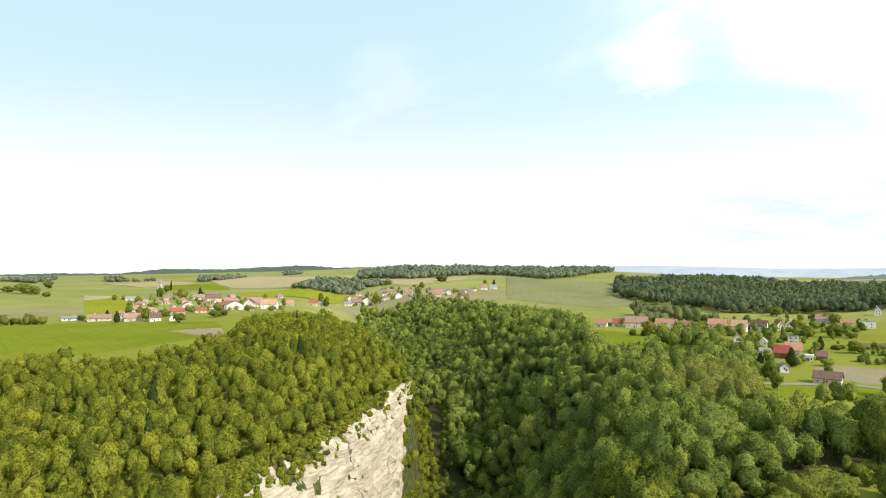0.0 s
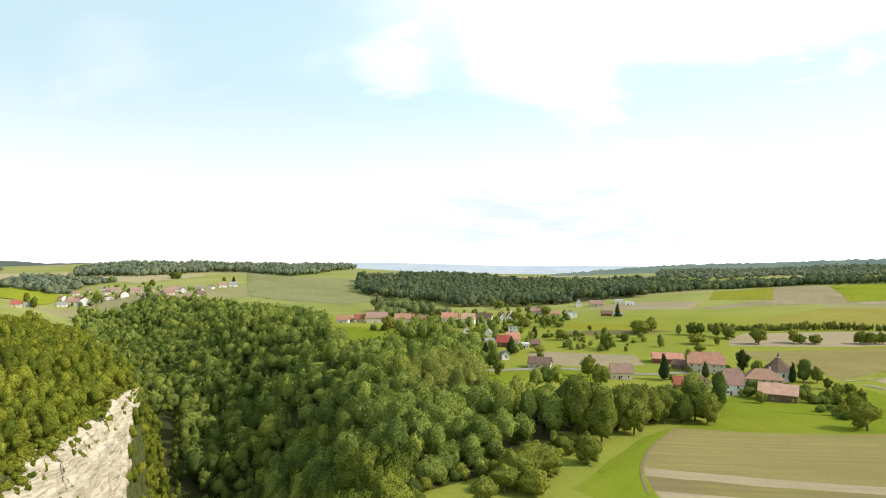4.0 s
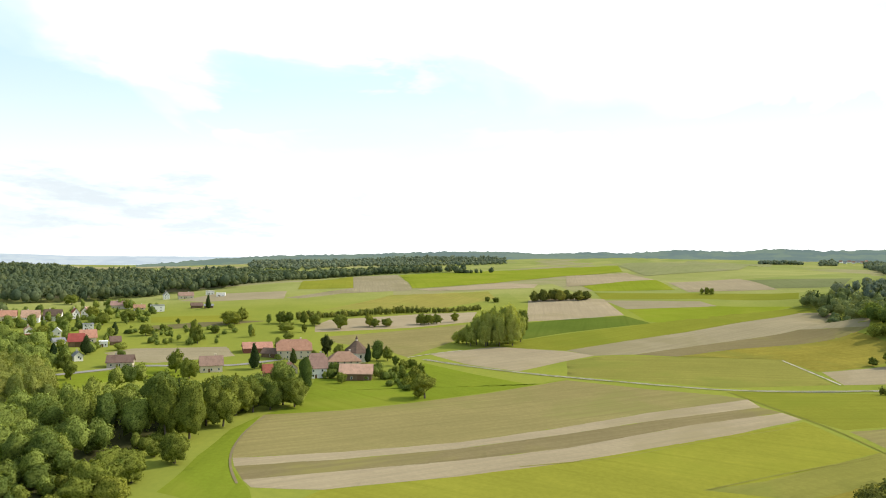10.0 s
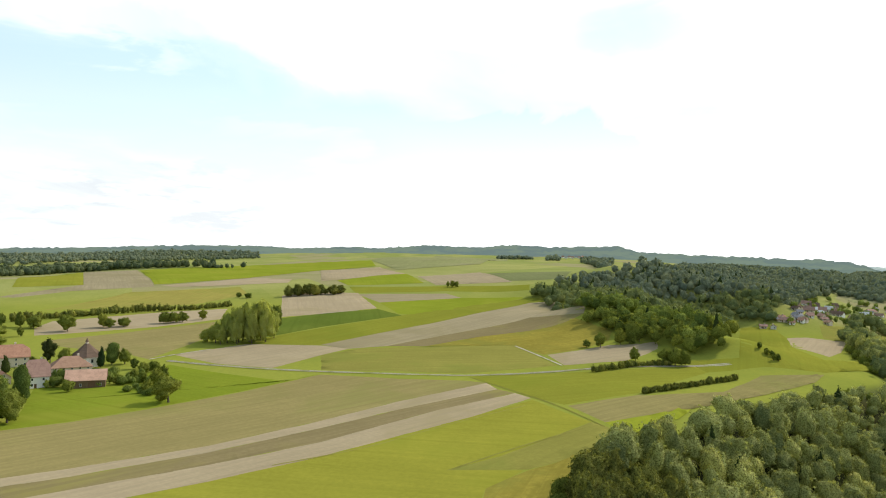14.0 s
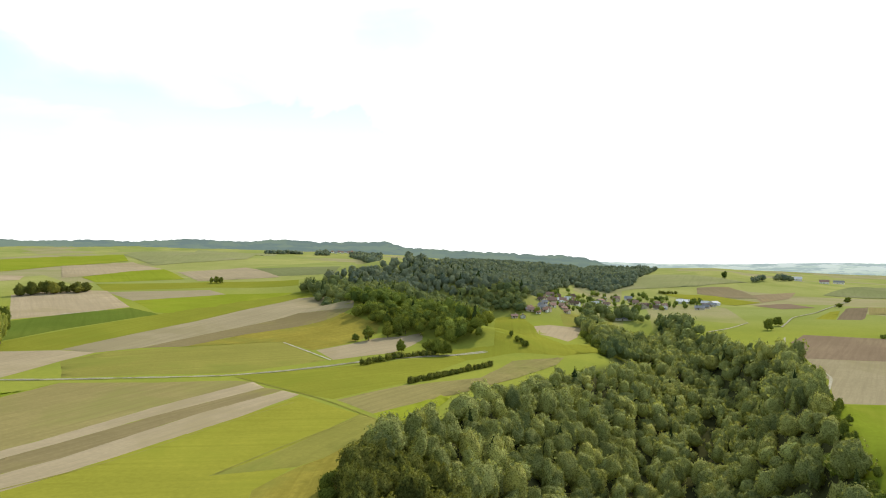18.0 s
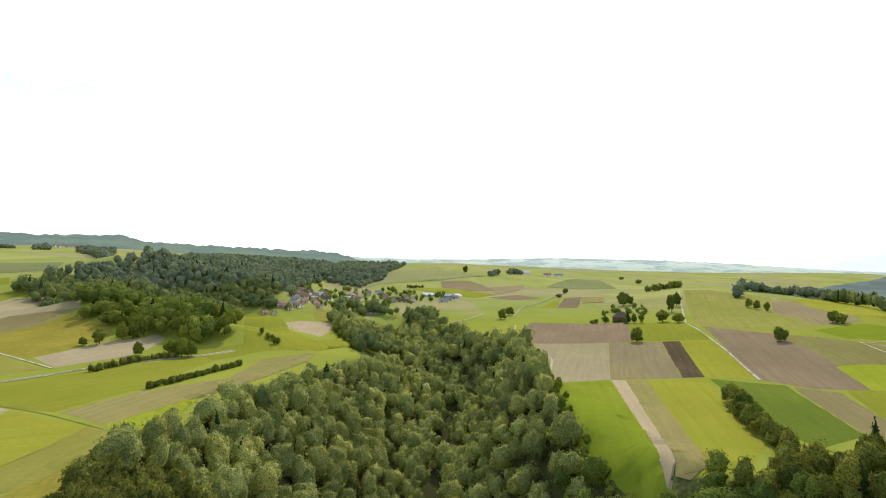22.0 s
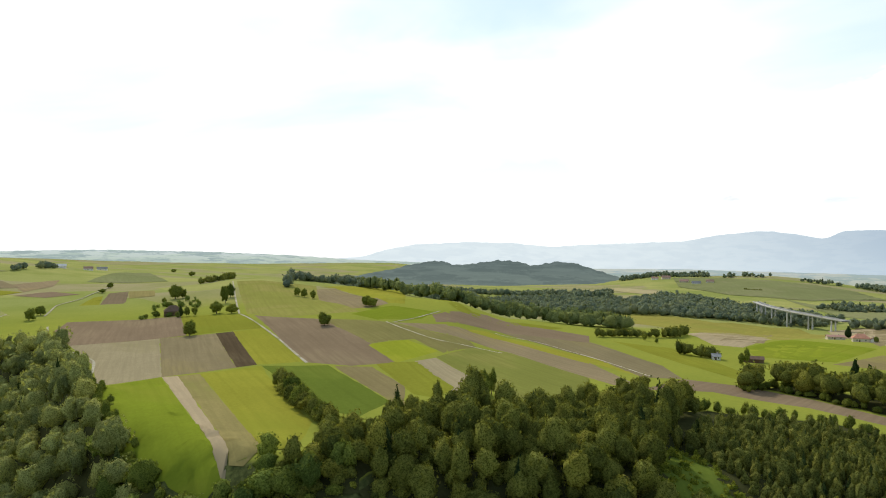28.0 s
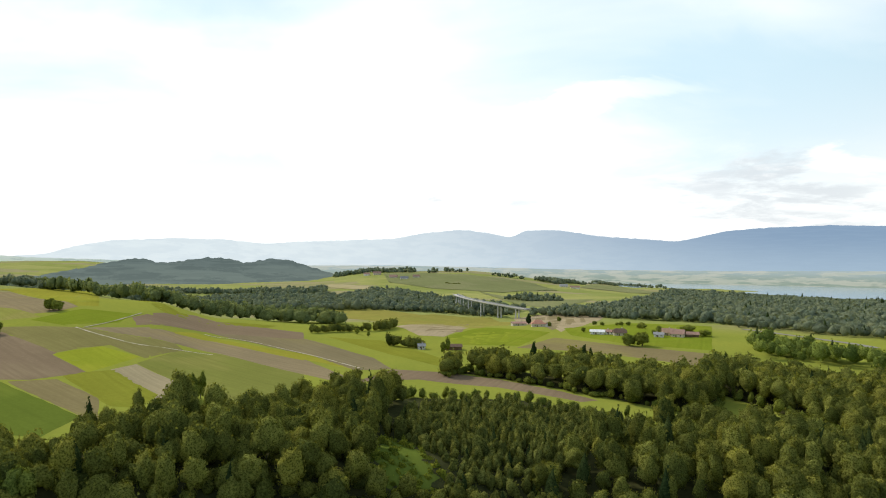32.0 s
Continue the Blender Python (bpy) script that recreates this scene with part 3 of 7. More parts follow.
field("tan", "tan ploughed field with a few trees", [(459.6, 76.8), (508, 40.7), (520, 9.1), (506.2, 6.6), (458.8, 26.2), (427.9, 60.8)])
field("lime", "lush green meadow below the track", [(369.9, 105.1), (414.2, 42.8), (483.6, -38), (475.1, -9.2), (447.7, -22), (369.1, 13.4), (383.2, 11.5), (360.1, 14), (317.3, 44.9), (330.2, 63.4), (355.9, 91.2)])
field("olive", "grey-green stubble field along the wood", [(315.9, 43.1), (359.7, 10.8), (354.3, 12.8), (389.4, -27.1), (453.9, -52.2), (482.1, -91.4), (451.6, -80.8), (387.8, -44.8), (330.2, -6.9), (336.8, -10), (290.6, 24.3)])
field("bright", "green clover strip along the wood", [(290.6, 24.3), (335.2, -10), (310.5, -4.1), (273, 14.1)])
field("tan", "pale harvested field on the rise", [(544, 669), (685, 696), (981, 998), (1039, 931), (720, 618), (627, 656), (548, 651)])
field("lime", "light green meadow on the rise", [(618, 734), (792, 925), (981, 998), (685, 696)])
field("tan", "tan field on the rise beside the village", [(460, 764), (529, 795), (594, 727), (538, 664), (465, 717)])
field("bright", "bright green field on the crest", [(1039, 926), (1352, 721), (1431, 637), (1253, 549), (1114, 594), (870, 582), (758, 621), (737, 633)])
field("tan", "pale tan strip on the crest", [(731, 618), (876, 573), (882, 516), (832, 493), (730, 597)])
field("lime2", "yellow-green meadow on the rise", [(486, 539), (660, 600), (766, 524), (710, 475), (603, 467)])
field("tan", "pale tan field on the crest", [(1114, 594), (1227, 530), (1060, 411), (937, 435), (867, 462)])
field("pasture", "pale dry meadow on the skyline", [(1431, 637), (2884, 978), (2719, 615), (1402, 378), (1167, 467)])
field("bright", "bright green strip on the plateau", [(887, 448), (1060, 411), (905, 323), (839, 406)])
field("tan", "tan square field on the plateau", [(1001, 369), (1115, 301), (932, 205), (887, 300)])
field("lime", "lime green strip on the plateau", [(827, 400), (877, 287), (892, 173), (833, 162), (826, 265), (765, 360)])
field("tan", "tan strip on the plateau", [(755, 353), (804, 258), (770, 229), (688, 296)])
field("bright", "bright green field on the plateau", [(688, 296), (770, 229), (794, 154), (696, 195), (598.8, 209.4), (604.8, 241.2)])
field("pasture", "pale meadow on the plateau", [(1076, 278), (1079, 144), (958, 137), (945, 213)])
field("bright", "bright green paddock above the gorge wood", [(106, 612.2), (117.6, 669.1), (171.1, 618.5), (151.4, 547.2), (130.4, 536.3), (106, 549.8)])
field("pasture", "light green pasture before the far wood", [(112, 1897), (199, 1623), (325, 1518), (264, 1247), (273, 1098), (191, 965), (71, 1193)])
field("straw", "pale yellow grain field behind the far wood", [(1510, 4147), (1275, 1761), (1028, 1449), (1040, 1570), (1260, 2215), (1009, 2120)])
field("tan", "tan ploughed field behind the barn", [(221.8, 454.9), (243.1, 460.3), (290.3, 419.6), (274.2, 386.6), (226.6, 398.4), (217.3, 411.5)])
field("bright", "bright green meadow beside the barn", [(148.3, 369.2), (164.6, 392.9), (220.2, 387.1), (226.2, 360.7), (208.2, 345), (185.9, 364), (144.6, 345.1)])
field("bright", "bright green pasture beyond the gorge", [(-384, 691), (-223.2, 619.9), (-188.9, 540.7), (-237.6, 549.2), (-178.1, 481.4), (-203.6, 449.6), (-234, 421.7), (-261.7, 398.9), (-280.1, 370.6), (-488, 644), (-441, 670)])
field("tan", "dry tan corner of a pasture", [(-248.2, 563.6), (-194.3, 552.1), (-167, 479.9), (-178.1, 481.4)])
field("bright", "green field beside the far village", [(-603, 1083), (-586, 1146), (-440, 1003), (-402, 865), (-421, 757)])
field("straw", "pale straw-coloured field", [(-657, 1179), (-602, 1177), (-589, 1130), (-603, 1083)])
field("straw", "straw-coloured strip beyond the village", [(-861, 1633), (-795, 1809), (-655, 1693), (-669, 1440)])
field("bright", "green field beyond the village", [(-679, 1564), (-613, 1698), (-472, 1389), (-584, 1347)])
field("straw", "pale grain field on the plain", [(-809, 2087), (-502, 2004), (-310, 1936), (-255, 1542), (-495, 1455)])
field("bright", "green field between two villages", [(-428, 1221), (-355, 1450), (-212, 1326), (-229, 1195), (-334, 1209)])
field("straw", "pale grain field before the wood", [(-252, 1629), (-89, 1710), (4, 1842), (4, 1674), (-121, 1438)])
field("tan", "brown ploughed patch in the valley meadow", [(684.3, -99.4), (707, -118), (711, -152), (623.3, -129.8), (582.2, -113.3), (630.5, -95.2)])
field("lime", "yellow-green valley meadow", [(475.1, -9.2), (488.6, -43.3), (762, -67), (750, -97), (684.3, -99.4), (609.1, -95.2), (554.8, -105), (572.7, -164), (489.4, -92.8), (477.1, -57.2), (447.7, -22)])
field("lime2", "pale meadow before the valley village", [(782, -143), (878, -230), (810, -207), (710, -150), (717, -135)])
field("brown", "brown ploughed field above the gorge", [(649, -348), (583, -422), (459.8, -338.3), (468.8, -319.6), (490.1, -264.8), (589.1, -303.8)])
field("tan", "pale pinkish stubble field", [(490.1, -264.8), (467.8, -320.8), (335.4, -231.6), (335.6, -194.7), (401.1, -231), (433.3, -241.8)])
field("tan2", "brown stubble field with drill lines", [(467.8, -320.8), (444, -353.2), (327.6, -275.9), (335.4, -231.6)])
field("dark", "dark brown strip of fresh ploughed soil", [(444, -353.2), (438, -364.7), (324.9, -289.5), (327.6, -275.9)])
field("lime", "lime green field beside the farm road", [(438, -364.7), (427.8, -387), (307.1, -310.9), (324.9, -289.5)])
field("lime", "lime green field with a single tree", [(583, -422), (516.2, -444.6), (427.8, -387), (459.8, -338.3)])
field("brown", "wide brown harvested field", [(498.1, -438.8), (410.4, -433.6), (304.2, -372.6), (302.8, -367.3), (253.8, -334.6), (271.7, -313.7), (304.1, -309.6)])
field("green2", "green field on the ridge", [(789, -662), (680.8, -710.5), (529.7, -557.4), (396.9, -468.5), (459.8, -437.9), (514.9, -445.7)])
field("tan2", "brown field on the ridge with three trees", [(634.5, -662), (641.5, -706.2), (400, -513.6), (399.9, -488.1), (414.5, -481.1), (529.7, -557.4)])
field("lime", "lime green strip on the ridge", [(668.8, -704), (780, -1053), (388.8, -524.6), (403.1, -517.5), (654.7, -719.8)])
field("bright", "bright green field at the wood's edge", [(332.3, -192.8), (335.4, -231.6), (184.3, -149.7), (186.4, -144), (235.4, -144.1), (283.5, -166.7)])
field("tan", "tan strip of bare earth", [(335.4, -231.6), (331, -238.8), (191.8, -158.8), (183, -150.2), (184.3, -149.7)])
field("olive", "olive strip of stubble", [(331, -238.8), (327.6, -250.5), (181.1, -164.5), (180.1, -155.2), (186, -154.1), (191.8, -158.8)])
field("lime", "lime green meadow strip", [(327.6, -250.5), (320.4, -288.7), (268.8, -251.8), (195.5, -202.8), (171.6, -170.3), (181.1, -164.5)])
field("green", "dark green clover field", [(320.4, -288.7), (285.6, -309.3), (193.3, -250.4), (185.3, -219.1), (213.5, -223.4), (275.7, -263.1)])
field("olive2", "pale olive strip of stubble", [(280.2, -308.8), (259, -317.8), (210.3, -284.4), (178.9, -242.2), (193.3, -250.4)])
field("lime", "lime green strip", [(263.2, -326.1), (247.4, -351.7), (192.3, -303), (183.8, -273.6), (195.2, -271.8), (199.4, -274.6)])
field("olive", "pale tan stubble with drill lines", [(410.4, -433.6), (341.5, -440), (265.6, -437.7), (250.1, -422.5), (252.9, -384.2), (291.5, -405), (304.2, -372.6)])
field("bright", "bright green square field", [(304.1, -368.8), (293.3, -398.7), (258.1, -386.8), (255.1, -336.2)])
field("tan", "tan strip of stubble", [(250.5, -348.3), (248, -368.3), (192.8, -330.1), (178, -294.1), (188.3, -293.3), (192.3, -303)])
field("green2", "pale green field sloping to the wood", [(249.6, -370.8), (250.1, -422.5), (228, -431.5), (153.4, -389.6), (130.5, -331.8), (145.5, -291), (159.1, -294), (192.8, -330.1)])
field("tan2", "long tan field with tracks", [(339.3, -441.7), (307.3, -471.7), (255.4, -476.9), (173.8, -441), (175.1, -444.8), (121.8, -388.2), (135, -379.1), (153.4, -389.6), (228, -431.5), (265.6, -437.7)])
field("brown", "dark brown ploughed strip on the slope", [(340.4, -499), (336.4, -588.7), (234.1, -593.5), (214.3, -543.3), (282.3, -513.5), (319.2, -473.4)])
field("lime", "lime green strip between two tracks", [(292.8, -465.6), (283.6, -496.7), (184.8, -468.9), (188.4, -478.2), (132.6, -422.7), (175.1, -444.8), (173.8, -441), (255.4, -476.9)])
field("tan2", "tan field below the hedge", [(282.3, -513.5), (214.3, -543.3), (217.2, -550.7), (136.4, -479.7), (111.7, -437.6), (132.6, -422.7), (184.8, -468.9)])
field("bright", "dark green field on the ridge", [(396.6, -456.9), (388.8, -505.9), (346.5, -512.9), (333.6, -473.2), (354.4, -442.6)])
field("lime", "lime strip along the ridge", [(497.8, -690.2), (341.5, -569.4), (272.3, -625.3), (269.3, -583.9), (332.1, -534.2)])
field("lime2", "yellow-green meadow beyond the hedge", [(448.1, -1190.5), (332, -1214), (87, -1108), (89, -714), (192, -787), (385.4, -1079.2)])
field("tan", "tan field beyond the hedge", [(180, -719), (197, -1077), (95, -796), (111.9, -630.2), (136.3, -630.6)])
field("bright", "bright green field before the farmsteads", [(111.9, -630.2), (87, -733), (16.5, -682.4), (40.1, -587.5), (93.7, -580.6)])
field("tan", "tan field beside a farmstead", [(91, -1166), (24, -1212), (-56, -1109), (-15, -785), (6.7, -685.4)])
field("bright", "green meadow round the farmsteads", [(7, -729), (-71, -865), (-163, -843), (-114.2, -590.2), (-50, -607.5), (-3, -660.8)])
field("olive2", "yellow-green field beyond the wood", [(42.1, -575.4), (12.4, -643.9), (-49.2, -597.5), (-110.8, -572.5), (-92.5, -513.3), (-44.7, -542.7), (-7.9, -564.1)])
field("lime", "lime green field at the corner of the wood", [(205, -574.5), (158.5, -580.8), (88.5, -499.1), (82.2, -463.7), (127.3, -498.5)])
field("brown", "brown strip of bare earth before the wood", [(119.8, -381.9), (111.7, -437.6), (78.8, -444.6), (42.2, -429.9), (3.8, -403.5), (-16.2, -384.4), (-7.2, -377.2), (39.5, -403), (88.2, -409.1)])
field("straw", "pale foil-covered rows of vegetables", [(751, -2015), (716, -2044), (618, -1963), (531, -1899), (518, -1851), (578, -1838), (672, -1919)])
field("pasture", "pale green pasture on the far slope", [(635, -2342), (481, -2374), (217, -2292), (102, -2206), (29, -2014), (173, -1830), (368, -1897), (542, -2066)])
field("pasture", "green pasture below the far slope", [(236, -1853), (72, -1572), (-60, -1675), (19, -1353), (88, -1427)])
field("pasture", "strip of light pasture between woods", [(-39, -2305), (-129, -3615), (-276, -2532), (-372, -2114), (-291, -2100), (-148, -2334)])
field("bright", "green clearing in the lake-side forest", [(-205, -1243), (-242, -1224), (-239, -1125), (-193, -1145)])
field("tan2", "brown field in the valley", [(1271, -483), (1258, -537), (1190, -536), (1087, -517), (1109, -474), (1190, -453)])
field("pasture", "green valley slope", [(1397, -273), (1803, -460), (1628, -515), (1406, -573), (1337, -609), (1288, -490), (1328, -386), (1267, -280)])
field("lime", "light meadow strip in the valley", [(1229, -401), (1143, -467), (1016, -483), (990, -432), (1075, -409)])
field("tan2", "brown patch on the valley slope", [(1144, -527), (1183, -620), (1071, -551), (1016, -483)])
field("lime", "lime patch by the lane", [(777, -429), (835, -480), (843, -497), (765, -446)])
field("brown", "brown patch by the lane", [(765, -447), (871, -522), (883, -557), (753, -471)])
field("olive", "grey-green patch by the lane", [(883, -557), (852, -576), (783, -529), (794, -501)])
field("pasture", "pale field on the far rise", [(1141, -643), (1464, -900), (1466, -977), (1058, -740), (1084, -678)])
field("brown", "brown strip by the village", [(974, -449), (979, -503), (890, -493), (894, -451)])
field("lime", "strip of mown pasture beside the village", [(350, 628), (389.7, 565), (398.4, 536.4), (361.1, 523.5), (321.9, 577.4)])
field("olive2", "strip of dry grass beside the village", [(303.1, 563.5), (369, 526.9), (387.6, 500), (349.5, 506.6), (296.6, 532)])
field("tan2", "brown field below the farmsteads", [(188, -796), (192, -1089), (128, -1081), (101.7, -671.2), (136.8, -650.4)])
field("lime2", "yellow-green meadow beyond the hedge", [(286, -1092), (237, -1222), (132, -1195), (104, -1104), (194, -1097), (241, -984)])
field("bright", "bright green pasture before the farmsteads", [(108.7, -615.7), (91, -673.9), (36.7, -682.5), (37.9, -614.6), (73.7, -581.6)])
field("tan2", "tan stubble field by the hamlet", [(56, -1209), (-42, -1182), (-36, -1013), (15.4, -699.4), (73, -1042)])


# ---------------------------------------------------------------- trees
def globe(base_v, base_f, n):
    """Directions on the unit sphere and triangles: every face of a solid cut into n * n."""
    verts, faces, seen = [], [], {}

    def at(p):
        key = tuple(np.round(p, 5))
        if key not in seen:
            seen[key] = len(verts)
            verts.append(p / np.linalg.norm(p))
        return seen[key]

    for a, b, c in base_f:
        a, b, c = base_v[a], base_v[b], base_v[c]
        g = {(i, j): at(a + (b - a) * i / n + (c - a) * j / n) for i in range(n + 1) for j in range(n + 1 - i)}
        for i in range(n):
            for j in range(n - i):
                faces.append((g[i, j], g[i + 1, j], g[i, j + 1]))
                if i + j < n - 1:
                    faces.append((g[i + 1, j], g[i + 1, j + 1], g[i, j + 1]))
    return np.array(verts), np.array(faces)


bm = bmesh.new()
bmesh.ops.create_icosphere(bm, subdivisions=1, radius=1)
bm.verts.ensure_lookup_table()
BALL_V, BALL_F = np.array([v.co[:] for v in bm.verts]), np.array([[v.index for v in f.verts] for f in bm.faces])
bm.free()
OCTA_V = np.array([(1, 0, 0), (-1, 0, 0), (0, 1, 0), (0, -1, 0), (0, 0, 1), (0, 0, -1)], float)
OCTA_F = np.array([(0, 2, 4), (2, 1, 4), (1, 3, 4), (3, 0, 4), (2, 0, 5), (1, 2, 5), (3, 1, 5), (0, 3, 5)])


def unit(v):
    return v / (np.linalg.norm(v, axis=1)[:, None] + 1e-9)


def leaves(r, centre, out, size, tilt):
    """Leaf sprays at the given places, facing more or less outwards; gives corners and facings."""
    n = len(centre)
    nrm = unit(out + r.normal(0, tilt, (n, 3)))
    side = unit(np.cross(nrm, r.normal(0, 1, (n, 3))))
    top = np.cross(nrm, side)
    s = size * r.uniform(0.55, 1.3, (n, 1))
    a, b = side * s, top * s * r.uniform(0.6, 1.0, (n, 1))
    bend = nrm * s * 0.25
    return np.stack([centre - a - bend, centre - b, centre + a - bend, centre + b], 1).reshape(-1, 3), nrm


def crown(seed, count, leaf, form="round", lobes=9, body=(0, 3)):
    """A crown one metre high and about one metre wide, standing at height 0 to 1: leafy boughs bulging out of one another, with loose sprays over them.
    body: 1 for the finer solid, and into how many pieces its edges are cut."""
    r = np.random.default_rng(seed)
    if form == "round":
        k = np.arange(lobes) + 0.5
        rise = 1 - 1.60 * k / lobes
        turn = k * 2.39996 + r.uniform(0, 6.3)
        flat = np.sqrt(np.maximum(0, 1 - rise ** 2))
        u = unit(np.stack([np.cos(turn) * flat, np.sin(turn) * flat, rise], -1) + r.normal(0, 0.22, (lobes, 3)))
        rad = r.uniform(0.62, 1.52, lobes) * 0.66 / math.sqrt(lobes)
        mid = u * (np.array((0.47, 0.47, 0.50)) - rad[:, None]) * r.uniform(0.70, 1.17, (lobes, 1)) + (0, 0, 0.48)
        heart, squash, least = np.array((0, 0, 0.44)), np.array((1, 1, 0.92)), 0.27
    elif form == "tall":
        z = np.linspace(0.12, 0.88, lobes)
        mid = np.stack([r.normal(0, 0.10, lobes), r.normal(0, 0.10, lobes), z], -1)
        rad = 0.10 + 0.22 * np.sin(np.pi * (0.12 + 0.82 * z))
        heart, squash, least = np.array((0, 0, 0.45)), np.array((1, 1, 0.75)), 0.1
    else:
        z = np.linspace(0.08, 0.9, lobes)
        mid = np.stack([r.normal(0, 0.03, lobes), r.normal(0, 0.03, lobes), z], -1)
        rad = 0.06 + 0.34 * (1 - z)
        heart, squash, least = np.array((0, 0, 0.32)), np.array((1, 1, 0.75)), 0.1
    # the boughs: the outermost bulge in every direction
    way, tri = globe(BALL_V, BALL_F, body[1]) if body[0] else globe(OCTA_V, OCTA_F, body[1])
    reach = np.full(len(way), least)
    for c, q in zip(mid, rad):
        w = c - heart
        along_way = way @ w
        inner = along_way ** 2 - w @ w + q * q
        reach = np.where(inner > 0, np.maximum(reach, along_way + np.sqrt(np.maximum(inner, 0))), reach)
    reach = reach * r.uniform(0.84, 0.97, len(way))
    hv = heart + way * reach[:, None]
    hn = np.zeros_like(hv)
    face = np.cross(hv[tri[:, 1]] - hv[tri[:, 0]], hv[tri[:, 2]] - hv[tri[:, 0]])
    for c in range(3):
        np.add.at(hn, tri[:, c], face)
    hn = unit(hn)
    if (hn * way).sum() < 0:
        hn, tri = -hn, tri[:, ::-1]
    # loose sprays of leaves over the boughs
    n = count * 4
    pick = r.choice(lobes, n, p=rad ** 2 / (rad ** 2).sum())
    out = unit(unit(r.normal(0, 1, (n, 3))) + unit(mid[pick] - heart) * 0.55 + (0, 0, 0.12))
    p = mid[pick] + out * rad[pick][:, None] * squash * r.uniform(0.86, 1.16, (n, 1))
    buried = np.zeros(n, bool)
    for c, q in zip(mid, rad):
        buried |= np.linalg.norm((p - c) / squash, axis=1) < q * 0.80
    p, out = p[~buried][:count], out[~buried][:count]
    v, facing = leaves(r, p, out, leaf, 0.60)
    soft = np.repeat(unit(out * 0.6 + facing * 0.6), 4, axis=0)
    quads = np.arange(len(v)).reshape(-1, 4)
    tri = tri + len(v)
    v, soft = np.concatenate([v, hv]), np.concatenate([soft, hn])
    lo, hi = v.min(0), v.max(0)
    wide = max(hi[0] - lo[0], hi[1] - lo[1])
    v = (v - ((lo[0] + hi[0]) / 2, (lo[1] + hi[1]) / 2, lo[2])) / (wide, wide, hi[2] - lo[2])
    return v, [quads, tri], soft


def plant(name, label, xy, kinds, mat, high, wide, rand, sink=0.14, squat=0.0, z=None):
    """Many crowns in one mesh, for woods that nobody could count."""
    vs, ns, q4, q3, base = [], [], [], [], 0
    z = height(xy[:, 0], xy[:, 1]) if z is None else z
    tones = []
    for (x, y), zz in zip(xy, z):
        v, (f4, f3), soft = kinds[rand.integers(len(kinds))]
        swell = 0.88 + 0.4 * noise.noise(Vector((x / 60, y / 60, 0.0)))
        big = rand.choice((0.62, 0.8, 1.0, 1.0, 1.22))
        h, wd = rand.uniform(*high) * swell * (0.72 + 0.28 * big), rand.uniform(*wide) * big
        ch = min(h * (1 - sink), max(squat * wd, 0.69 * h)) if squat else h * (1 - sink)
        a = rand.uniform(0, 6.3)
        c, s = math.cos(a), math.sin(a)
        vx, vy = v[:, 0] * wd * rand.uniform(0.86, 1.16), v[:, 1] * wd * rand.uniform(0.86, 1.16)   # no crown is quite round, and few stand straight
        lean = v[:, 2] * ch * rand.normal(0, 0.10)
        vs.append(np.stack([vx * c - vy * s + x + lean * s, vx * s + vy * c + y + lean * c, v[:, 2] * ch + h - ch + zz], -1))
        ns.append(np.stack([soft[:, 0] * c - soft[:, 1] * s, soft[:, 0] * s + soft[:, 1] * c, soft[:, 2]], -1))
        q4.append(f4 + base)
        q3.append(f3 + base)
        tones.append(np.full(len(v), rand.random()))
        base += len(v)
    if not vs:
        return None
    ob = mesh_object(name, np.concatenate(vs), [np.concatenate(q4), np.concatenate(q3)], mat, normals=np.concatenate(ns), tone=np.concatenate(tones))
    return tagged(ob, label, "woodland", kind="stuff")


def inside(x, y, poly):
    c = np.zeros(x.shape, bool)
    for (x0, y0), (x1, y1) in zip(poly, poly[1:] + poly[:1]):
        c ^= ((y0 > y) != (y1 > y)) & (x < (x1 - x0) * (y - y0) / ((y1 - y0) or 1e-9) + x0)
    return c


def scatter(poly, gap, rand, jitter=0.38):
    p = np.array(poly)
    lo, hi = p.min(0), p.max(0)
    x, y = np.meshgrid(np.arange(lo[0], hi[0] + gap, gap), np.arange(lo[1], hi[1] + gap, gap * 0.87))
    x = x + (np.arange(x.shape[0]) % 2)[:, None] * gap * 0.5
    x, y = x.ravel() + rand.normal(0, jitter * gap * 0.6, x.size), y.ravel() + rand.normal(0, jitter * gap * 0.6, y.size)
    m = inside(x, y, poly)
    return np.stack([x[m], y[m]], -1)


NEAR_CROWNS = [crown(10 + k, 950, 0.0235, "round", 36 + 6 * (k % 4), (1, 5)) for k in range(7)]
MID_CROWNS = [crown(30 + k, 250, 0.036, "round", 26 + 2 * (k % 5), (1, 3)) for k in range(7)]
SMALL_CROWNS = [crown(40 + k, 110, 0.046, "round", 18 + k, (0, 3)) for k in range(7)]
FAR_CROWNS = [crown(50 + k, 36, 0.072, "round", 15, (0, 2)) for k in range(6)]
DOT_CROWNS = [crown(70 + k, 10, 0.125, "round", 8, (0, 2)) for k in range(5)]
MID_SPRUCE = [crown(90 + k, 90, 0.055, "cone", 7, (0, 2)) for k in range(3)]
DOT_SPRUCE = [crown(97 + k, 10, 0.12, "cone", 5, (0, 2)) for k in range(3)]
YOUNG = [crown(110 + k, 40, 0.075, "tall" if k % 3 else "cone", 6, (0, 2)) for k in range(6)]

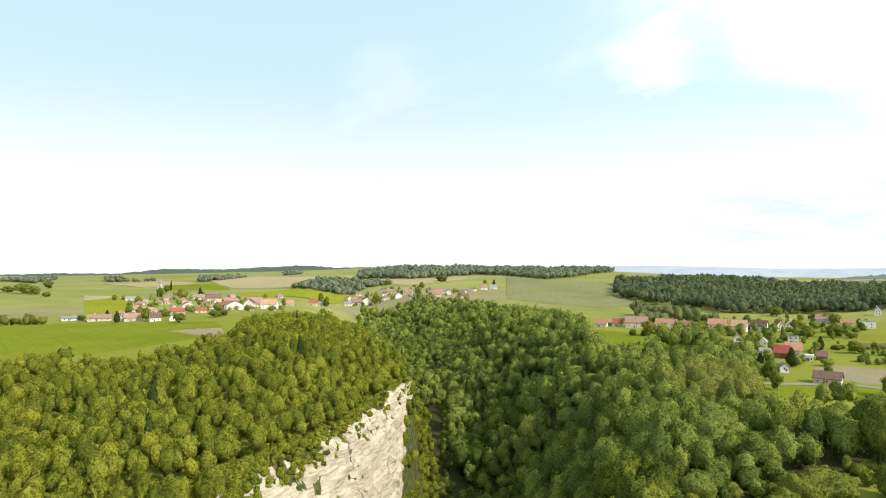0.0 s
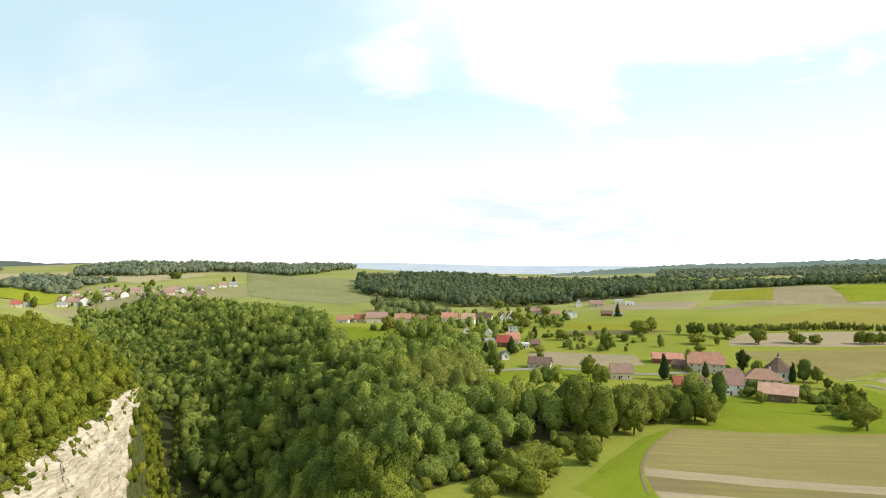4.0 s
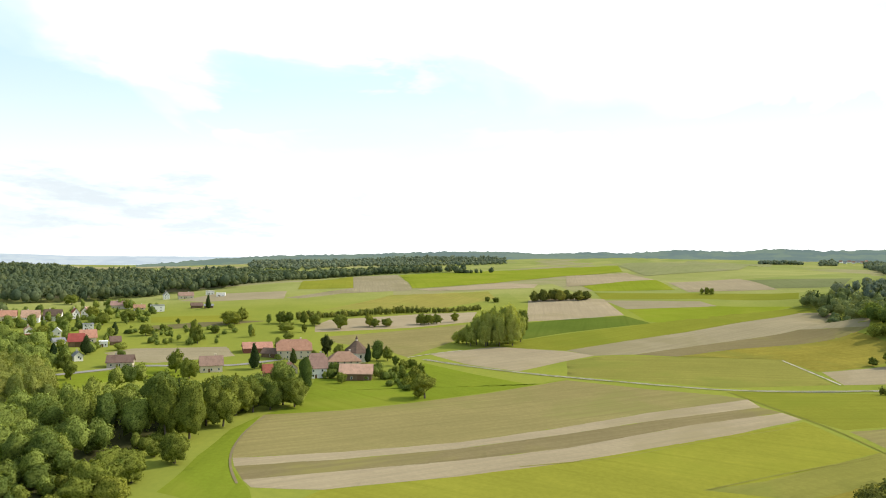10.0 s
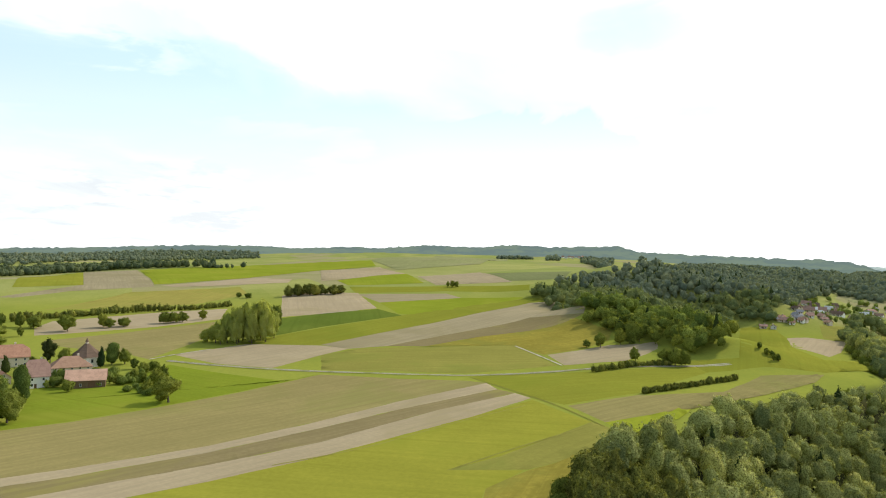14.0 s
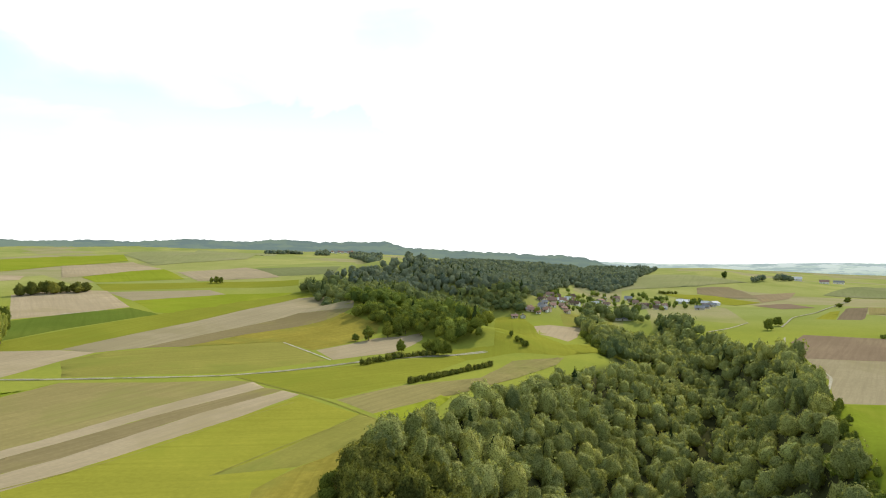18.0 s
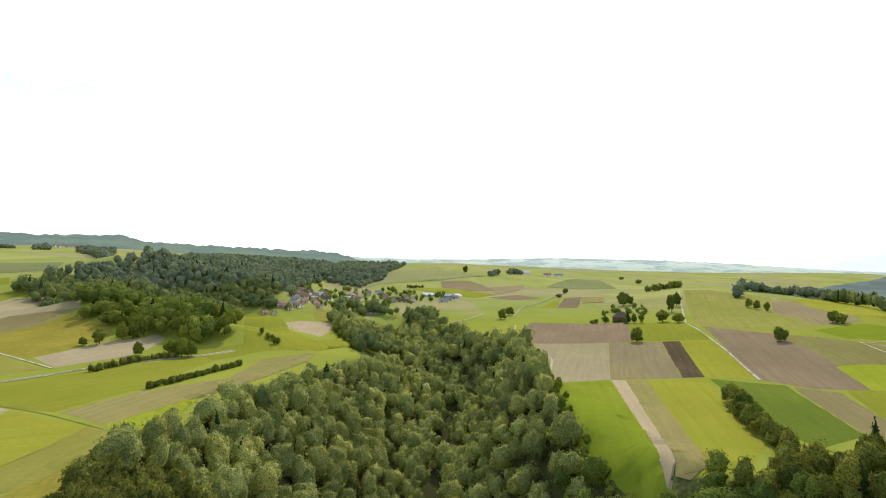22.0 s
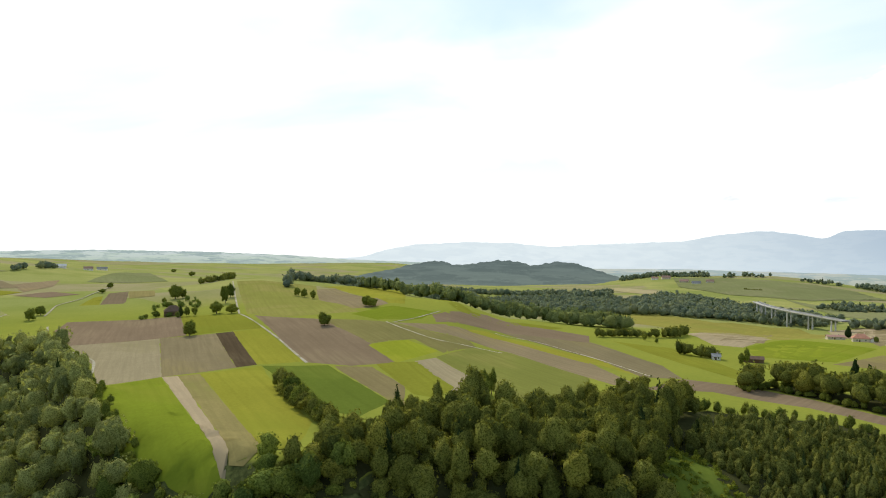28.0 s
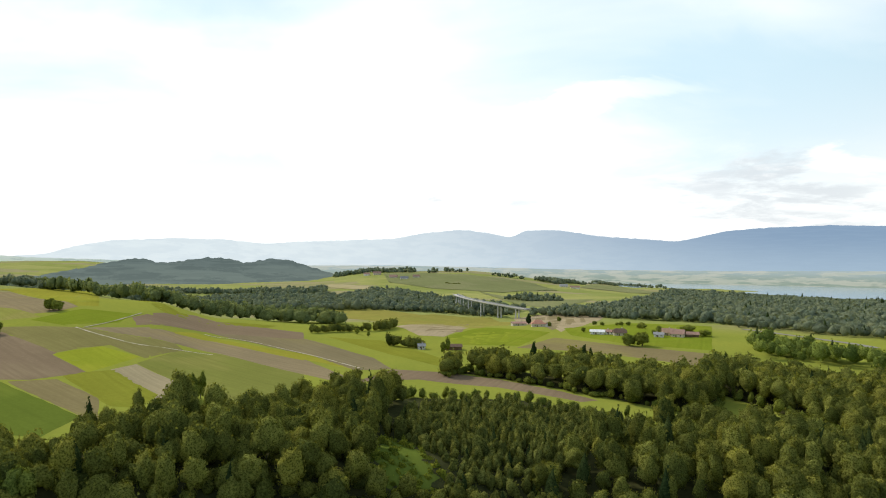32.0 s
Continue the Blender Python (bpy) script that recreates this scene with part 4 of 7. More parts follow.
WOODS = [
    [(30, 146), (59.7, 190), (78.8, 198), (100, 210), (121, 225), (160.1, 245), (199.8, 258), (226, 263), (222, 282), (189, 281), (152, 276), (131, 276), (118.4, 293.1), (140, 330), (153.3, 385.7), (124.7, 440), (97.7, 445), (96.4, 561.7), (113.9, 648.6), (97.7, 769.6), (31, 887), (-49, 1031), (-80, 1060), (-40, 800), (-17.5, 623.3), (-12.5, 464), (-9, 403.3), (-2, 371), (2, 316.8), (-8, 250), (-22, 185), (0, 140)],  # W1
    [(-240, 235), (-232, 330), (-215.8, 352), (-181.9, 346), (-166.4, 366), (-153.3, 381), (-140.8, 404), (-173.1, 543.7), (-141.1, 631.6), (-154, 1034), (-70, 843), (-23, 676.5), (-12, 464), (-9, 400), (-5, 371), (-8, 316), (-18, 250), (-31, 177), (-63, 136), (-110, 95), (-190, 150)],  # W2
    [(318, 1483), (668, 1792), (669, 1405), (765, 1345), (612, 848), (616, 853), (446, 873), (324, 896), (279, 1098), (264, 1247)],  # W3
    [(-305, 1972), (-188, 2220), (512, 2391), (199, 1623), (112, 1897), (5, 1889), (-136, 1612), (-272, 1761)],  # W4
    [(-364, 1453), (-361, 1691), (-246, 1538), (-151, 1496), (-226, 1329), (-276, 1363)],  # W5
    [(796, 153), (809, 143), (917, 99), (963, 48), (3086, -140), (1521, -131), (1393, -223), (1555, -343), (1062, -159), (758, -102), (773, -60), (681.8, -56.6), (485.6, -26), (500, -11.9), (518.2, 5.2), (593.3, 67.2)],  # W6
    [(657.9, -138.8), (669.3, -152.1), (731, -204), (706, -239), (628.5, -241.5), (545, -240), (531, -244), (454.7, -242), (400, -226), (373.6, -203), (322.8, -188), (280.5, -167), (261, -157), (231, -148), (219.9, -143), (179.4, -141), (150, -100), (150, 0), (153, 22), (194, 27), (216, 18), (248, 10), (273, -3), (317, -24), (374, -51), (440, -97), (480, -132), (530, -160), (592.7, -200), (600, -160), (524, -128.6)],  # W7
    [(186, -143), (168, -148), (160, -160), (166, -190), (160, -214), (157, -236), (136, -250), (124, -249), (118, -280), (103, -302), (92, -325), (78, -350), (46, -364), (22, -368), (-12, -348), (-62, -328), (-110, -320), (-146, -294), (-107, -207), (-44, -230), (178, -141)],  # W8
    [(79, -452.6), (75.7, -427), (55.9, -469.5), (17.5, -453.7), (-28.5, -441.8), (-84.5, -436.5), (-84.7, -462.5), (-86.3, -420.8), (-68.9, -356.2), (-14.9, -398.6), (33.4, -428.1)],  # W9
    [(717, -839), (622, -782), (505, -695), (402, -620), (381, -633), (361, -651), (345, -676), (321, -688), (297, -699), (266, -711), (241, -720), (255, -762), (282, -753), (314, -740), (332, -711), (356, -699), (373, -673), (394, -656), (417, -642), (520, -716), (638, -802), (734, -859)],  # W10
    [(539, -1364), (508, -1855), (323, -1616), (217, -1343), (189, -1249), (416, -1251)],  # W13
    [(69, -1177), (0, -1268), (-97, -1183), (-187, -968), (-179, -927), (-83, -1010), (59, -1219)],  # W14
    [(670, -644), (1798, -1989), (1536, -1996), (1114, -1448), (1195, -1349), (733, -711)],  # W15
    [(803, 1424), (1146, 1693), (1160, 1421), (1297, 1256), (1143, 839), (1079, 706), (1122, 899), (1050, 1006), (871, 1017), (605, 877), (591, 1048)],  # W16
    [(459, -1191), (517, -1339), (536, -1704), (446, -1820), (267, -1509), (198, -1462), (82, -1328), (112, -1191), (225, -1273), (369, -1174)],  # X1
    [(-349, -2515), (-441, -2077), (-508, -1795), (-573, -1438), (-518, -1160), (-304, -682), (-292, -733), (-230, -813), (-194, -832), (-168, -1040), (-41, -1145), (76, -1233), (17, -1197), (-46, -1300), (-165, -1632)],  # X2
    [(484, -2387), (447, -2523), (308, -2415), (191, -2430), (34, -2349), (-137, -3859), (-398, -2864), (-381, -2902), (-131, -3685), (111, -2408), (225, -2382), (486, -2502)],  # X3
    [(152, -1610), (77, -1669), (24, -1637), (10, -1596), (97, -1559)],  # X5
    [(-151.5, -619.7), (-138.9, -559.9), (-173.2, -544.3), (-202.6, -508.5), (-232.5, -537.2), (-218.8, -549.4), (-186, -584.6)],  # X6
    [(2487, -569), (2049, -630), (1971, -624), (1834, -484), (1530, -312), (1575, -308)],  # X7
    [(874, -190), (797, -176), (928, -253), (781, -255), (736, -267), (704, -262), (798, -261), (870, -230), (881, -210)],  # X8
    [(1331, -612), (1505, -772), (1440, -748), (1384, -637)],  # X9
    [(-92.4, -512.5), (-85, -471.3), (-113.6, -486.1), (-133.5, -471.2), (-177.2, -444.9), (-193.2, -373.8), (-147.2, -285.1), (-119.7, -353.3), (-86.3, -420.8)],  # X10
    [(696, -146), (767, -162), (712, -161), (711, -175), (721, -180), (659.2, -152.2)],  # X11
    [(-1337, 1957), (-1123, 1774), (-1315, 2194), (-1354, 2273), (-1322, 2090)],  # X12
    [(-1084, 2058), (-984, 1880), (-850, 1899), (-859, 1920), (-927, 1894)],  # X13
    [(-751, 1928), (-672, 1732), (-621, 1923), (-616, 1985), (-684, 1878)],  # X14
    [(-579, 2186), (-545, 2091), (-508, 2188), (-511, 2204)],  # X15
    [(162.9, 326.1), (179.8, 340.2), (177.9, 324.5), (147.6, 286.9)],  # X16
    [(-60, 600), (20, 600), (60, 800), (20, 1000), (-60, 1150), (-170, 1100), (-130, 900), (-60, 700)],  # X17
    [(91, 312), (111, 369), (137, 378), (143, 343), (122, 294), (101, 286)],  # X18
    [(1676, -50), (1459, -48), (3326, -181), (2934, -405), (2340, -400), (2366, -482), (1931, -418), (1607, -327), (1140, -181), (819, -110), (1171, -122), (1377, -95)],  # X19
    [(2873, 699), (2864, 540), (2814, 530), (2719, 661)],  # X20
    [(3053, 518), (3015, 455), (2776, 419), (2719, 461)],  # X21
    [(2996, 363), (997, 87), (2954, 224), (2953, 351)],  # X22
    [(639.4, -135.4), (638.5, -136.6), (707, -163), (692, -172), (682, -169)],  # X23
    [(504.7, -124), (591.3, -145.8), (753, -206), (671, -209), (636.5, -200)],  # X24
    [(813, -179), (826, -183), (881, -241), (774, -251), (776, -252), (868, -238)],  # X25
    [(734, -237), (781, -255), (786, -284), (650.2, -252.6), (634.1, -246.7)],  # X26
    [(628.7, -219.7), (674, -238), (607, -241.5), (526.5, -231.1), (515.2, -228.8)],  # X27
    [(153, 386), (127, 446), (150, 470), (182, 497), (190, 470), (170, 400)],  # X28
    [(224.2, -138.9), (211.5, -141.1), (196.1, -141), (178.8, -145), (168.5, -149.5), (158.4, -156.4), (150.3, -168.2), (132.9, -159.2), (169.9, -144.5), (227.8, -139.4)],  # X29
    [],  # X30
    [(-287, -2127), (-348, -2578), (-479, -2261), (-589, -2080), (-670, -1681), (-666, -1492), (-571, -1279), (-479, -1691)],  # X31
    [(210, 880), (254, 880), (271, 748), (273, 746), (185, 736)],  # X32
    [(150.7, 544), (182.5, 589.6), (205.9, 598.2), (185.3, 505.6), (190.5, 513.5), (144.1, 495.1)],  # X33
    [(259, -153), (232, -142), (183, -142), (179, -147), (176, -153), (175, -161), (157, -145), (158, -137), (161, -132), (164, -127), (212, -129), (238, -140)],  # X34
    [(1230, -1711), (972, -1716), (790, -1785), (664, -1847), (608, -1691), (798, -1658), (998, -1625)],  # X35
    [(572, 66), (527, 24), (504, -1), (524, -6), (566, 26), (592, 62)],  # lobe below the hill wood
    [(503, 1), (484, -14), (492, -38), (513, -47), (530, -30), (532, -6)],  # second lobe
    [(1330, -270), (1560, -340), (1900, -480), (2150, -620), (2000, -640), (1650, -500), (1400, -400), (1290, -330)],  # wooded hillside beyond the valley village
    [(645, -1117), (572, -1123), (496, -1169), (404, -1172), (553, -1607), (716, -1608), (807, -1519), (787, -1336)],  # valley wood behind the crest
    [(763, -736), (744, -826), (636, -800), (663, -833), (776, -862), (802, -775)],  # trees on the crest
    [(892, -1206), (790, -1216), (750, -1299), (1004, -1671), (1176, -1618)],  # wood in the far hollow
    [(816, -2342), (689, -2403), (539, -2431), (567, -2558), (853, -2477)],  # trees on the far crest
    [(-430, -2720), (-560, -2500), (-700, -2350), (-900, -2200), (-1235, -1950), (-954, -1526), (-650, -1785), (-472, -2046), (-299, -2432)],  # lake-side forest
    [(1223, 1683), (1324, 1578), (1480, 1560), (1762, 1702), (2068, 1736), (2265, 1646), (2432, 1579), (2726, 1770), (2528, 2121), (2327, 2410), (1866, 2476)],  # hazy woods on the north-eastern skyline
]

CLEARING = [(71, -236), (67, -257), (53, -253), (41, -235), (41, -224), (59, -212)]
PLANTATION = [(70, -307), (60, -340), (33, -349), (5, -342), (-22, -340), (-39, -311), (-30, -298), (-9, -272), (10, -235), (39, -223), (58, -225), (71, -266), (67, -275)]
NEAR_LIMIT = 208
GORGE_WOODS = (0, 1, 6, 7, 41, 42, 46)


def along(u, s):
    """Plan point at node position u of the gorge, s metres to its far side."""
    i = min(int(u), len(G_PTS) - 2)
    a, b = G_PTS[i], G_PTS[i + 1]
    e = (b - a) / np.linalg.norm(b - a)
    p = a + (b - a) * (u - i)
    n = np.array((-e[1], e[0]))
    return p + n * s


def cliff_foot(u):
    """Foot of the bare rock along the gorge, as a share of its half width: the wall narrows to a tongue at its far end."""
    return np.interp(u, (12.0, 13.28, 13.42, 13.62, 13.9, 14.2), (0.24, 0.24, 0.62, 0.70, 0.86, 0.93))


def on_cliff(x, y):
    s, depth, width, node = gorge_at(x, y)
    wall = (node > 12.15) & (node < 14.05) & (s < 0.95 * width) & (s > cliff_foot(node) * width)
    patch = (node > 12.15) & (node < 13.36) & (s < 0.95 * width)
    bits = (node > 11.3) & (node < 12.2) & (s < 0.9 * width) & (np.sin(node * 26) > 0.45)
    return wall | patch | bits


# ---------------------------------------------------------------- woods
near_xy = []
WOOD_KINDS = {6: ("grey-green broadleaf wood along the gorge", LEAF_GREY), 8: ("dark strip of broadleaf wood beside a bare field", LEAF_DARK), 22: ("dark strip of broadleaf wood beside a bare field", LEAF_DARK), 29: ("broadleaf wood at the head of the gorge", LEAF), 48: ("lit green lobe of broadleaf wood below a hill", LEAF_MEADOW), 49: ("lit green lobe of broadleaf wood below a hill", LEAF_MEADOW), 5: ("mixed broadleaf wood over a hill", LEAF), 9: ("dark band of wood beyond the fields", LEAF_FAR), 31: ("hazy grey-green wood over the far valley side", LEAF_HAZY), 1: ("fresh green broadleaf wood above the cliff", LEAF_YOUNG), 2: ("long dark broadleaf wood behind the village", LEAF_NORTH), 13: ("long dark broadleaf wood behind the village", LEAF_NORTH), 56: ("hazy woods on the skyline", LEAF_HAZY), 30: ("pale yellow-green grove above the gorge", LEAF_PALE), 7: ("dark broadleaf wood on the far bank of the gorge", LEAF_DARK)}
WOOD_HIGH = {55: (6, 10), 52: (13, 20), 2: (15, 24), 3: (15, 24), 9: (14, 21), 48: (12, 17), 49: (12, 18), 8: (14, 22), 15: (11, 18), 22: (12, 19), 30: (17, 22), 1: (8, 14.5), 6: (10, 21), 7: (10, 21), 0: (12, 23), 42: (16, 23)}
for k, poly in enumerate(WOODS):
    if not poly:
        continue
    rand = np.random.default_rng(100 + k)
    p = np.array(poly)
    away = np.hypot(*p.mean(0))
    # woods farther off take the leaf colours with haze in them
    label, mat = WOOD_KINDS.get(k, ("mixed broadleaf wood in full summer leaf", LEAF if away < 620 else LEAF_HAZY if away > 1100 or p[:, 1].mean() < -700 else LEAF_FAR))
    gap = 9.4 if away < 700 else 10.8 if away < 1300 else 14.5
    gap = {0: 8.8, 1: 5.7, 6: 8.2, 7: 7.6, 56: 21.0}.get(k, gap)
    if k in (8, 9, 22):
        gap = 6.6
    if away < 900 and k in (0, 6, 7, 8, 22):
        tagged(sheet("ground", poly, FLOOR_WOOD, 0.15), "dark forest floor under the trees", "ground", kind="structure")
    xy = scatter(poly, gap, rand)
    d = np.hypot(xy[:, 0], xy[:, 1])
    m = (d > 95) & ~on_cliff(xy[:, 0], xy[:, 1])
    if k in (0, 1, 5, 6, 7):   # crowns, not trunks, reach the edge of the wood
        for a in range(8):
            m &= inside(xy[:, 0] + 2.2 * math.cos(a * 0.785), xy[:, 1] + 2.2 * math.sin(a * 0.785), poly)
    if k in GORGE_WOODS:   # the stream's cleft stays clear of trees
        beside, _, _, node = gorge_at(xy[:, 0], xy[:, 1])
        node = np.abs(node)
        m &= ~((beside < np.interp(node, (1.5, 3.0, 4.5, 5.5, 12.6, 13.4, 15.0, 16.0), (0, 5.5, 6, 0, 0, 7.5, 7.0, 0))))
    xy, d = xy[m], d[m]
    if k == 0:   # the pale grove stands inside this wood
        m = ~inside(xy[:, 0], xy[:, 1], WOODS[30])
        xy, d = xy[m], d[m]
    if k == 40:
        m = ~inside(xy[:, 0], xy[:, 1], WOODS[0]) & ~inside(xy[:, 0], xy[:, 1], WOODS[30])
        xy, d = xy[m], d[m]
    if k == 7:   # the young plantation stands in the middle of this bank
        m = ~inside(xy[:, 0], xy[:, 1], PLANTATION) & ~inside(xy[:, 0], xy[:, 1], CLEARING)
        for step in (12, 26, 40):   # a low margin lies behind it
            m &= ~inside(xy[:, 0] * (1 - step / d), xy[:, 1] * (1 - step / d), PLANTATION)
        xy, d = xy[m], d[m]
    if k in GORGE_WOODS:
        m = (d > 138) & (d < NEAR_LIMIT)
        near_xy.append(xy[m])
        xy, d = xy[~m], d[~m]
    if k == 5:   # one hill wood in three leaf colours: haze put into the farther two
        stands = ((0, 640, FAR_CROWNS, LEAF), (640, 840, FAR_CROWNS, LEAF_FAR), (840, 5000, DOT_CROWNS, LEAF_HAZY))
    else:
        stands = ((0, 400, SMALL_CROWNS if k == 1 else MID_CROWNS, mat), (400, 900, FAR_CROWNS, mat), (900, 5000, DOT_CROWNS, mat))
    for lo, hi, kinds, leaf in stands:
        m = (d >= lo) & (d < hi)
        if m.any():
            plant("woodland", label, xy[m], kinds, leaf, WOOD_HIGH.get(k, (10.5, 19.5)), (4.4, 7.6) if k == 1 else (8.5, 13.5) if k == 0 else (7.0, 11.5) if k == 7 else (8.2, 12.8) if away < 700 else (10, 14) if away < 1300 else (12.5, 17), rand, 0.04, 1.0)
    m = rand.random(len(xy)) < (0.005 if k == 1 else 0.05 if away < 620 else 0.10 if away < 1100 else 0.03)
    for near, kinds in ((True, MID_SPRUCE), (False, DOT_SPRUCE)):
        q = m & ((d < 600) == near)
        if q.any():
            plant("woodland", "dark spruces standing among the broadleaf trees", xy[q] + 0.6, kinds, NEEDLES, (15, 21), (4.5, 6.5), rand, 0.1)

# dark strip along the gorge bottom: the cleft's shade put into its colour
for u0, u1 in ((2.0, 5.5), (12.7, 15.9)):
    us = np.linspace(u0, u1, 14)
    bed = [tuple(along(u, 9.0)) for u in us] + [tuple(along(u, -9.0)) for u in us[::-1]]
    tagged(sheet("ground", bed, FLOOR_WOOD, 0.2), "stream bed in the gorge, its shade put into the dark colour", "stream bed", kind="structure")

rand = np.random.default_rng(280)
xy = scatter([(52, 197), (66, 195), (92, 211), (104, 221), (84, 228), (60, 216)], 6.2, rand)
plant("woodland", "low broadleaf trees at the edge of the wood", xy, MID_CROWNS, LEAF, (6.5, 12), (6.5, 10), rand, 0.02, 1.0)

# undergrowth closes the edges of the nearer woods
rand = np.random.default_rng(290)
edge = []
for k in (0, 6, 7, 8, 22):
    for a, b in zip(WOODS[k], WOODS[k][1:] + WOODS[k][:1]):
        a, b = np.array(a), np.array(b)
        for f in np.arange(0, 1, 5.2 / max(5.2, np.linalg.norm(b - a))):
            q = a + (b - a) * f + rand.normal(0, 1.6, 2)
            if 100 < np.hypot(*q) < 640:
                edge.append(q)
edge = np.array(edge)
edge = edge[~on_cliff(edge[:, 0], edge[:, 1])]
ob = plant("shrubs", "dark green undergrowth along the edge of the wood", edge, SMALL_CROWNS, LEAF_MEADOW, (3.0, 8.0), (3.8, 7.0), rand, 0.0)
tagged(ob, category="shrubs")

# an understorey fills the gaps between the nearest trees
rand = np.random.default_rng(295)
for k, leaf in ((6, LEAF_OLIVE), (7, LEAF_DARK), (0, LEAF)):
    xy = scatter(WOODS[k], 6.4, rand)
    d = np.hypot(xy[:, 0], xy[:, 1])
    m = (d > 105) & (d < 235) & ~on_cliff(xy[:, 0], xy[:, 1])
    for poly in (PLANTATION, CLEARING):
        m &= ~inside(xy[:, 0], xy[:, 1], poly)
    tagged(plant("shrubs", "leafy understorey between the forest trees", xy[m], SMALL_CROWNS, leaf, (4.0, 8.5), (5.0, 8.0), rand, 0.0), category="shrubs")

rand = np.random.default_rng(300)
xy = scatter(PLANTATION, 3.5, rand)
xy = xy[(rand.random(len(xy)) < 0.9) & ~inside(xy[:, 0], xy[:, 1], CLEARING)]
plant("woodland", "young plantation of slender saplings on the bank", xy, YOUNG, LEAF_SAPLING, (4.8, 10.0), (3.0, 5.2), rand, 0.05)
rand = np.random.default_rng(301)
xy = scatter(PLANTATION, 9.0, rand)
xy = xy[~inside(xy[:, 0], xy[:, 1], CLEARING)]
tagged(sheet("field", CLEARING, FIELDS["green"], 0.3), "green clearing with low bushes in the plantation", "clearing", kind="structure")
low_xy = scatter(CLEARING, 2.3, rand)
tagged(plant("shrubs", "low bushes and saplings in a clearing", low_xy[rand.random(len(low_xy)) < 0.85], FAR_CROWNS, LEAF_YOUNG, (1.2, 4.2), (2.0, 4.0), rand, 0.0), category="shrubs")
plant("woodland", "young spruces among the saplings", xy[::2], MID_SPRUCE, NEEDLES, (6, 10), (2.2, 3.2), rand, 0.02)


# ---------------------------------------------------------------- single trees
def trunk_mesh(seed):
    """A tapered trunk with limbs, one metre high."""
    r = np.random.default_rng(seed)
    bm = bmesh.new()

    def limb(a, b, r0, r1, sides=6):
        a, b = Vector(a), Vector(b)
        m = (b - a).to_track_quat("Z", "Y").to_matrix()
        rings = []
        for c, rad in ((a, r0), ((a + b) / 2 + Vector(r.normal(0, 0.006, 3)), (r0 + r1) / 2), (b, r1)):
            rings.append([bm.verts.new(c + m @ Vector((math.cos(6.2832 * k / sides) * rad, math.sin(6.2832 * k / sides) * rad, 0))) for k in range(sides)])
        for p, q in zip(rings, rings[1:]):
            for k in range(sides):
                bm.faces.new((p[k], p[(k + 1) % sides], q[(k + 1) % sides], q[k]))
        bm.faces.new(rings[-1])

    limb((0, 0, -0.03), (0, 0, 0.62), 0.034, 0.014, 8)
    for k in range(5):
        a, z = k * 1.26 + r.uniform(0, 0.6), r.uniform(0.2, 0.5)
        limb((0, 0, z), (math.cos(a) * 0.2, math.sin(a) * 0.2, z + r.uniform(0.14, 0.28)), 0.013, 0.005, 5)
    me = bpy.data.meshes.new("trunk")
    bm.to_mesh(me)
    bm.free()
    me.materials.append(BARK)
    return me


def crown_mesh(data, mat, low=0.16):
    v, f, soft = data
    v = v * (1, 1, 1 - low) + (0, 0, low)
    ob = mesh_object("crown", v, f, mat, normals=soft)
    me = ob.data
    bpy.data.objects.remove(ob)
    return me


LEAF_BEECH = foliage("dark_beech_leaves", (0.020, 0.030, 0.012), (0.075, 0.090, 0.026), 0.12)
TRUNKS = [trunk_mesh(k) for k in range(3)]
FREE = [crown(10 + k, 420, 0.030, "round", 22 + 2 * k, (1, 6)) for k in range(5)]
CROWN_MESHES = {
    "near": [crown_mesh(c, LEAF_NEAREST, 0.06) for c in NEAR_CROWNS],
    "near_light": [crown_mesh(c, LEAF_YOUNG, 0.06) for c in NEAR_CROWNS],
    "near_dark": [crown_mesh(c, LEAF_DARK, 0.06) for c in NEAR_CROWNS],
    "near_grey": [crown_mesh(c, LEAF_OLIVE, 0.06) for c in NEAR_CROWNS],
    "r": [crown_mesh(c, LEAF_MEADOW, 0.07) for c in FREE],
    "l": [crown_mesh(c, LEAF_LIGHT, 0.05) for c in FREE[:3]],
    "d": [crown_mesh(c, LEAF_BEECH, 0.08) for c in FREE[:2]],
    "d2": [crown_mesh(c, LEAF_DARK, 0.04) for c in FREE[:2]],
    "p": [crown_mesh(crown(130 + k, 760, 0.024, "round", 44, (1, 6)), LEAF_POPLAR, 0.03) for k in range(3)],
    "t": [crown_mesh(crown(140 + k, 300, 0.040, "tall", 10, (1, 5)), LEAF, 0.05) for k in range(3)],
    "c": [crown_mesh(crown(150 + k, 300, 0.040, "cone", 11, (1, 5)), NEEDLES, 0.04) for k in range(2)],
}
TREE_TAGS = {
    "near": ("broadleaf forest tree with a dense rounded green crown", "forest trees above the gorge"),
    "near_light": ("broadleaf forest tree with a fresh yellow-green crown", "forest trees above the gorge"),
    "near_dark": ("broadleaf forest tree with a dense dark green crown", "forest trees above the gorge"),
    "near_grey": ("broadleaf forest tree with a rounded olive-green crown", "forest trees above the gorge"),
    "r": ("round-crowned green broadleaf tree standing in a meadow", "meadow trees"),
    "l": ("light green broadleaf tree beside the barn", "meadow trees"),
    "d": ("old beech with a very dark green crown by the farm", ""),
    "d2": ("broad dark green broadleaf tree beside open ground", ""),
    "p": ("tall pale yellow-green poplar in a clump", "poplar clump"),
    "t": ("tall narrow green poplar near the farm", "poplars"),
    "c": ("dark green conical spruce", "spruces"),
}
tree_count = 0


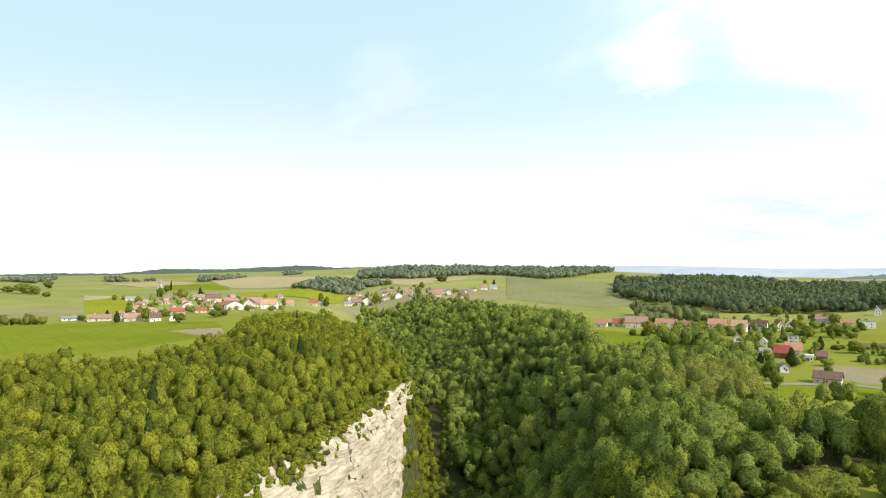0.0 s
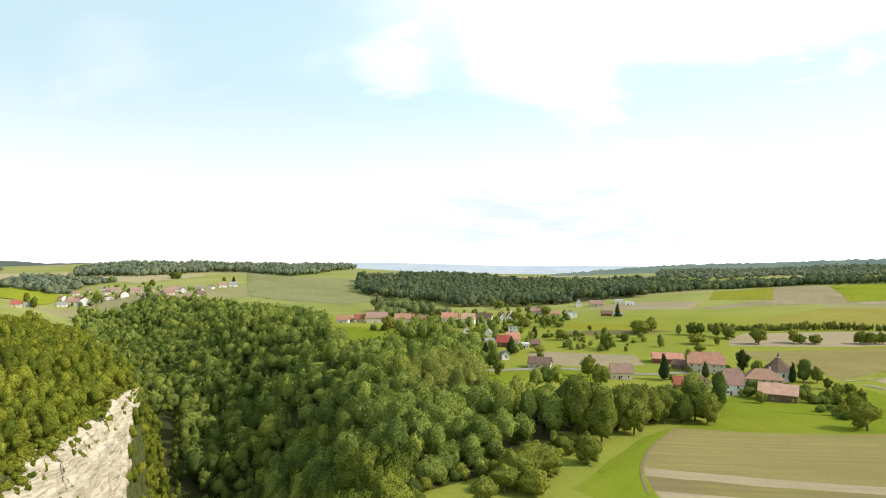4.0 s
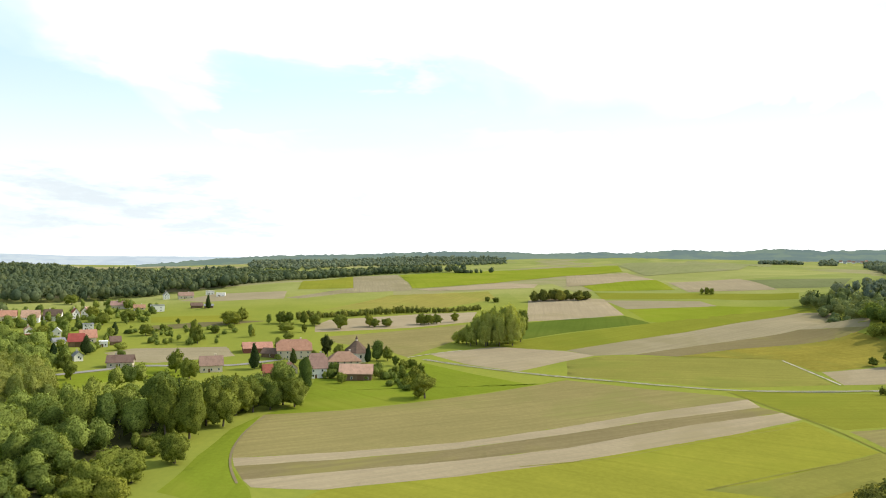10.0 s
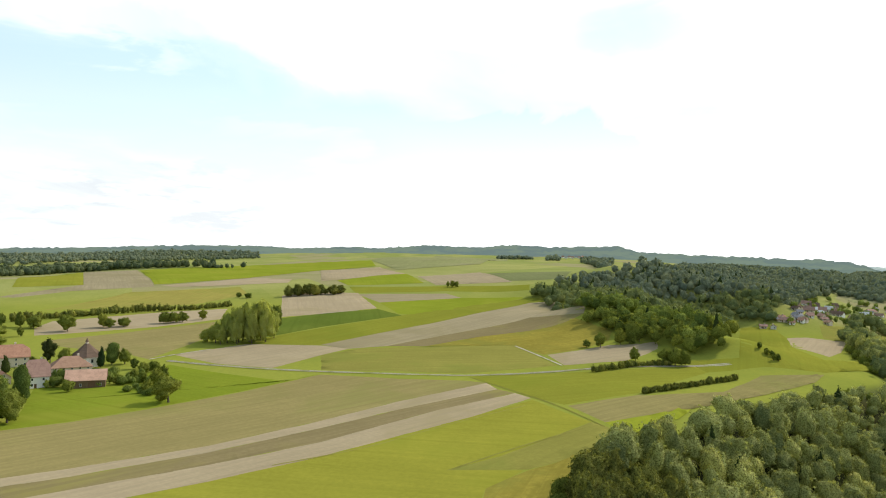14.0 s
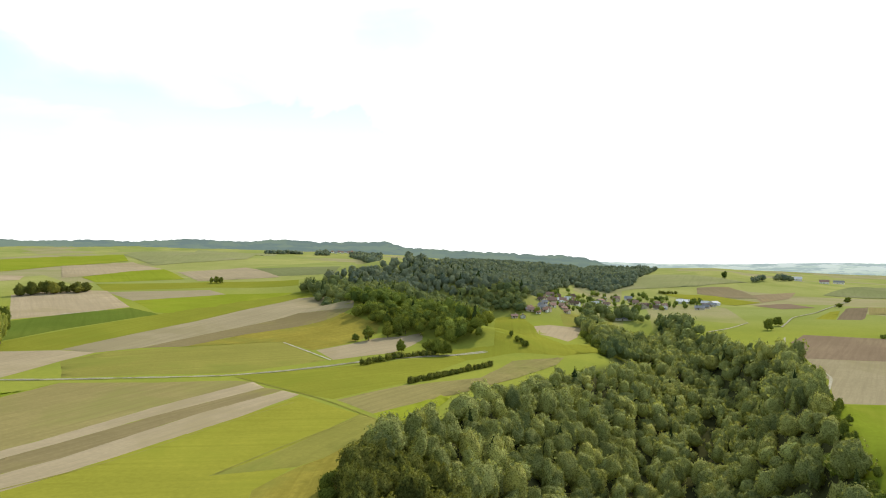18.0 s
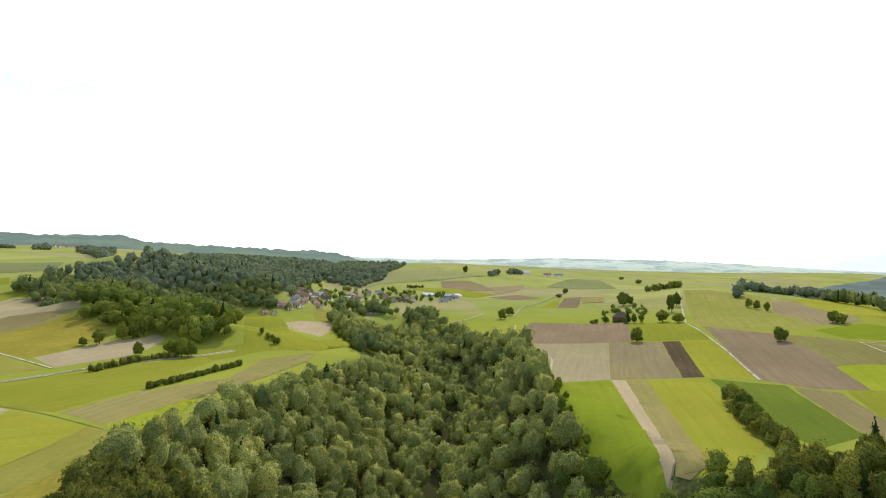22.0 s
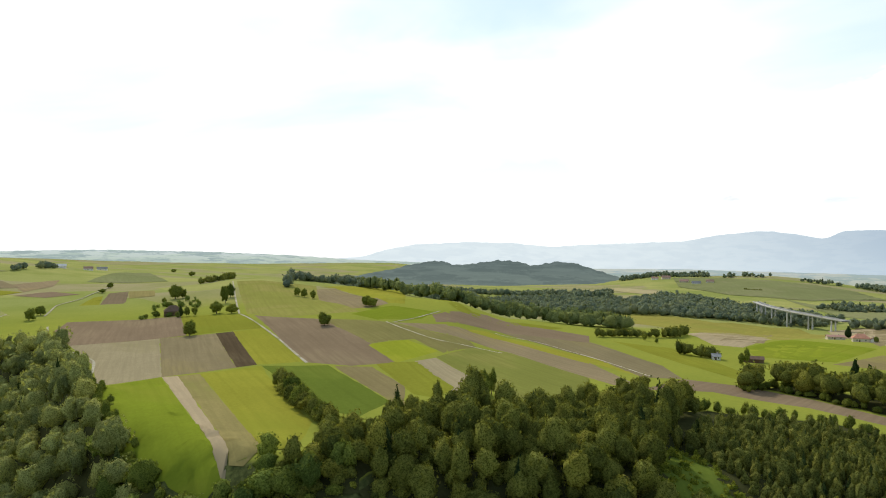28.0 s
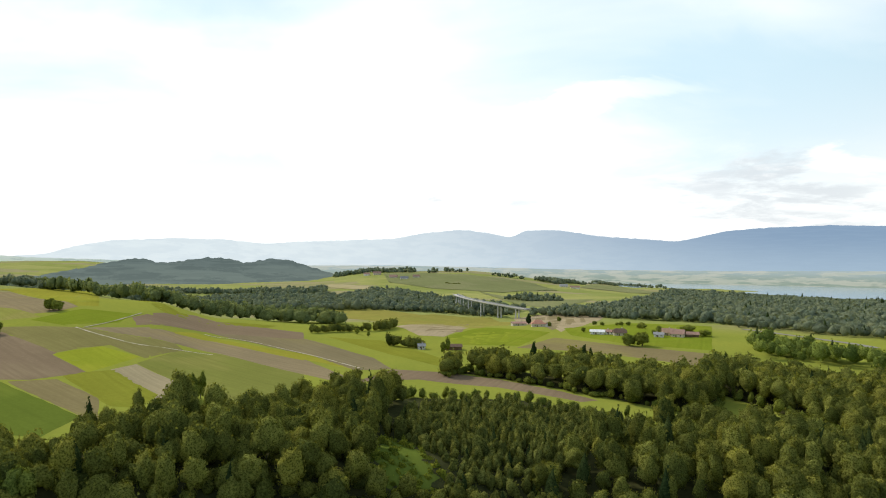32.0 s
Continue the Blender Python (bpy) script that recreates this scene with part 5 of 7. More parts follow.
def tree(kind, x, y, high, wide, rand=random):
    global tree_count
    tree_count += 1
    base = new({"near": "forest_tree", "near_light": "forest_tree", "near_dark": "forest_tree", "near_grey": "forest_tree", "p": "poplar", "t": "poplar", "c": "spruce"}.get(kind, "tree"))
    label, group = TREE_TAGS[kind]
    tagged(base, label, "tree", group)
    oval = rand.uniform(0.88, 1.14)
    base.matrix_world = pose(x, y, float(height(x, y)), rand.uniform(-5, 5), rand.uniform(-5, 5), rand.uniform(0, 360)) @ Matrix.Diagonal((wide * 1.05 * oval, wide * 1.05 / oval, high * 1.06, 1))
    meshes = CROWN_MESHES[kind]
    for name, me in (("trunk", TRUNKS[tree_count % 3]), ("crown", meshes[tree_count % len(meshes)])):
        new(name, me).parent = base


rand = random.Random(5)
near_all = np.concatenate(near_xy)
for x, y in near_all:
    kind = ("near" if x > -5 else "near_light") if y > 60 else "near_grey" if x > 0 and y > -165 and x > -y * 0.9 else "near_dark"
    small = 0.66 if kind == "near_light" else 0.92 if kind == "near_dark" else 1.0
    tree(kind, float(x), float(y), small * rand.uniform(10.0, 16.0), small * rand.uniform(7.5, 13.5), rand)

rand = random.Random(6)
tree("r", 217.8, 362.6, 13.4, 10.3)
tree("l", 213.5, 341.7, 11.2, 10.5)
tree("r", 288.2, 454.6, 15.8, 7.9)
tree("r", 319.6, 476.6, 6.1, 6.1)
tree("r", 351.8, 504.3, 11.5, 16)
tree("r", 377.8, 522.3, 11.5, 9.4)
tree("t", 326, 441.3, 9.8, 4)
tree("t", 377.7, 485.5, 8.5, 4.5)
tree("r", 384.3, 479, 11, 9)
tree("r", 389.8, 474, 10, 9)
tree("r", 359.5, 439.2, 8.8, 13.9)
tree("r", 368.2, 428.4, 6.9, 5.5)
tree("r", 396, 460.9, 11.4, 6.9)
tree("r", 398.5, 451.1, 9.8, 11.8)
tree("r", 401.2, 421.4, 12.3, 12.3)
tree("r", 428.6, 415.2, 11.7, 9.7)
tree("r", 430, 409.8, 7.7, 9.7)
tree("r", 439.6, 405.6, 7.3, 9.7)
tree("r", 468.7, 392, 9.9, 9.9)
tree("r", 473.6, 387.1, 9, 9)
tree("r", 481.6, 384, 9, 10)
tree("r", 500.7, 379.3, 8.7, 8.2)
tree("r", 677.3, 464.2, 6, 7.4)
tree("r", 678.3, 453.9, 6, 8.6)
tree("r", 467.7, 287.6, 21, 10.7)
tree("r", 333.1, 305.8, 9.6, 7.4)
tree("r", 324.2, 290.3, 6.4, 6.4)
tree("r", 313.4, 274.7, 6.8, 6.1)
tree("r", 323.2, 275.5, 6.2, 6.2)
tree("r", 286.3, 243.5, 9.2, 7.3)
tree("r", 273.2, 236.9, 6.5, 5.9)
tree("r", 257.5, 211.8, 12.2, 15.2)
tree("r", 294.8, 259.1, 5.7, 5.7)
tree("r", 287.1, 266.7, 4.8, 5.1)
tree("r", 299.3, 268.3, 5.9, 4.9)
tree("r", 303.6, 253.2, 8.4, 7.1)
tree("c", 318.2, 309.1, 11.9, 5.4)
tree("t", 328, 310.5, 12.9, 8.8)
tree("d", 316.5, 344.6, 14.1, 11)
tree("r", 308.9, 325.5, 11, 8)
tree("r", 296.3, 316.7, 7.8, 6.4)
tree("r", 332.9, 403.8, 7.7, 10.6)
tree("t", 310, 387.6, 8.1, 5.7)
tree("c", 256.9, 342.6, 15, 7.7)
tree("c", 282.9, 338.3, 10.1, 5.4)
tree("t", 236.9, 273.8, 16.2, 8.8)
tree("t", 226.2, 283.1, 13.3, 5.3)
tree("r", 223.3, 268.7, 6.5, 10.2)
tree("r", 262, 273.5, 6.2, 5.5)
copse = random.Random(31)
for k in range(17):   # the dark copse on the ploughed field
    f = k / 16
    tree("d2", 711 + 40 * f + copse.uniform(-5, 7), 421 - 50 * f + copse.uniform(-5, 5), copse.uniform(9, 15) - 3 * f, copse.uniform(9, 14), copse)
tree("r", 864.6, 275.4, 8.1, 6.6)
tree("r", 866.4, 270.3, 8.9, 6.6)
tree("r", 867.9, 265.8, 8.1, 6.6)
tree("r", 280.5, 510.4, 8.5, 11.4)
tree("r", 284.3, 445.5, 13.3, 7.7)
tree("c", 263.6, 525.3, 10.5, 6.2)
tree("c", 210.8, 456.5, 12.7, 8.2)
tree("c", 423.4, 646, 14.5, 6.3)
tree("r", 357.7, 509.3, 10.1, 15.2)
tree("r", 372.4, 516.2, 10.4, 12.4)
tree("d2", 159.6, 609.6, 13.8, 15.4)
tree("r", 289.4, 597.5, 10.8, 11.9)
tree("r", 314.6, 601.5, 11, 14.4)
tree("r", 309.3, 658.1, 11.8, 13)
tree("r", 178.9, 554.3, 11.9, 11.4)
tree("r", 185.1, 536.3, 12.5, 12)
tree("r", 180.4, 490.2, 12.8, 11.1)
tree("r", 221.9, 548.6, 9.6, 9.6)
tree("c", 183, 437.1, 11.6, 6.9)
tree("r", 175.2, 404.7, 10.8, 8.6)
tree("r", 166.6, 376.6, 10.1, 8.7)
tree("r", 158.5, 395.9, 8.7, 9)
tree("r", 385.9, 738, 10.2, 12.2)
tree("r", 377.6, 855.6, 11.4, 18.3)
tree("r", 301.1, 521.5, 5.9, 4.9)
tree("r", 328.9, 546, 5.2, 5.2)
tree("r", 321.7, 480.8, 5.6, 6.6)
tree("r", 328, 441.5, 6.7, 4.9)
tree("r", 339.1, 484.2, 4.8, 5.3)
tree("r", 495.9, 55.2, 5.7, 6.5)
tree("r", 497.8, 45.7, 10.6, 11)
tree("r", 510.4, 33.1, 11.7, 8.3)
tree("r", 514.5, 27.3, 10.1, 7.5)
tree("r", 519.1, 20.6, 11.4, 7.6)
tree("r", 462.8, 20.4, 8.7, 7.5)
tree("r", 461.4, 3.4, 9.8, 9.8)
tree("r", 459.2, -3.7, 11.2, 10.5)
tree("r", 461.9, -9.7, 10.2, 7.5)
tree("r", 510.4, -57.7, 4.6, 3.3)
tree("r", 502, -61.5, 4.1, 3.7)
tree("r", 492.8, -64, 5.3, 4)
tree("r", 495.1, -67.1, 4.5, 3.7)
tree("r", 696.8, -336.9, 12, 10.1)
tree("r", 731.2, -364.9, 9.3, 12)
tree("r", 978.5, -587.6, 8.4, 10.2)
tree("r", 884.2, -519.4, 5.8, 11.7)
tree("r", 730, -520.9, 16.8, 16.1)
tree("r", 726.5, -528.7, 11, 7.3)
tree("r", 620.2, -505.8, 18.2, 9.1)
tree("r", 657, -542.5, 16.6, 11.1)
tree("r", 553, -440.6, 12.1, 16.7)
tree("r", 536.5, -445, 9.1, 11.3)
tree("r", 456.3, -338.5, 11.6, 10.2)
tree("c", 580, -419.8, 10.5, 5.8)
tree("r", 574.7, -422.9, 9.9, 5.8)
tree("r", 568.5, -426.4, 9.3, 8.1)
tree("r", 603.2, -409.4, 6.5, 7.1)
tree("r", 606.3, -399.9, 4.7, 5.9)
tree("r", 662.4, -465, 5.9, 9.2)
tree("r", 711.4, -493.2, 6.3, 6.3)
tree("r", 1410.2, -1050.1, 11.4, 20)
tree("r", 2023.5, -1436, 10.1, 18.2)
tree("r", 1397.2, -586.9, 14.8, 11.1)
tree("r", 511.9, -57.6, 4.2, 3.4)
tree("r", 505.3, -61, 3.7, 3.3)
tree("r", 501.3, -64.2, 4.1, 3.7)
tree("r", 498.4, -67.5, 3.7, 3.7)
tree("r", 265.6, -251.3, 8, 7.7)
tree("r", 237.9, -232.1, 10.3, 9.7)
tree("r", 219.7, -220.9, 10.6, 10.1)
tree("r", 207.9, -215.3, 8.8, 8.3)
tree("r", 194.7, -206.9, 7.9, 6.5)
tree("r", 383.8, -410.5, 10.7, 9.7)
tree("r", 591.2, -585.4, 9.8, 9.1)
tree("r", 570.3, -576.6, 10.4, 9)
tree("r", 548.2, -566, 10.2, 8.9)
tree("r", 411.2, -494.3, 9.8, 8.5)
tree("r", 402.5, -493.8, 8.5, 9.8)
tree("r", 176.6, -296, 10.4, 5.6)
tree("r", 171, -297.7, 12.3, 6.7)
tree("r", 169.9, -301.9, 12.7, 6.2)
tree("r", 167.8, -291.2, 9, 7.1)
tree("r", -50.9, -599.4, 10.3, 12.7)
tree("r", -61.1, -601.5, 11.3, 13.8)
tree("r", -75.1, -739.9, 6.7, 10.9)
tree("r", -53.9, -799.6, 3.9, 5.9)
tree("r", -58.2, -800.4, 4.6, 5.9)
tree("r", -66.2, -802, 4.6, 5.9)
tree("r", -29.7, -812, 4.6, 6)
tree("r", -37.2, -797.6, 4.5, 5.8)
tree("r", -111.4, -691.6, 8.6, 16)
tree("r", -85.2, -686.9, 7.3, 6.2)
tree("r", -125.3, -678.9, 6.2, 12.4)
tree("r", -79.3, -680.6, 3.9, 4.5)
tree("r", 13.1, -1043.3, 7.6, 7.6)
tree("r", -14.5, -683.6, 5, 5.6)
tree("c", 58.5, -1040.6, 16.1, 9.3)
tree("r", 19.8, -762.4, 5.6, 5)
tree("r", 190.5, -615.2, 5.8, 4.7)
tree("r", 176.9, -604.1, 4.6, 3.6)
tree("c", 24.5, -495.2, 15.7, 6.9)
tree("c", 15.8, -504.9, 11.5, 5.3)
tree("c", -10.5, -492.3, 15.2, 8)
tree("c", -16.3, -493.7, 12.9, 5.6)
tree("r", 93.7, -539.2, 11.6, 5.3)
tree("r", 94.6, -529, 8.7, 7)
tree("c", -563.4, 1313.3, 20.9, 5.8)
tree("r", -509.5, 1145.9, 18.4, 12.2)
tree("r", -548.7, 1262, 15.7, 11.2)
tree("r", -317.7, 683.4, 14.1, 9.8)
tree("c", -341.5, 672.9, 11.7, 6.8)
tree("c", -398.8, 764, 7, 5.6)
tree("r", -397, 709.4, 6, 8.6)
tree("r", -554.2, 1081.6, 9.9, 8.9)
tree("r", -550.3, 1106.4, 7, 11.1)
tree("r", -471.9, 990.9, 13.4, 12.5)
tree("r", -460.9, 1118.3, 17.7, 17.7)
tree("r", -316.2, 721.5, 9, 12.8)
tree("r", -260.3, 627.6, 8.8, 12.2)
tree("c", -460.3, 1196.6, 15.7, 8.3)
tree("r", -327.4, 1135.3, 9.6, 9.6)
tree("r", -244.7, 673.6, 7, 11.7)
tree("r", -240.4, 684.9, 7.1, 10.6)
tree("r", -239.1, 1147.8, 17.2, 9.5)
tree("r", -219, 1090.9, 18.1, 10.9)
tree("r", -164.8, 1463, 13.2, 10.8)
tree("r", -86.1, 1372.5, 13.4, 11.2)
tree("r", -52.8, 1575.9, 15.4, 25.7)
tree("c", 60.9, 1476, 12, 8.4)
tree("r", 42.8, 1511.9, 9.8, 8.6)
tree("r", -156.4, 1215.9, 22, 14)
tree("r", -75.5, 1161.4, 21.8, 11.4)
tree("r", -38.2, 1097.7, 12.5, 16.1)
tree("r", -370.6, 1645.7, 11, 11)
tree("r", -353.2, 1628.2, 9.5, 12.2)
tree("r", -840.4, 1374.9, 17.1, 23.6)
tree("r", -695.9, 1134.3, 8.7, 14.1)
tree("r", -746.9, 1184.6, 16, 18.2)
tree("r", -785.5, 1210.1, 17.6, 30.5)
tree("r", -828.6, 1231.4, 12.1, 21.7)
tree("r", 134.8, 229.6, 22.1, 13)
tree("r", 142.4, 226.8, 20.3, 13.1)
tree("r", 157.8, 240, 19.2, 12.9)
tree("r", 161.6, 234.3, 13.9, 11.6)
tree("r", 176.7, 247.8, 16.8, 13.6)
tree("r", 185.4, 247.7, 14.6, 12.6)
tree("r", 193.8, 246.7, 12, 11.5)
tree("r", 204.4, 251.3, 11.3, 11.1)
tree("r", 204.2, 243, 12.7, 12.9)
tree("r", 122.1, 202.9, 10, 9.6)
tree("l", 99.9, 195.7, 10.4, 12.9)
tree("l", 89.7, 188.5, 10.9, 10.5)
tree("l", 103.4, 193.8, 8, 8.9)
tree("r", 121.8, 202, 9.8, 8.8)
for x, y, high, wide in ((417.1, 304.2, 15.1, 11), (419.5, 296.5, 22, 11), (424, 290, 26, 12), (430, 285.5, 29, 12.5), (437, 280.5, 30, 13), (444, 281, 28, 12), (449, 277, 24, 11), (418.5, 312, 9.8, 11),
                         (425.6, 280.4, 23, 11.5), (419, 288, 19, 11), (433, 274, 25, 12), (440.5, 288, 27, 12), (414, 298, 13, 9), (430, 297, 23, 11)):
    tree("p", x, y, high, wide)
tree("l", 91.8, 190.7, 8.6, 10.3)
tree("l", 100.7, 195.5, 7.9, 10)
tree("l", 83.1, 183.3, 8.2, 10.8)
tree("l", 90.3, 179.5, 7.7, 9.8)
tree("l", 108.1, 201.1, 7.1, 7.4)
tree("l", 74, 176, 7.8, 9.3)
tree("l", 121.4, 213.4, 5, 5.2)
tree("r", 122.7, 203.3, 8.7, 7.7)


# ---------------------------------------------------------------- hedges
def hedge(points, high, wide):
    """A hedgerow of shrubs and small trees along a line."""
    rand = np.random.default_rng(int(abs(points[0][0])) + 3)
    p = np.array(points, float)
    at = np.concatenate([[0], np.cumsum(np.hypot(*np.diff(p, axis=0).T))])
    s = np.arange(0, at[-1], wide * 0.55)
    xy = np.stack([np.interp(s, at, p[:, 0]), np.interp(s, at, p[:, 1])], -1) + rand.normal(0, wide * 0.12, (len(s), 2))
    ob = plant("hedge", "dense dark green hedgerow of shrubs between fields", xy, MID_CROWNS if np.hypot(*p.mean(0)) < 400 else FAR_CROWNS, LEAF_DARK, (high * 0.65, high * 1.1), (wide * 0.9, wide * 1.4), rand, 0.0)
    tagged(ob, category="hedge")


hedge([(412, 488), (445, 481), (481, 472), (523, 458), (559, 436), (604, 423)], 8.4, 3.9)
hedge([(412, 41), (420, 35), (428, 29), (439, 23), (446, 15), (453, 8), (458, -1)], 4.3, 2.8)
hedge([(360, 12), (368, 6), (379, -2), (394, -11), (410, -21), (422, -30), (433, -37)], 4.5, 2.6)
hedge([(845, -644), (843, -659), (846, -675), (851, -694), (911, -756)], 13.4, 8.1)
hedge([(-450, 664), (-442, 665), (-432, 667), (-425, 674), (-417, 679)], 11.7, 7.8)
hedge([(226.6, -596.4), (215.4, -615.4), (201.1, -640.2), (179, -663), (177, -701)], 12.1, 7.7)
hedge([(143, -548), (133, -546), (124, -544), (115, -545)], 11.9, 7.3)
hedge([(1239, -404), (1216, -407), (1204, -423)], 7.3, 5.2)
hedge([(360, -2033), (332, -2018), (310, -2017)], 6.7, 6.7)

hedge([(268, -253), (238, -232), (220, -221), (208, -215), (195, -207), (180, -197)], 10.5, 7.5)

# ---------------------------------------------------------------- roads and tracks
track("road", [(475, -37), (448, 11), (422, 44), (398, 71), (373, 105), (364, 134), (356, 188), (353, 219), (352, 277), (352, 291)], 3.2, TRACK, "pale gravel lane between meadows")
track("path", [(350, 303), (372, 301), (396, 292)], 2.6, TRACK, "pale gravel farm track beside the poplars")
track("path", [(426, 62), (447, 76), (483, 103)], 2.4, TRACK, "pale gravel track between fields")
track("path", [(123, 171), (131, 187), (146, 206), (165, 224), (184, 237)], 0.8, FIELDS["tan2"], "worn wheel track along the field edge")
track("path", [(518, -440), (491, -425), (379.4, -358.5), (302.5, -308.4)], 3.0, TRACK, "pale gravel field track")
track("path", [(523, -443), (640, -536), (757, -630), (797, -662)], 3.0, TRACK, "pale gravel track over the ridge")
track("path", [(631, -321), (533, -271), (472, -252), (417, -241), (389, -224), (357, -204)], 2.6, TRACK, "gravel track along the wood")
track("path", [(344.2, -439.2), (325.9, -430.6), (276, -414.5), (230.6, -424.4)], 2.4, TRACK, "narrow pale field track")
track("path", [(345.2, -518.6), (338.1, -467.5), (339.2, -440.5)], 2.4, TRACK, "narrow pale field track")
track("path", [(278.6, -499.6), (235.9, -496.8), (188, -471.9), (128, -429)], 2.4, TRACK, "narrow pale field track")
track("path", [(718, -362), (802, -417), (831, -461), (917, -536), (1023, -618)], 3.5, TRACK, "pale farm lane in the valley meadows")
track("path", [(685, -271), (717, -307), (770, -350)], 3.5, TRACK, "pale farm lane by the village")
track("road", [(153, 396), (175, 395), (198, 396), (217, 396), (226, 384)], 5, ASPHALT, "asphalt village street")
track("road", [(241, 375), (251, 359), (278, 358), (287, 356)], 4.5, ASPHALT, "asphalt farm road")
track("path", [(60, -222), (54, -225), (50, -226), (46, -228)], 2.2, TRACK, "gravel path across a clearing")
track("road", [(-189, -810), (-209, -776), (-228, -716), (-242, -673), (-251, -630)], 9, ASPHALT, "motorway curving past the woods")
track("path", [(575, 306), (612, 285)], 2.5, TRACK, "pale gravel track across the fields")
track("path", [(368, 103), (317, 49), (289, 28), (270, 14)], 0.8, FIELDS["lime2"], "narrow grassy verge between fields", 0.03)
track("path", [(209, 64), (235, 53), (286, 28)], 0.7, FIELDS["lime2"], "narrow grassy verge between fields", 0.03)
track("path", [(454, 165), (488, 106), (451, 77)], 0.7, FIELDS["lime2"], "narrow grassy verge between fields", 0.03)
track("path", [(192, 118), (222, 98), (265, 82), (309, 61)], 0.6, FIELDS["lime2"], "narrow grassy verge between fields", 0.03)

# ---------------------------------------------------------------- the cliff
def rock_material():
    m, n = material("sandstone")
    at = n.add("ShaderNodeNewGeometry").outputs["Position"]
    layers = n.noise(n.add("ShaderNodeMapping", None, Vector=at, Scale=(0.10, 0.10, 0.9), Rotation=(0.55, 0.25, 0)), 1.0, 7.0, 0.70, 0.4)
    big = n.noise(at, 0.06, 5.0, 0.6)
    col = n.mix(n.step(layers, 0.36, 0.60), (0.34, 0.285, 0.195), (0.60, 0.535, 0.405))
    col = n.mix(n.step(big, 0.55, 0.75, 0.0, 0.6), col, (0.60, 0.51, 0.37))
    moss = n.noise(at, 0.22, 5.0, 0.6)
    col = n.mix(n.step(moss, 0.62, 0.74, 0.0, 0.7), col, (0.13, 0.13, 0.06))
    b = n.add("ShaderNodeBsdfPrincipled", None, Base_Color=col, Roughness=0.92)
    n.plug(b.inputs["Normal"], n.add("ShaderNodeBump", None, Strength=0.8, Distance=0.9, Height=layers))
    n.add("ShaderNodeOutputMaterial", None, Surface=b)
    return m


ROCK = rock_material()


def cliff(name, label, u0, u1, top, foot, steps, ragged, taper=0.35):
    """Bare rock wall of the gorge between two of its nodes: ledges and clefts standing proud of the bank. foot: None takes it from cliff_foot()."""
    us, vs = np.linspace(u0, u1, steps), np.linspace(0, 1, 64)
    rows = []
    for i, u in enumerate(us):
        edge = math.sin(math.pi * i / (steps - 1)) ** taper
        w_here = np.interp(u, np.arange(len(GORGE)), G_VAL[:, 2])
        foot_here = float(cliff_foot(u)) + 0.05 * noise.noise(Vector((u * 9, 2.2, 0))) if foot is None else foot
        rag = ragged * (noise.noise(Vector((u * 7, 1.7, 3))) + 0.6 * noise.noise(Vector((u * 23, 9.7, 3))) + 0.3 * noise.noise(Vector((u * 61, 4.7, 3))))
        for v in vs:
            s = w_here * (top - rag * (1 - v) + (foot_here - top) * v)
            x, y = along(u, s)
            z = float(height(x, y))
            dip = z + 0.45 * y
            proud = 1.6 + 1.8 * noise.fractal(Vector((x * 0.09, y * 0.09, z * 0.16)), 0.9, 2.1, 5)
            proud += 2.2 * noise.noise(Vector((x * 0.035, y * 0.035, 4))) - 1.6 * abs(noise.noise(Vector((x * 0.16, y * 0.16, z * 0.03))))
            proud += 1.0 * abs(noise.noise(Vector((x * 0.03, y * 0.03, dip * 0.30)))) + 0.45 * abs(noise.noise(Vector((x * 0.06, y * 0.06, dip * 0.9))))
            proud = (proud + 1.2) * edge * min(1.0, 5 * v + 0.1) - 1.2
            x2, y2 = along(u, s - proud)
            rows.append((x2, y2, z + 0.4 * proud))
    ob = mesh_object(name, np.array(rows), grid_faces(steps, len(vs)), ROCK)
    return tagged(ob, label, "cliff", kind="structure")


cliff("cliff", "pale layered sandstone cliff dropping into the gorge", 12.05, 14.15, 0.97, None, 300, 0.10, 0.30)
cliff("cliff", "small pale rock outcrop among the trees", 11.36, 11.50, 0.94, 0.60, 30, 0.08)
cliff("cliff", "small pale rock outcrop among the trees", 11.78, 11.96, 0.95, 0.50, 34, 0.08)

# shrubs on the rim and the ledges
rand = np.random.default_rng(44)
bush = []
for lo, hi, s0, s1, n in ((11.9, 13.5, 0.93, 1.22, 460), (13.36, 13.56, 0.15, 0.55, 90), (13.42, 14.4, 0.10, 0.62, 430), (13.5, 14.4, 1.0, 1.25, 130), (12.05, 14.0, 0.84, 1.02, 420), (13.30, 13.62, 0.08, 0.62, 190), (11.3, 12.2, 0.3, 1.0, 160), (12.2, 13.3, 0.35, 0.9, 60)):
    for _ in range(n):
        u = rand.uniform(lo, hi)
        bush.append(along(u, rand.uniform(s0, s1) * np.interp(u, np.arange(len(GORGE)), G_VAL[:, 2])))
bushes = plant("shrubs", "low green shrubs on the rim and ledges of the cliff", np.array(bush), FAR_CROWNS, LEAF_YOUNG, (2.0, 4.5), (2.4, 4.6), rand, 0.0)
tagged(bushes, category="shrubs")

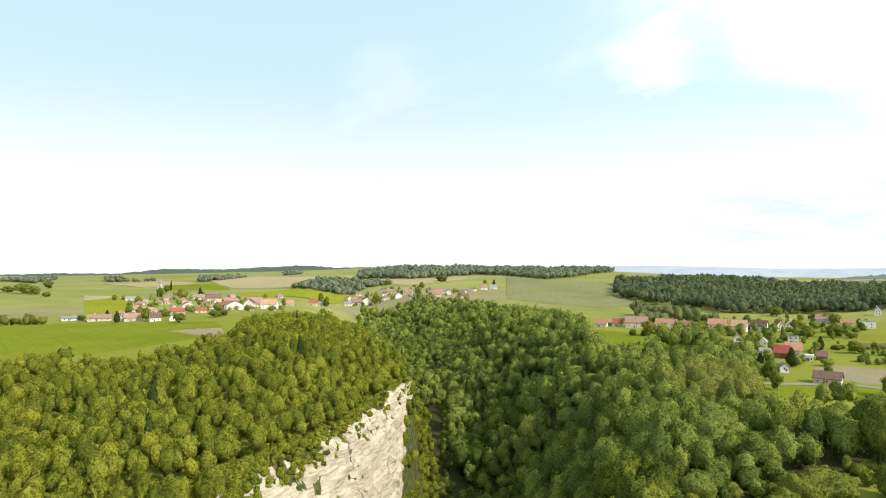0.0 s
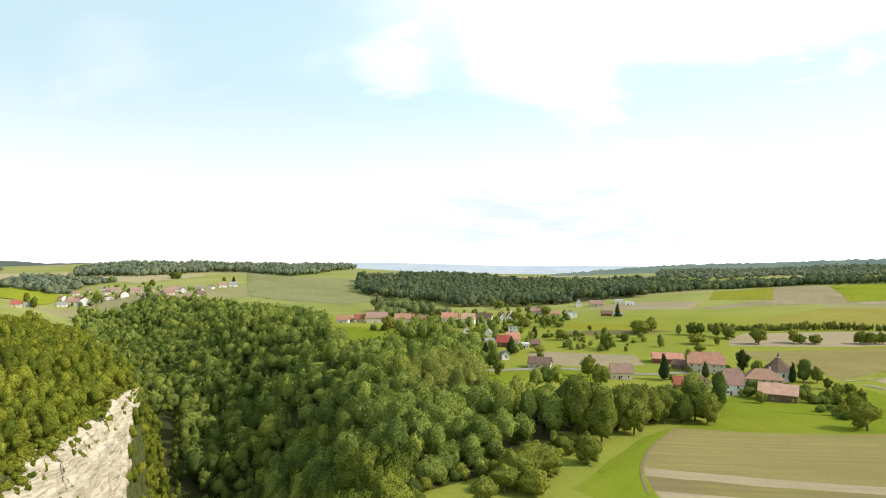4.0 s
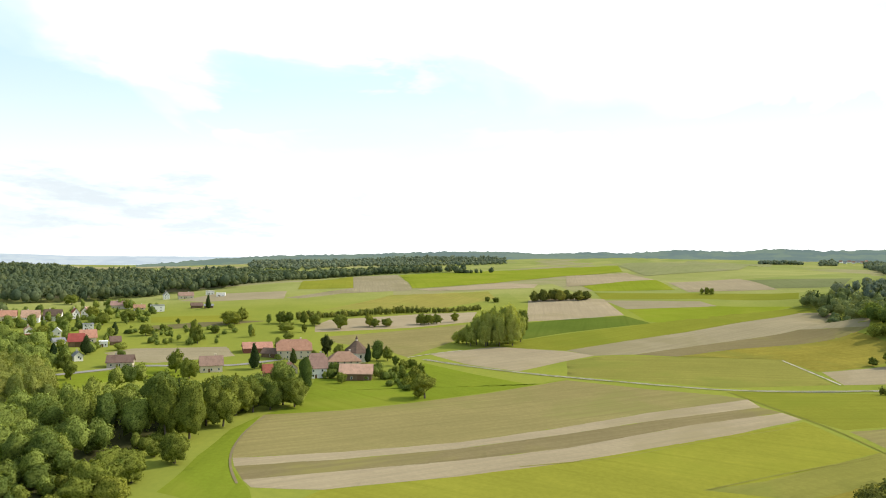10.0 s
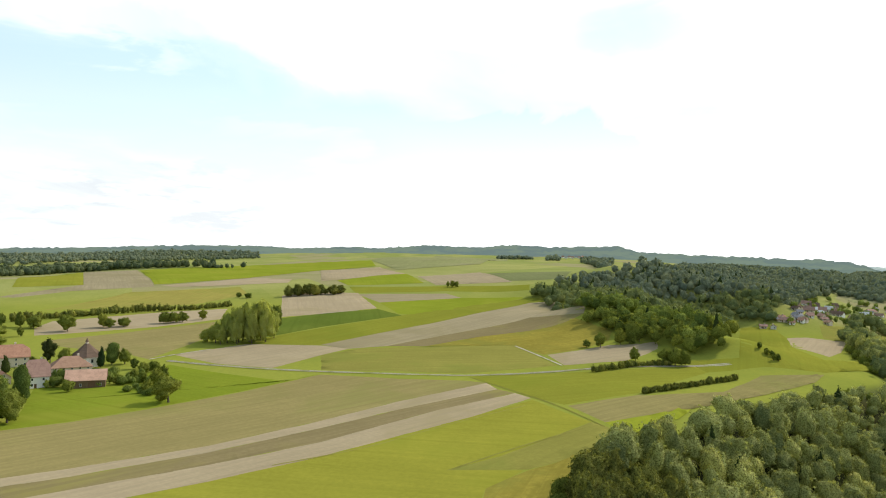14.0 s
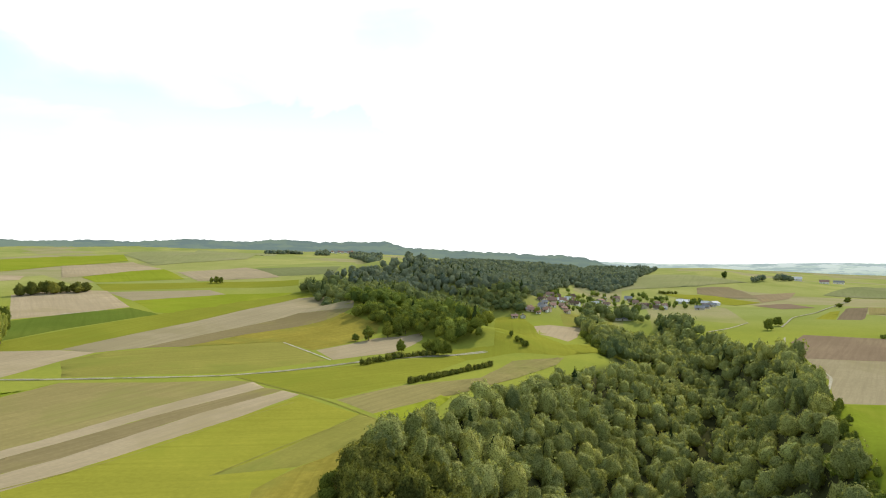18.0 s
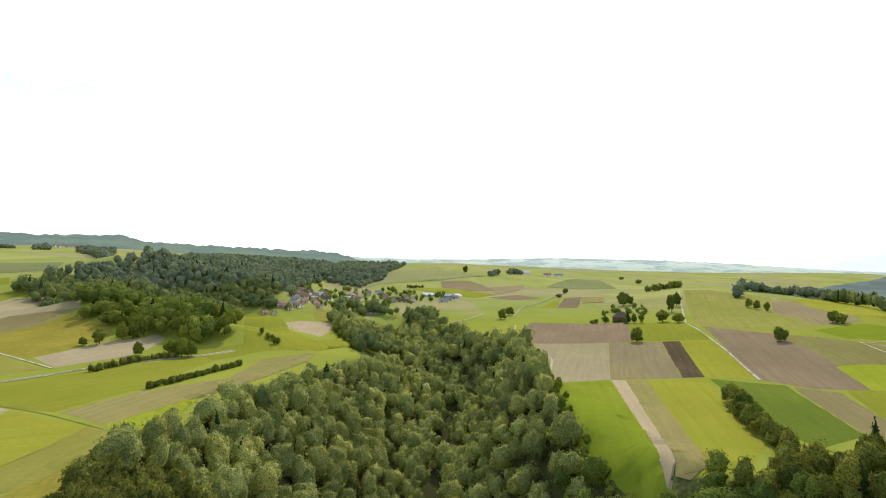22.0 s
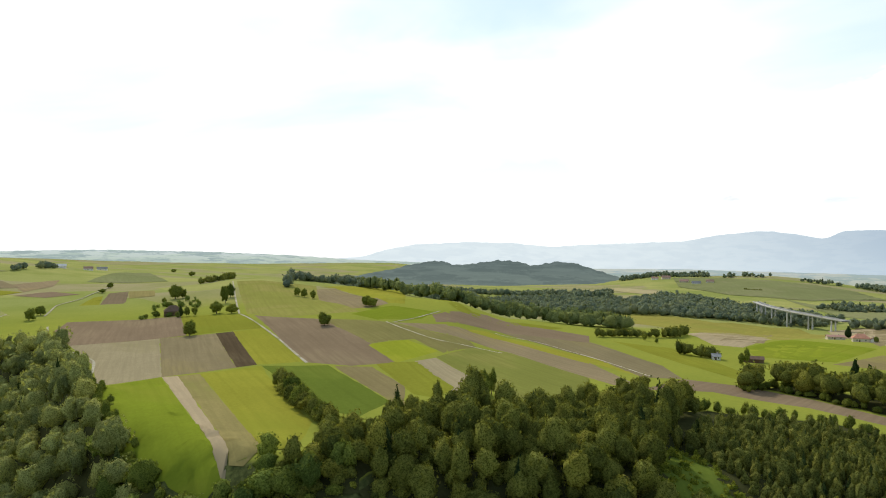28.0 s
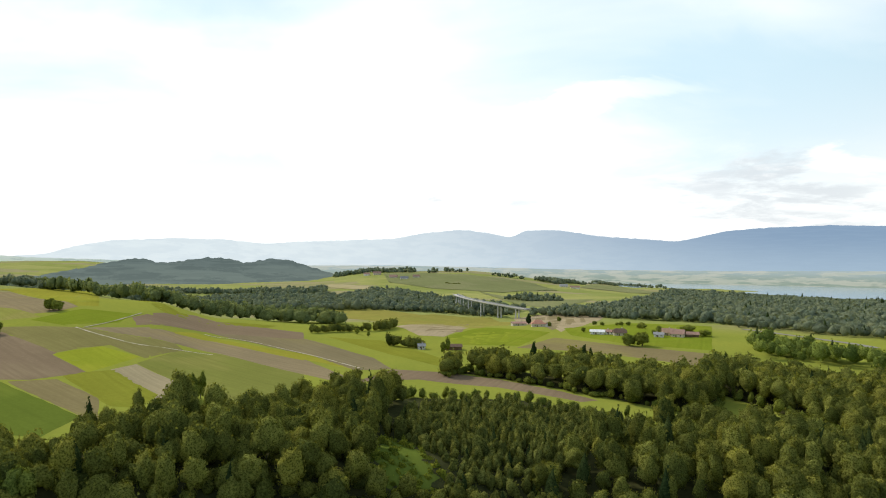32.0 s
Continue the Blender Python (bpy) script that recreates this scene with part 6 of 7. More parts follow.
# ---------------------------------------------------------------- far hills behind the place
def ridge(name, label, profile, near, far, foot, mat, rough, seed):
    """A range of hills: bearing and angle above the horizon of its crest, seen from the hovering place."""
    b = np.arange(profile[0][0], profile[-1][0] + 0.01, 0.12)
    e = np.interp(b, [p[0] for p in profile], [p[1] for p in profile])
    k = np.ones(7) / 7
    e = np.convolve(np.pad(e, 3, "edge"), k, "valid")
    r = np.random.default_rng(seed)
    fuzz = np.convolve(r.normal(0, 1, len(b) + 2), np.ones(3) / 3, "valid") * rough
    t = np.linspace(0, 1, 14)
    crest = 65 + np.tan(np.radians(e)) * far + fuzz
    rows = []
    for i, bb in enumerate(b):
        for tt in t:
            d = near + (far - near) * tt
            x, y = polar(bb, d)
            rows.append((x, y, foot + (crest[i] - foot) * float(ease(tt)) + (r.normal(0, rough * 0.4) if 0 < tt < 1 else 0)))
        x, y = polar(bb, far + 60)
        rows.append((x, y, foot - 20))
    ob = mesh_object(name, np.array(rows), grid_faces(len(b), 15), mat, smooth=True)
    return tagged(ob, label, "hills", kind="structure")


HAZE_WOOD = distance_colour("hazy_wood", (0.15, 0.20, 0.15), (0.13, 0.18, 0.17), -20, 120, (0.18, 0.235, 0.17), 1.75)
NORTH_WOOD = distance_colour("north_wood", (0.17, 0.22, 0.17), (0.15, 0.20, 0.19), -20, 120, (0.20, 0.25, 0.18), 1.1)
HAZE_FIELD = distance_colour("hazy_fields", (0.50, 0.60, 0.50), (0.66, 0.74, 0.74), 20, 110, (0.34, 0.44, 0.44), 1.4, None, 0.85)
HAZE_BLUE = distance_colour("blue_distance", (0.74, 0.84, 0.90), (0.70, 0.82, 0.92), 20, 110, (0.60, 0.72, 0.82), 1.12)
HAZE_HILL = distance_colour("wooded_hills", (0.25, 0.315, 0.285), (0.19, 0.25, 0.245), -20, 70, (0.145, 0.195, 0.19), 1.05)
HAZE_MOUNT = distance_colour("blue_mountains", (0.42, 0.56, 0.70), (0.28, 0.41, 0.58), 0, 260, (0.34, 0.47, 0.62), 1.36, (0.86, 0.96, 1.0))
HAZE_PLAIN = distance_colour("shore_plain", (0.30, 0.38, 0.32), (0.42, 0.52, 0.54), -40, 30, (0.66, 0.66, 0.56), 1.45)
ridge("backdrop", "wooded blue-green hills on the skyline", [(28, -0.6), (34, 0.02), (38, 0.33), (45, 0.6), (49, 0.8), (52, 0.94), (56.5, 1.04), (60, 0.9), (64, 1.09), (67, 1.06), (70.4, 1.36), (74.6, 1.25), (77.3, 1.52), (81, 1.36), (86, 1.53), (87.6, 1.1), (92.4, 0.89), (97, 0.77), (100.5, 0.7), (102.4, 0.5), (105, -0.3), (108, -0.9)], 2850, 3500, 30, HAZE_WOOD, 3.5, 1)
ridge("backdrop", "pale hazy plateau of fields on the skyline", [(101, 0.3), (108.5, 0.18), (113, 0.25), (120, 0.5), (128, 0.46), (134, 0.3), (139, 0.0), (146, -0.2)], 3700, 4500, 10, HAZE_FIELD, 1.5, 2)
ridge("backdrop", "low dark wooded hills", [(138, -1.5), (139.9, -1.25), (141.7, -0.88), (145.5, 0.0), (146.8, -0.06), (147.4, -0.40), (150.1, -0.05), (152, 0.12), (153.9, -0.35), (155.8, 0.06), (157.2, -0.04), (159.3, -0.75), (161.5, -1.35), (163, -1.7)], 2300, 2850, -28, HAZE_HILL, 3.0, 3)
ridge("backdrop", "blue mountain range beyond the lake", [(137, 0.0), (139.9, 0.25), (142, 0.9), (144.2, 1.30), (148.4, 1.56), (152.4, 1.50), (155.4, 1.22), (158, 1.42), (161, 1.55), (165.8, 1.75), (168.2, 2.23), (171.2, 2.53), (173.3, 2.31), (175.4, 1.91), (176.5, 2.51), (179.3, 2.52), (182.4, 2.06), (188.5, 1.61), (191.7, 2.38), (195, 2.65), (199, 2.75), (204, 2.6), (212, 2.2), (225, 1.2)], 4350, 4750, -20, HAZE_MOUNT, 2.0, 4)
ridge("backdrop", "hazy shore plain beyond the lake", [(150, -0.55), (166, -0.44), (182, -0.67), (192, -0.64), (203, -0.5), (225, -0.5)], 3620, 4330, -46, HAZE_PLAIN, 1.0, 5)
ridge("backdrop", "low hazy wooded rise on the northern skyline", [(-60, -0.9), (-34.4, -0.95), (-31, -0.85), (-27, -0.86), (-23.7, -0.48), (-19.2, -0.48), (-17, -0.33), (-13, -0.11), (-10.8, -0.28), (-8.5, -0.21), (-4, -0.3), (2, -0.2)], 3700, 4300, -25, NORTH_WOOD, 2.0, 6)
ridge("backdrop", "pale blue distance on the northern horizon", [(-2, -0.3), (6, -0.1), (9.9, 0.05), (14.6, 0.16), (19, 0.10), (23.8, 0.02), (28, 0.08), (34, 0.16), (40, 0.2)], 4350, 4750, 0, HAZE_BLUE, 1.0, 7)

# the lake
def water_material():
    m, n = material("lake_water")
    at = n.add("ShaderNodeTexCoord").outputs["Object"]
    b = n.add("ShaderNodeBsdfPrincipled", None, Base_Color=(0.30, 0.38, 0.42, 1), Roughness=0.12)
    n.plug(b.inputs["Normal"], n.add("ShaderNodeBump", None, Strength=0.15, Distance=0.4, Height=n.noise(at, 0.05, 4.0)))
    n.add("ShaderNodeOutputMaterial", None, Surface=b)
    return m


rim = [polar(b, d) for b, d in ((184, 4200), (184, 3000), (190, 2500), (196, 2250), (204, 2100), (212, 2050), (224, 2100), (224, 4200), (204, 4250))]
bm = bmesh.new()
bm.faces.new([bm.verts.new((x, y, -44.4)) for x, y in rim])
lake = part("water", bm, water_material())
lake.data.flip_normals() if lake.data.polygons[0].normal.z < 0 else None
tagged(lake, "wide pale grey-blue lake before the mountains", "lake", kind="structure")


# ---------------------------------------------------------------- buildings
def tiles(name, base):
    return surface(name, base, 0.16, (0.35, 3.0), 0.85, 0.4, tuple(c * 0.72 for c in base), 0.35, 0.5, 0.5)


ROOF = {"pink": tiles("pink_tiles", (0.46, 0.25, 0.172)), "red": tiles("red_tiles", (0.36, 0.13, 0.09)), "scarlet": tiles("scarlet_tiles", (0.42, 0.11, 0.09)),
        "orange": tiles("orange_tiles", (0.47, 0.255, 0.172)), "rosebrown": tiles("weathered_tiles", (0.38, 0.245, 0.195)), "brown": tiles("brown_tiles", (0.19, 0.13, 0.10)),
        "peach": tiles("peach_tiles", (0.53, 0.345, 0.24)), "grey": tiles("grey_slates", (0.30, 0.30, 0.31)), "white": tiles("white_sheets", (0.72, 0.72, 0.72)),
        "rose": tiles("rose_tiles", (0.42, 0.255, 0.182))}
WALL = {"cream": surface("cream_plaster", (0.60, 0.53, 0.41), 0.10, (0.3, 3.0), 0.9), "white": surface("white_plaster", (0.78, 0.76, 0.70), 0.06, (0.3, 3.0), 0.9),
        "wood": surface("dark_boards", (0.20, 0.135, 0.085), 0.25, (0.5, 4.0), 0.9), "barnred": surface("red_boards", (0.26, 0.10, 0.08), 0.2, (0.5, 4.0), 0.9)}
GLASS = surface("dark_glass", (0.05, 0.06, 0.07), 0.1, (0.5, 3.0), 0.12, spec=0.5)
FRAME = surface("window_paint", (0.70, 0.68, 0.62), 0.05, (0.5, 3.0), 0.6)
DOOR = surface("door_wood", (0.16, 0.10, 0.06), 0.2, (0.5, 4.0), 0.8)
ROOF_WORDS = {"pink": "faded pink tiled", "red": "red tiled", "scarlet": "bright red tiled", "orange": "orange tiled", "rosebrown": "weathered red-brown tiled", "brown": "dark brown tiled",
              "peach": "pale orange tiled", "grey": "grey slate", "white": "white sheet", "rose": "rose-coloured tiled"}
WALL_WORDS = {"cream": "cream plastered walls", "white": "white plastered walls", "wood": "dark timber walls", "barnred": "dark red boarded walls"}


def box(bm, x0, x1, y0, y1, z0, z1):
    v = [bm.verts.new(p) for p in ((x0, y0, z0), (x1, y0, z0), (x1, y1, z0), (x0, y1, z0), (x0, y0, z1), (x1, y0, z1), (x1, y1, z1), (x0, y1, z1))]
    for f in ((3, 2, 1, 0), (4, 5, 6, 7), (0, 1, 5, 4), (1, 2, 6, 5), (2, 3, 7, 6), (3, 0, 4, 7)):
        bm.faces.new([v[k] for k in f])


def box_mesh(name, x0, x1, y0, y1, z0, z1, mat):
    bm = bmesh.new()
    box(bm, x0, x1, y0, y1, z0, z1)
    me = bpy.data.meshes.new(name)
    bm.to_mesh(me)
    bm.free()
    me.materials.append(mat)
    return me


PANE = box_mesh("pane", -0.42, 0.42, -0.05, 0.05, -0.6, 0.6, GLASS)
CASE = box_mesh("window", -0.54, 0.54, -0.03, 0.03, -0.72, 0.72, FRAME)
LEAF_DOOR = box_mesh("door", -0.55, 0.55, -0.05, 0.05, 0.0, 2.1, DOOR)
GATE = box_mesh("barn_door", -1.7, 1.7, -0.06, 0.06, 0.0, 3.2, DOOR)


def house(kind, x, y, wide, tall, turn, roof, wall):
    """A building whose front faces the hovering place: g ridge along the front, e gable to the front, k half-hipped, h hipped, f flat roof."""
    d = math.hypot(x, y)
    z0 = float(height(x, y))
    wide = max(wide * 0.86, 5.0)
    deep = min(max(wide * 0.62, 6.5), 13.0) if kind != "e" else wide * 1.35
    high = min(max(tall - 0.45 * deep * (65 - z0) / d, 3.6), 13.5)
    body = high if kind == "f" else high * (0.50 if kind in "gkh" else 0.56)
    body = max(body, 2.6)
    rise = max(high - body, 1.6)
    if kind == "e":
        long_, span = deep, wide
    else:
        long_, span = wide, deep
    thing = new("house" if wide > 5.2 else "shed")
    bearing = math.degrees(math.atan2(x, y))
    thing.matrix_world = pose(x, y, z0, 0, 0, -bearing + turn) @ Matrix.Translation((0, deep / 2, 0)) @ (Matrix.Rotation(math.pi / 2, 4, "Z") if kind == "e" else Matrix())
    size = "large" if wide > 20 else "small" if wide < 10 else "village"
    tagged(thing, f"{size} {'barn' if wall in ('wood', 'barnred') else 'house'} with {ROOF_WORDS[roof]} {'flat roof' if kind == 'f' else 'roof'} and {WALL_WORDS[wall]}", "house", "houses of the villages")
    a, s = long_ / 2, span / 2
    brk = {"g": 1.0, "e": 1.0, "k": 0.55, "h": 0.0, "f": 0.0}[kind]
    inset = {"g": 0.0, "e": 0.0, "k": 0.22 * span, "h": min(0.5 * span, 0.4 * long_), "f": 0}[kind]
    bm = bmesh.new()
    lowest = -1.5
    if kind == "f":
        box(bm, -a, a, -s, s, lowest, body)
    else:
        ring0 = [bm.verts.new(p) for p in ((-a, -s, lowest), (a, -s, lowest), (a, s, lowest), (-a, s, lowest))]
        ring1 = [bm.verts.new(p) for p in ((-a, -s, body), (a, -s, body), (a, s, body), (-a, s, body))]
        for k in range(4):
            bm.faces.new((ring0[k], ring0[(k + 1) % 4], ring1[(k + 1) % 4], ring1[k]))
        if brk > 0:
            zb, sb = body + rise * brk, s * (1 - brk)
            for sign, p, q in ((1, ring1[1], ring1[2]), (-1, ring1[3], ring1[0])):
                if brk == 1:
                    bm.faces.new((p, q, bm.verts.new((sign * a, 0, zb - 0.05))))
                else:
                    bm.faces.new((p, q, bm.verts.new((sign * a, sign * sb, zb - 0.05)), bm.verts.new((sign * a, -sign * sb, zb - 0.05))))
    part("wall", bm, WALL[wall], thing)
    over, thick = 0.7, 0.28
    bm = bmesh.new()
    if kind == "f":
        box(bm, -a - 0.3, a + 0.3, -s - 0.3, s + 0.3, body + 0.004, body + 0.45)
    else:
        slope = rise / s
        ze, zr = body - over * slope, body + rise
        A, S = a + over, s + over
        zb, sb = body + rise * brk, s * (1 - brk)
        R = a + over - inset if brk == 1 else a - inset
        for lift_by in (0.06, 0.06 + thick):
            o = lift_by
            if brk == 1:
                front = [(-A, -S, ze), (A, -S, ze), (A, 0, zr), (-A, 0, zr)]
                back = [(A, S, ze), (-A, S, ze), (-A, 0, zr), (A, 0, zr)]
                faces = [front, back]
            elif brk > 0:
                front = [(-A, -S, ze), (A, -S, ze), (A, -sb, zb), (R, 0, zr), (-R, 0, zr), (-A, -sb, zb)]
                back = [(-px, -py, pz) for px, py, pz in front]
                faces = [front, back, [(A, -sb, zb), (A, sb, zb), (R, 0, zr)], [(-A, sb, zb), (-A, -sb, zb), (-R, 0, zr)]]
            else:
                front = [(-A, -S, ze), (A, -S, ze), (R, 0, zr), (-R, 0, zr)]
                back = [(-px, -py, pz) for px, py, pz in front]
                faces = [front, back, [(A, -S, ze), (A, S, ze), (R, 0, zr)], [(-A, S, ze), (-A, -S, ze), (-R, 0, zr)]]
            for f in faces:
                bm.faces.new([bm.verts.new((px, py, pz + o)) for px, py, pz in f])
        edge = [(-A, -S, ze), (A, -S, ze), (A, S, ze), (-A, S, ze)]
        for p, q in ((0, 1), (2, 3)):
            bm.faces.new([bm.verts.new(v) for v in ((*edge[p][:2], ze + 0.06), (*edge[q][:2], ze + 0.06), (*edge[q][:2], ze + 0.06 + thick), (*edge[p][:2], ze + 0.06 + thick))])
        for sx in (-A, A):
            for sy in (-1, 1):
                top = (sx, 0, zr) if brk == 1 else (sx, sy * sb, zb)
                if brk > 0:
                    bm.faces.new([bm.verts.new(v) for v in ((sx, sy * S, ze + 0.06), (top[0], top[1], top[2] + 0.06), (top[0], top[1], top[2] + 0.06 + thick), (sx, sy * S, ze + 0.06 + thick))])
    part("roof", bm, ROOF[roof], thing)
    if kind != "f" and wall in ("cream", "white") and roof != "white":
        cx = long_ * 0.2 * (1 if turn > 0 else -1)
        bm = bmesh.new()
        box(bm, cx - 0.45, cx + 0.45, span * 0.1 - 0.4, span * 0.1 + 0.4, body + rise * 0.5, body + rise + 1.1)
        box(bm, cx - 0.55, cx + 0.55, span * 0.1 - 0.5, span * 0.1 + 0.5, body + rise + 1.104, body + rise + 1.25)
        part("chimney", bm, WALL["cream"], thing)
    # openings of the two sides turned to the view
    fine = d < 640
    slots = []
    rows = 2 if body > 4.6 else 1
    n_front = min(max(2, int(long_ / (3.6 if fine else 5.5))), 7)
    for r in range(rows):
        for k in range(n_front):
            slots.append(((k + 0.5) / n_front * long_ - a, -s - 0.02, 1.6 + r * 2.7, 0))
    for r in range(rows):
        for k in range(2 if span > 5 else 1):
            slots.append((-a - 0.02, (k - 0.5) * span * 0.4, 1.6 + r * 2.7, -90))
    if brk == 1 and rise > 2.5:
        slots.append((-a - 0.02, 0.0, body + 0.8, -90))
    if wall in ("wood", "barnred"):
        slots = slots[1::2]
        g = new("barn_door", GATE)
        g.parent, g.matrix_local = thing, pose(long_ * 0.15, -s - 0.02, 0) @ Matrix.Diagonal((1, 1, min(1, body / 3.6), 1))
    else:
        g = new("door", LEAF_DOOR)
        g.parent, g.matrix_local = thing, pose(-long_ * 0.1, -s - 0.03, 0)
    for px, py, pz, rz in slots:
        if pz + 0.75 > body + (rise * 0.6 if py == 0 else 0):
            pz = body - 0.8
        win = new("window", CASE)
        win.parent, win.matrix_local = thing, pose(px, py, pz, 0, 0, rz)
        if fine:
            new("pane", PANE).parent = win
        else:
            win.data = PANE
    return thing


house("g", 291.3, 385.2, 21.6, 7.1, 6, "pink", "barnred")
house("k", 294.7, 352, 25, 12.7, 4, "pink", "cream")
house("g", 286.7, 366.3, 14.4, 6.1, -25, "brown", "wood")
house("g", 247.6, 316.4, 7.5, 7.5, 8, "red", "wood")
house("e", 264, 317.1, 7.4, 6.7, 12, "orange", "cream")
house("k", 265.3, 296.4, 11.7, 13.9, 10, "rosebrown", "white")
house("h", 295.4, 306.3, 22.9, 10.4, 8, "rose", "cream")
house("g", 272.6, 273.9, 20.4, 9.1, -4, "peach", "wood")
house("g", 233.3, 351, 14.1, 9.3, 5, "rosebrown", "cream")
house("g", 202.7, 396.7, 16, 7.3, -8, "brown", "cream")
house("g", 220, 491.5, 10.5, 9.2, -10, "scarlet", "wood")
house("g", 234.7, 504.3, 11.8, 9.5, 8, "orange", "cream")
house("e", 196.1, 433.4, 5.4, 6.2, 10, "grey", "white")
house("g", 216.2, 507, 8.5, 4.9, 15, "grey", "white")
house("f", 263.9, 568.2, 9.2, 5.6, 0, "grey", "white")
house("g", 243.4, 482.6, 7.5, 6.2, 5, "brown", "wood")
house("f", 233.4, 479.7, 6.1, 2.6, 0, "white", "white")
house("g", 274.9, 661.7, 16.3, 10.5, -14, "brown", "white")
house("e", 301.2, 673.5, 7.2, 10.2, 12, "red", "white")
house("e", 314.9, 686, 8, 9.8, -20, "rosebrown", "white")
house("g", 378.8, 745.1, 21.8, 8.8, -12, "rosebrown", "cream")
house("g", 383, 710.4, 12.5, 5.9, 4, "orange", "cream")
house("f", 382, 672.8, 15.7, 6.9, 3, "grey", "white")
house("g", 480.6, 780.3, 20.1, 8.2, 6, "rosebrown", "cream")
house("g", 422.8, 665.5, 13.5, 5.8, 5, "brown", "wood")
house("g", 427.4, 651.1, 10.1, 4.4, -5, "grey", "wood")
house("f", 524.2, 796.2, 12.4, 4.7, 0, "white", "white")
house("f", 511.6, 753.9, 12.6, 4.4, -4, "white", "white")
house("e", 469.3, 805.6, 8.3, 9.9, 5, "grey", "white")
house("g", 134.1, 693, 13.8, 7.5, -10, "orange", "white")
house("g", 145.9, 705.1, 4.7, 5.9, -5, "rosebrown", "cream")
house("g", 152.3, 697.3, 11, 8.1, 0, "red", "cream")
house("g", 168.4, 687.8, 24.8, 11, 3, "rosebrown", "cream")
house("g", 193.3, 676.6, 22.3, 9.7, -8, "orange", "white")
house("g", 206.8, 661.3, 12.4, 9, -22, "orange", "white")
house("g", 245, 684.4, 19.5, 9.5, -6, "orange", "cream")
house("g", 254.7, 656.3, 15.5, 10.9, -10, "peach", "white")
house("g", 276.1, 794.7, 8.2, 4.8, 0, "orange", "white")
house("g", 206.4, 540.3, 9.9, 4.2, 4, "red", "wood")
house("e", 222.5, 574.4, 6.5, 6, 5, "peach", "white")
house("e", 234.3, 553.9, 3.9, 5.9, 0, "white", "white")
house("g", -410.1, 711.5, 20.1, 4.7, 4, "grey", "white")
house("g", -373.5, 699, 25.8, 7.1, -5, "rosebrown", "cream")
house("e", -345.5, 690.3, 5.7, 6.9, 0, "grey", "white")
house("g", -331.4, 684.5, 18.6, 8, 6, "rosebrown", "cream")
house("g", -397.7, 836.2, 20.3, 6.8, -8, "orange", "cream")
house("g", -301.3, 668.7, 11.9, 8.4, 10, "brown", "white")
house("e", -281.7, 661.9, 5.9, 5.9, 5, "rosebrown", "white")
house("g", -321.6, 767.3, 17.6, 7.4, -6, "red", "cream")
house("e", -351.9, 875.6, 16.9, 9.2, 8, "rosebrown", "white")
house("g", -527.5, 1080.7, 17.6, 6.9, 0, "grey", "white")
house("g", -477.1, 1018.8, 13.7, 5.5, 8, "grey", "white")
house("g", -473.2, 1104.7, 24.5, 6.8, -4, "rosebrown", "cream")
house("g", -303.1, 789.7, 14.5, 6.2, 6, "red", "cream")
house("g", -414.1, 1085.1, 23.6, 10.4, -10, "rosebrown", "white")
house("g", -386.7, 1061.8, 24.8, 12.9, 12, "brown", "cream")
house("g", -299.3, 842.5, 16, 8.7, -6, "red", "cream")
house("e", -279.1, 836.4, 23, 11.5, 14, "rosebrown", "white")
house("g", -332.7, 978.6, 21, 10.1, 4, "rosebrown", "cream")
house("e", -273.9, 872.9, 14.9, 11.9, -8, "brown", "white")
house("g", -290.1, 958.4, 20.4, 11.4, 10, "rosebrown", "cream")
house("g", -242, 850.8, 22.3, 12.2, -8, "peach", "white")
house("e", -250.2, 932.1, 7.9, 6.3, 0, "grey", "white")
house("g", -243.1, 958.7, 12.9, 8, 6, "orange", "cream")
house("g", -227.4, 1032.8, 14.6, 8.6, -6, "red", "cream")
house("g", -226.7, 1093.1, 9.1, 6.4, 0, "grey", "white")
house("g", -204.2, 1209.6, 16, 7, 8, "grey", "white")
house("g", -191.1, 1217.9, 21.1, 12, -8, "rosebrown", "white")
house("e", -173.3, 1218.8, 23, 15, 10, "brown", "white")
house("g", -202.8, 1325.7, 12, 6.5, 0, "rosebrown", "white")
house("e", -117.6, 1234.5, 14.1, 10.1, 6, "brown", "white")
house("g", -103.9, 1257.4, 19.5, 10.3, -8, "rosebrown", "cream")
house("g", -73.3, 1163.8, 14.2, 12.3, 10, "rosebrown", "white")
house("e", -60.6, 1156.6, 14.1, 10.4, 0, "brown", "white")
house("g", -49.6, 1208.3, 16.7, 10.8, -6, "rosebrown", "cream")
house("e", -29.6, 1254.7, 10.2, 9.2, 8, "grey", "white")
house("g", -17.2, 1151.1, 15.9, 7.5, 0, "rosebrown", "white")
house("g", 0.1, 1181.9, 15.4, 8.7, 8, "brown", "white")
house("g", -139.4, 1305.6, 17.1, 7.5, -8, "rosebrown", "cream")
house("g", -84.9, 1180, 20.2, 5.8, 4, "grey", "white")
house("e", -139.5, 1236.8, 13.2, 6.1, 0, "rosebrown", "white")
house("g", -44.8, 1279.4, 20.8, 8.3, 6, "rosebrown", "cream")
house("g", 37.2, 1349.6, 15.4, 8.8, 6, "rosebrown", "white")
house("g", 55.3, 1365.8, 15.6, 8.9, -6, "grey", "white")
house("g", 1048.7, -163.1, 11.2, 6, 6, "rosebrown", "cream")
house("g", 1104.5, -184.5, 13.7, 7.3, -8, "rosebrown", "white")
house("g", 1072.8, -190.4, 14.2, 8.9, 10, "brown", "cream")
house("g", 1035.4, -193, 11.1, 7.7, 0, "rosebrown", "white")
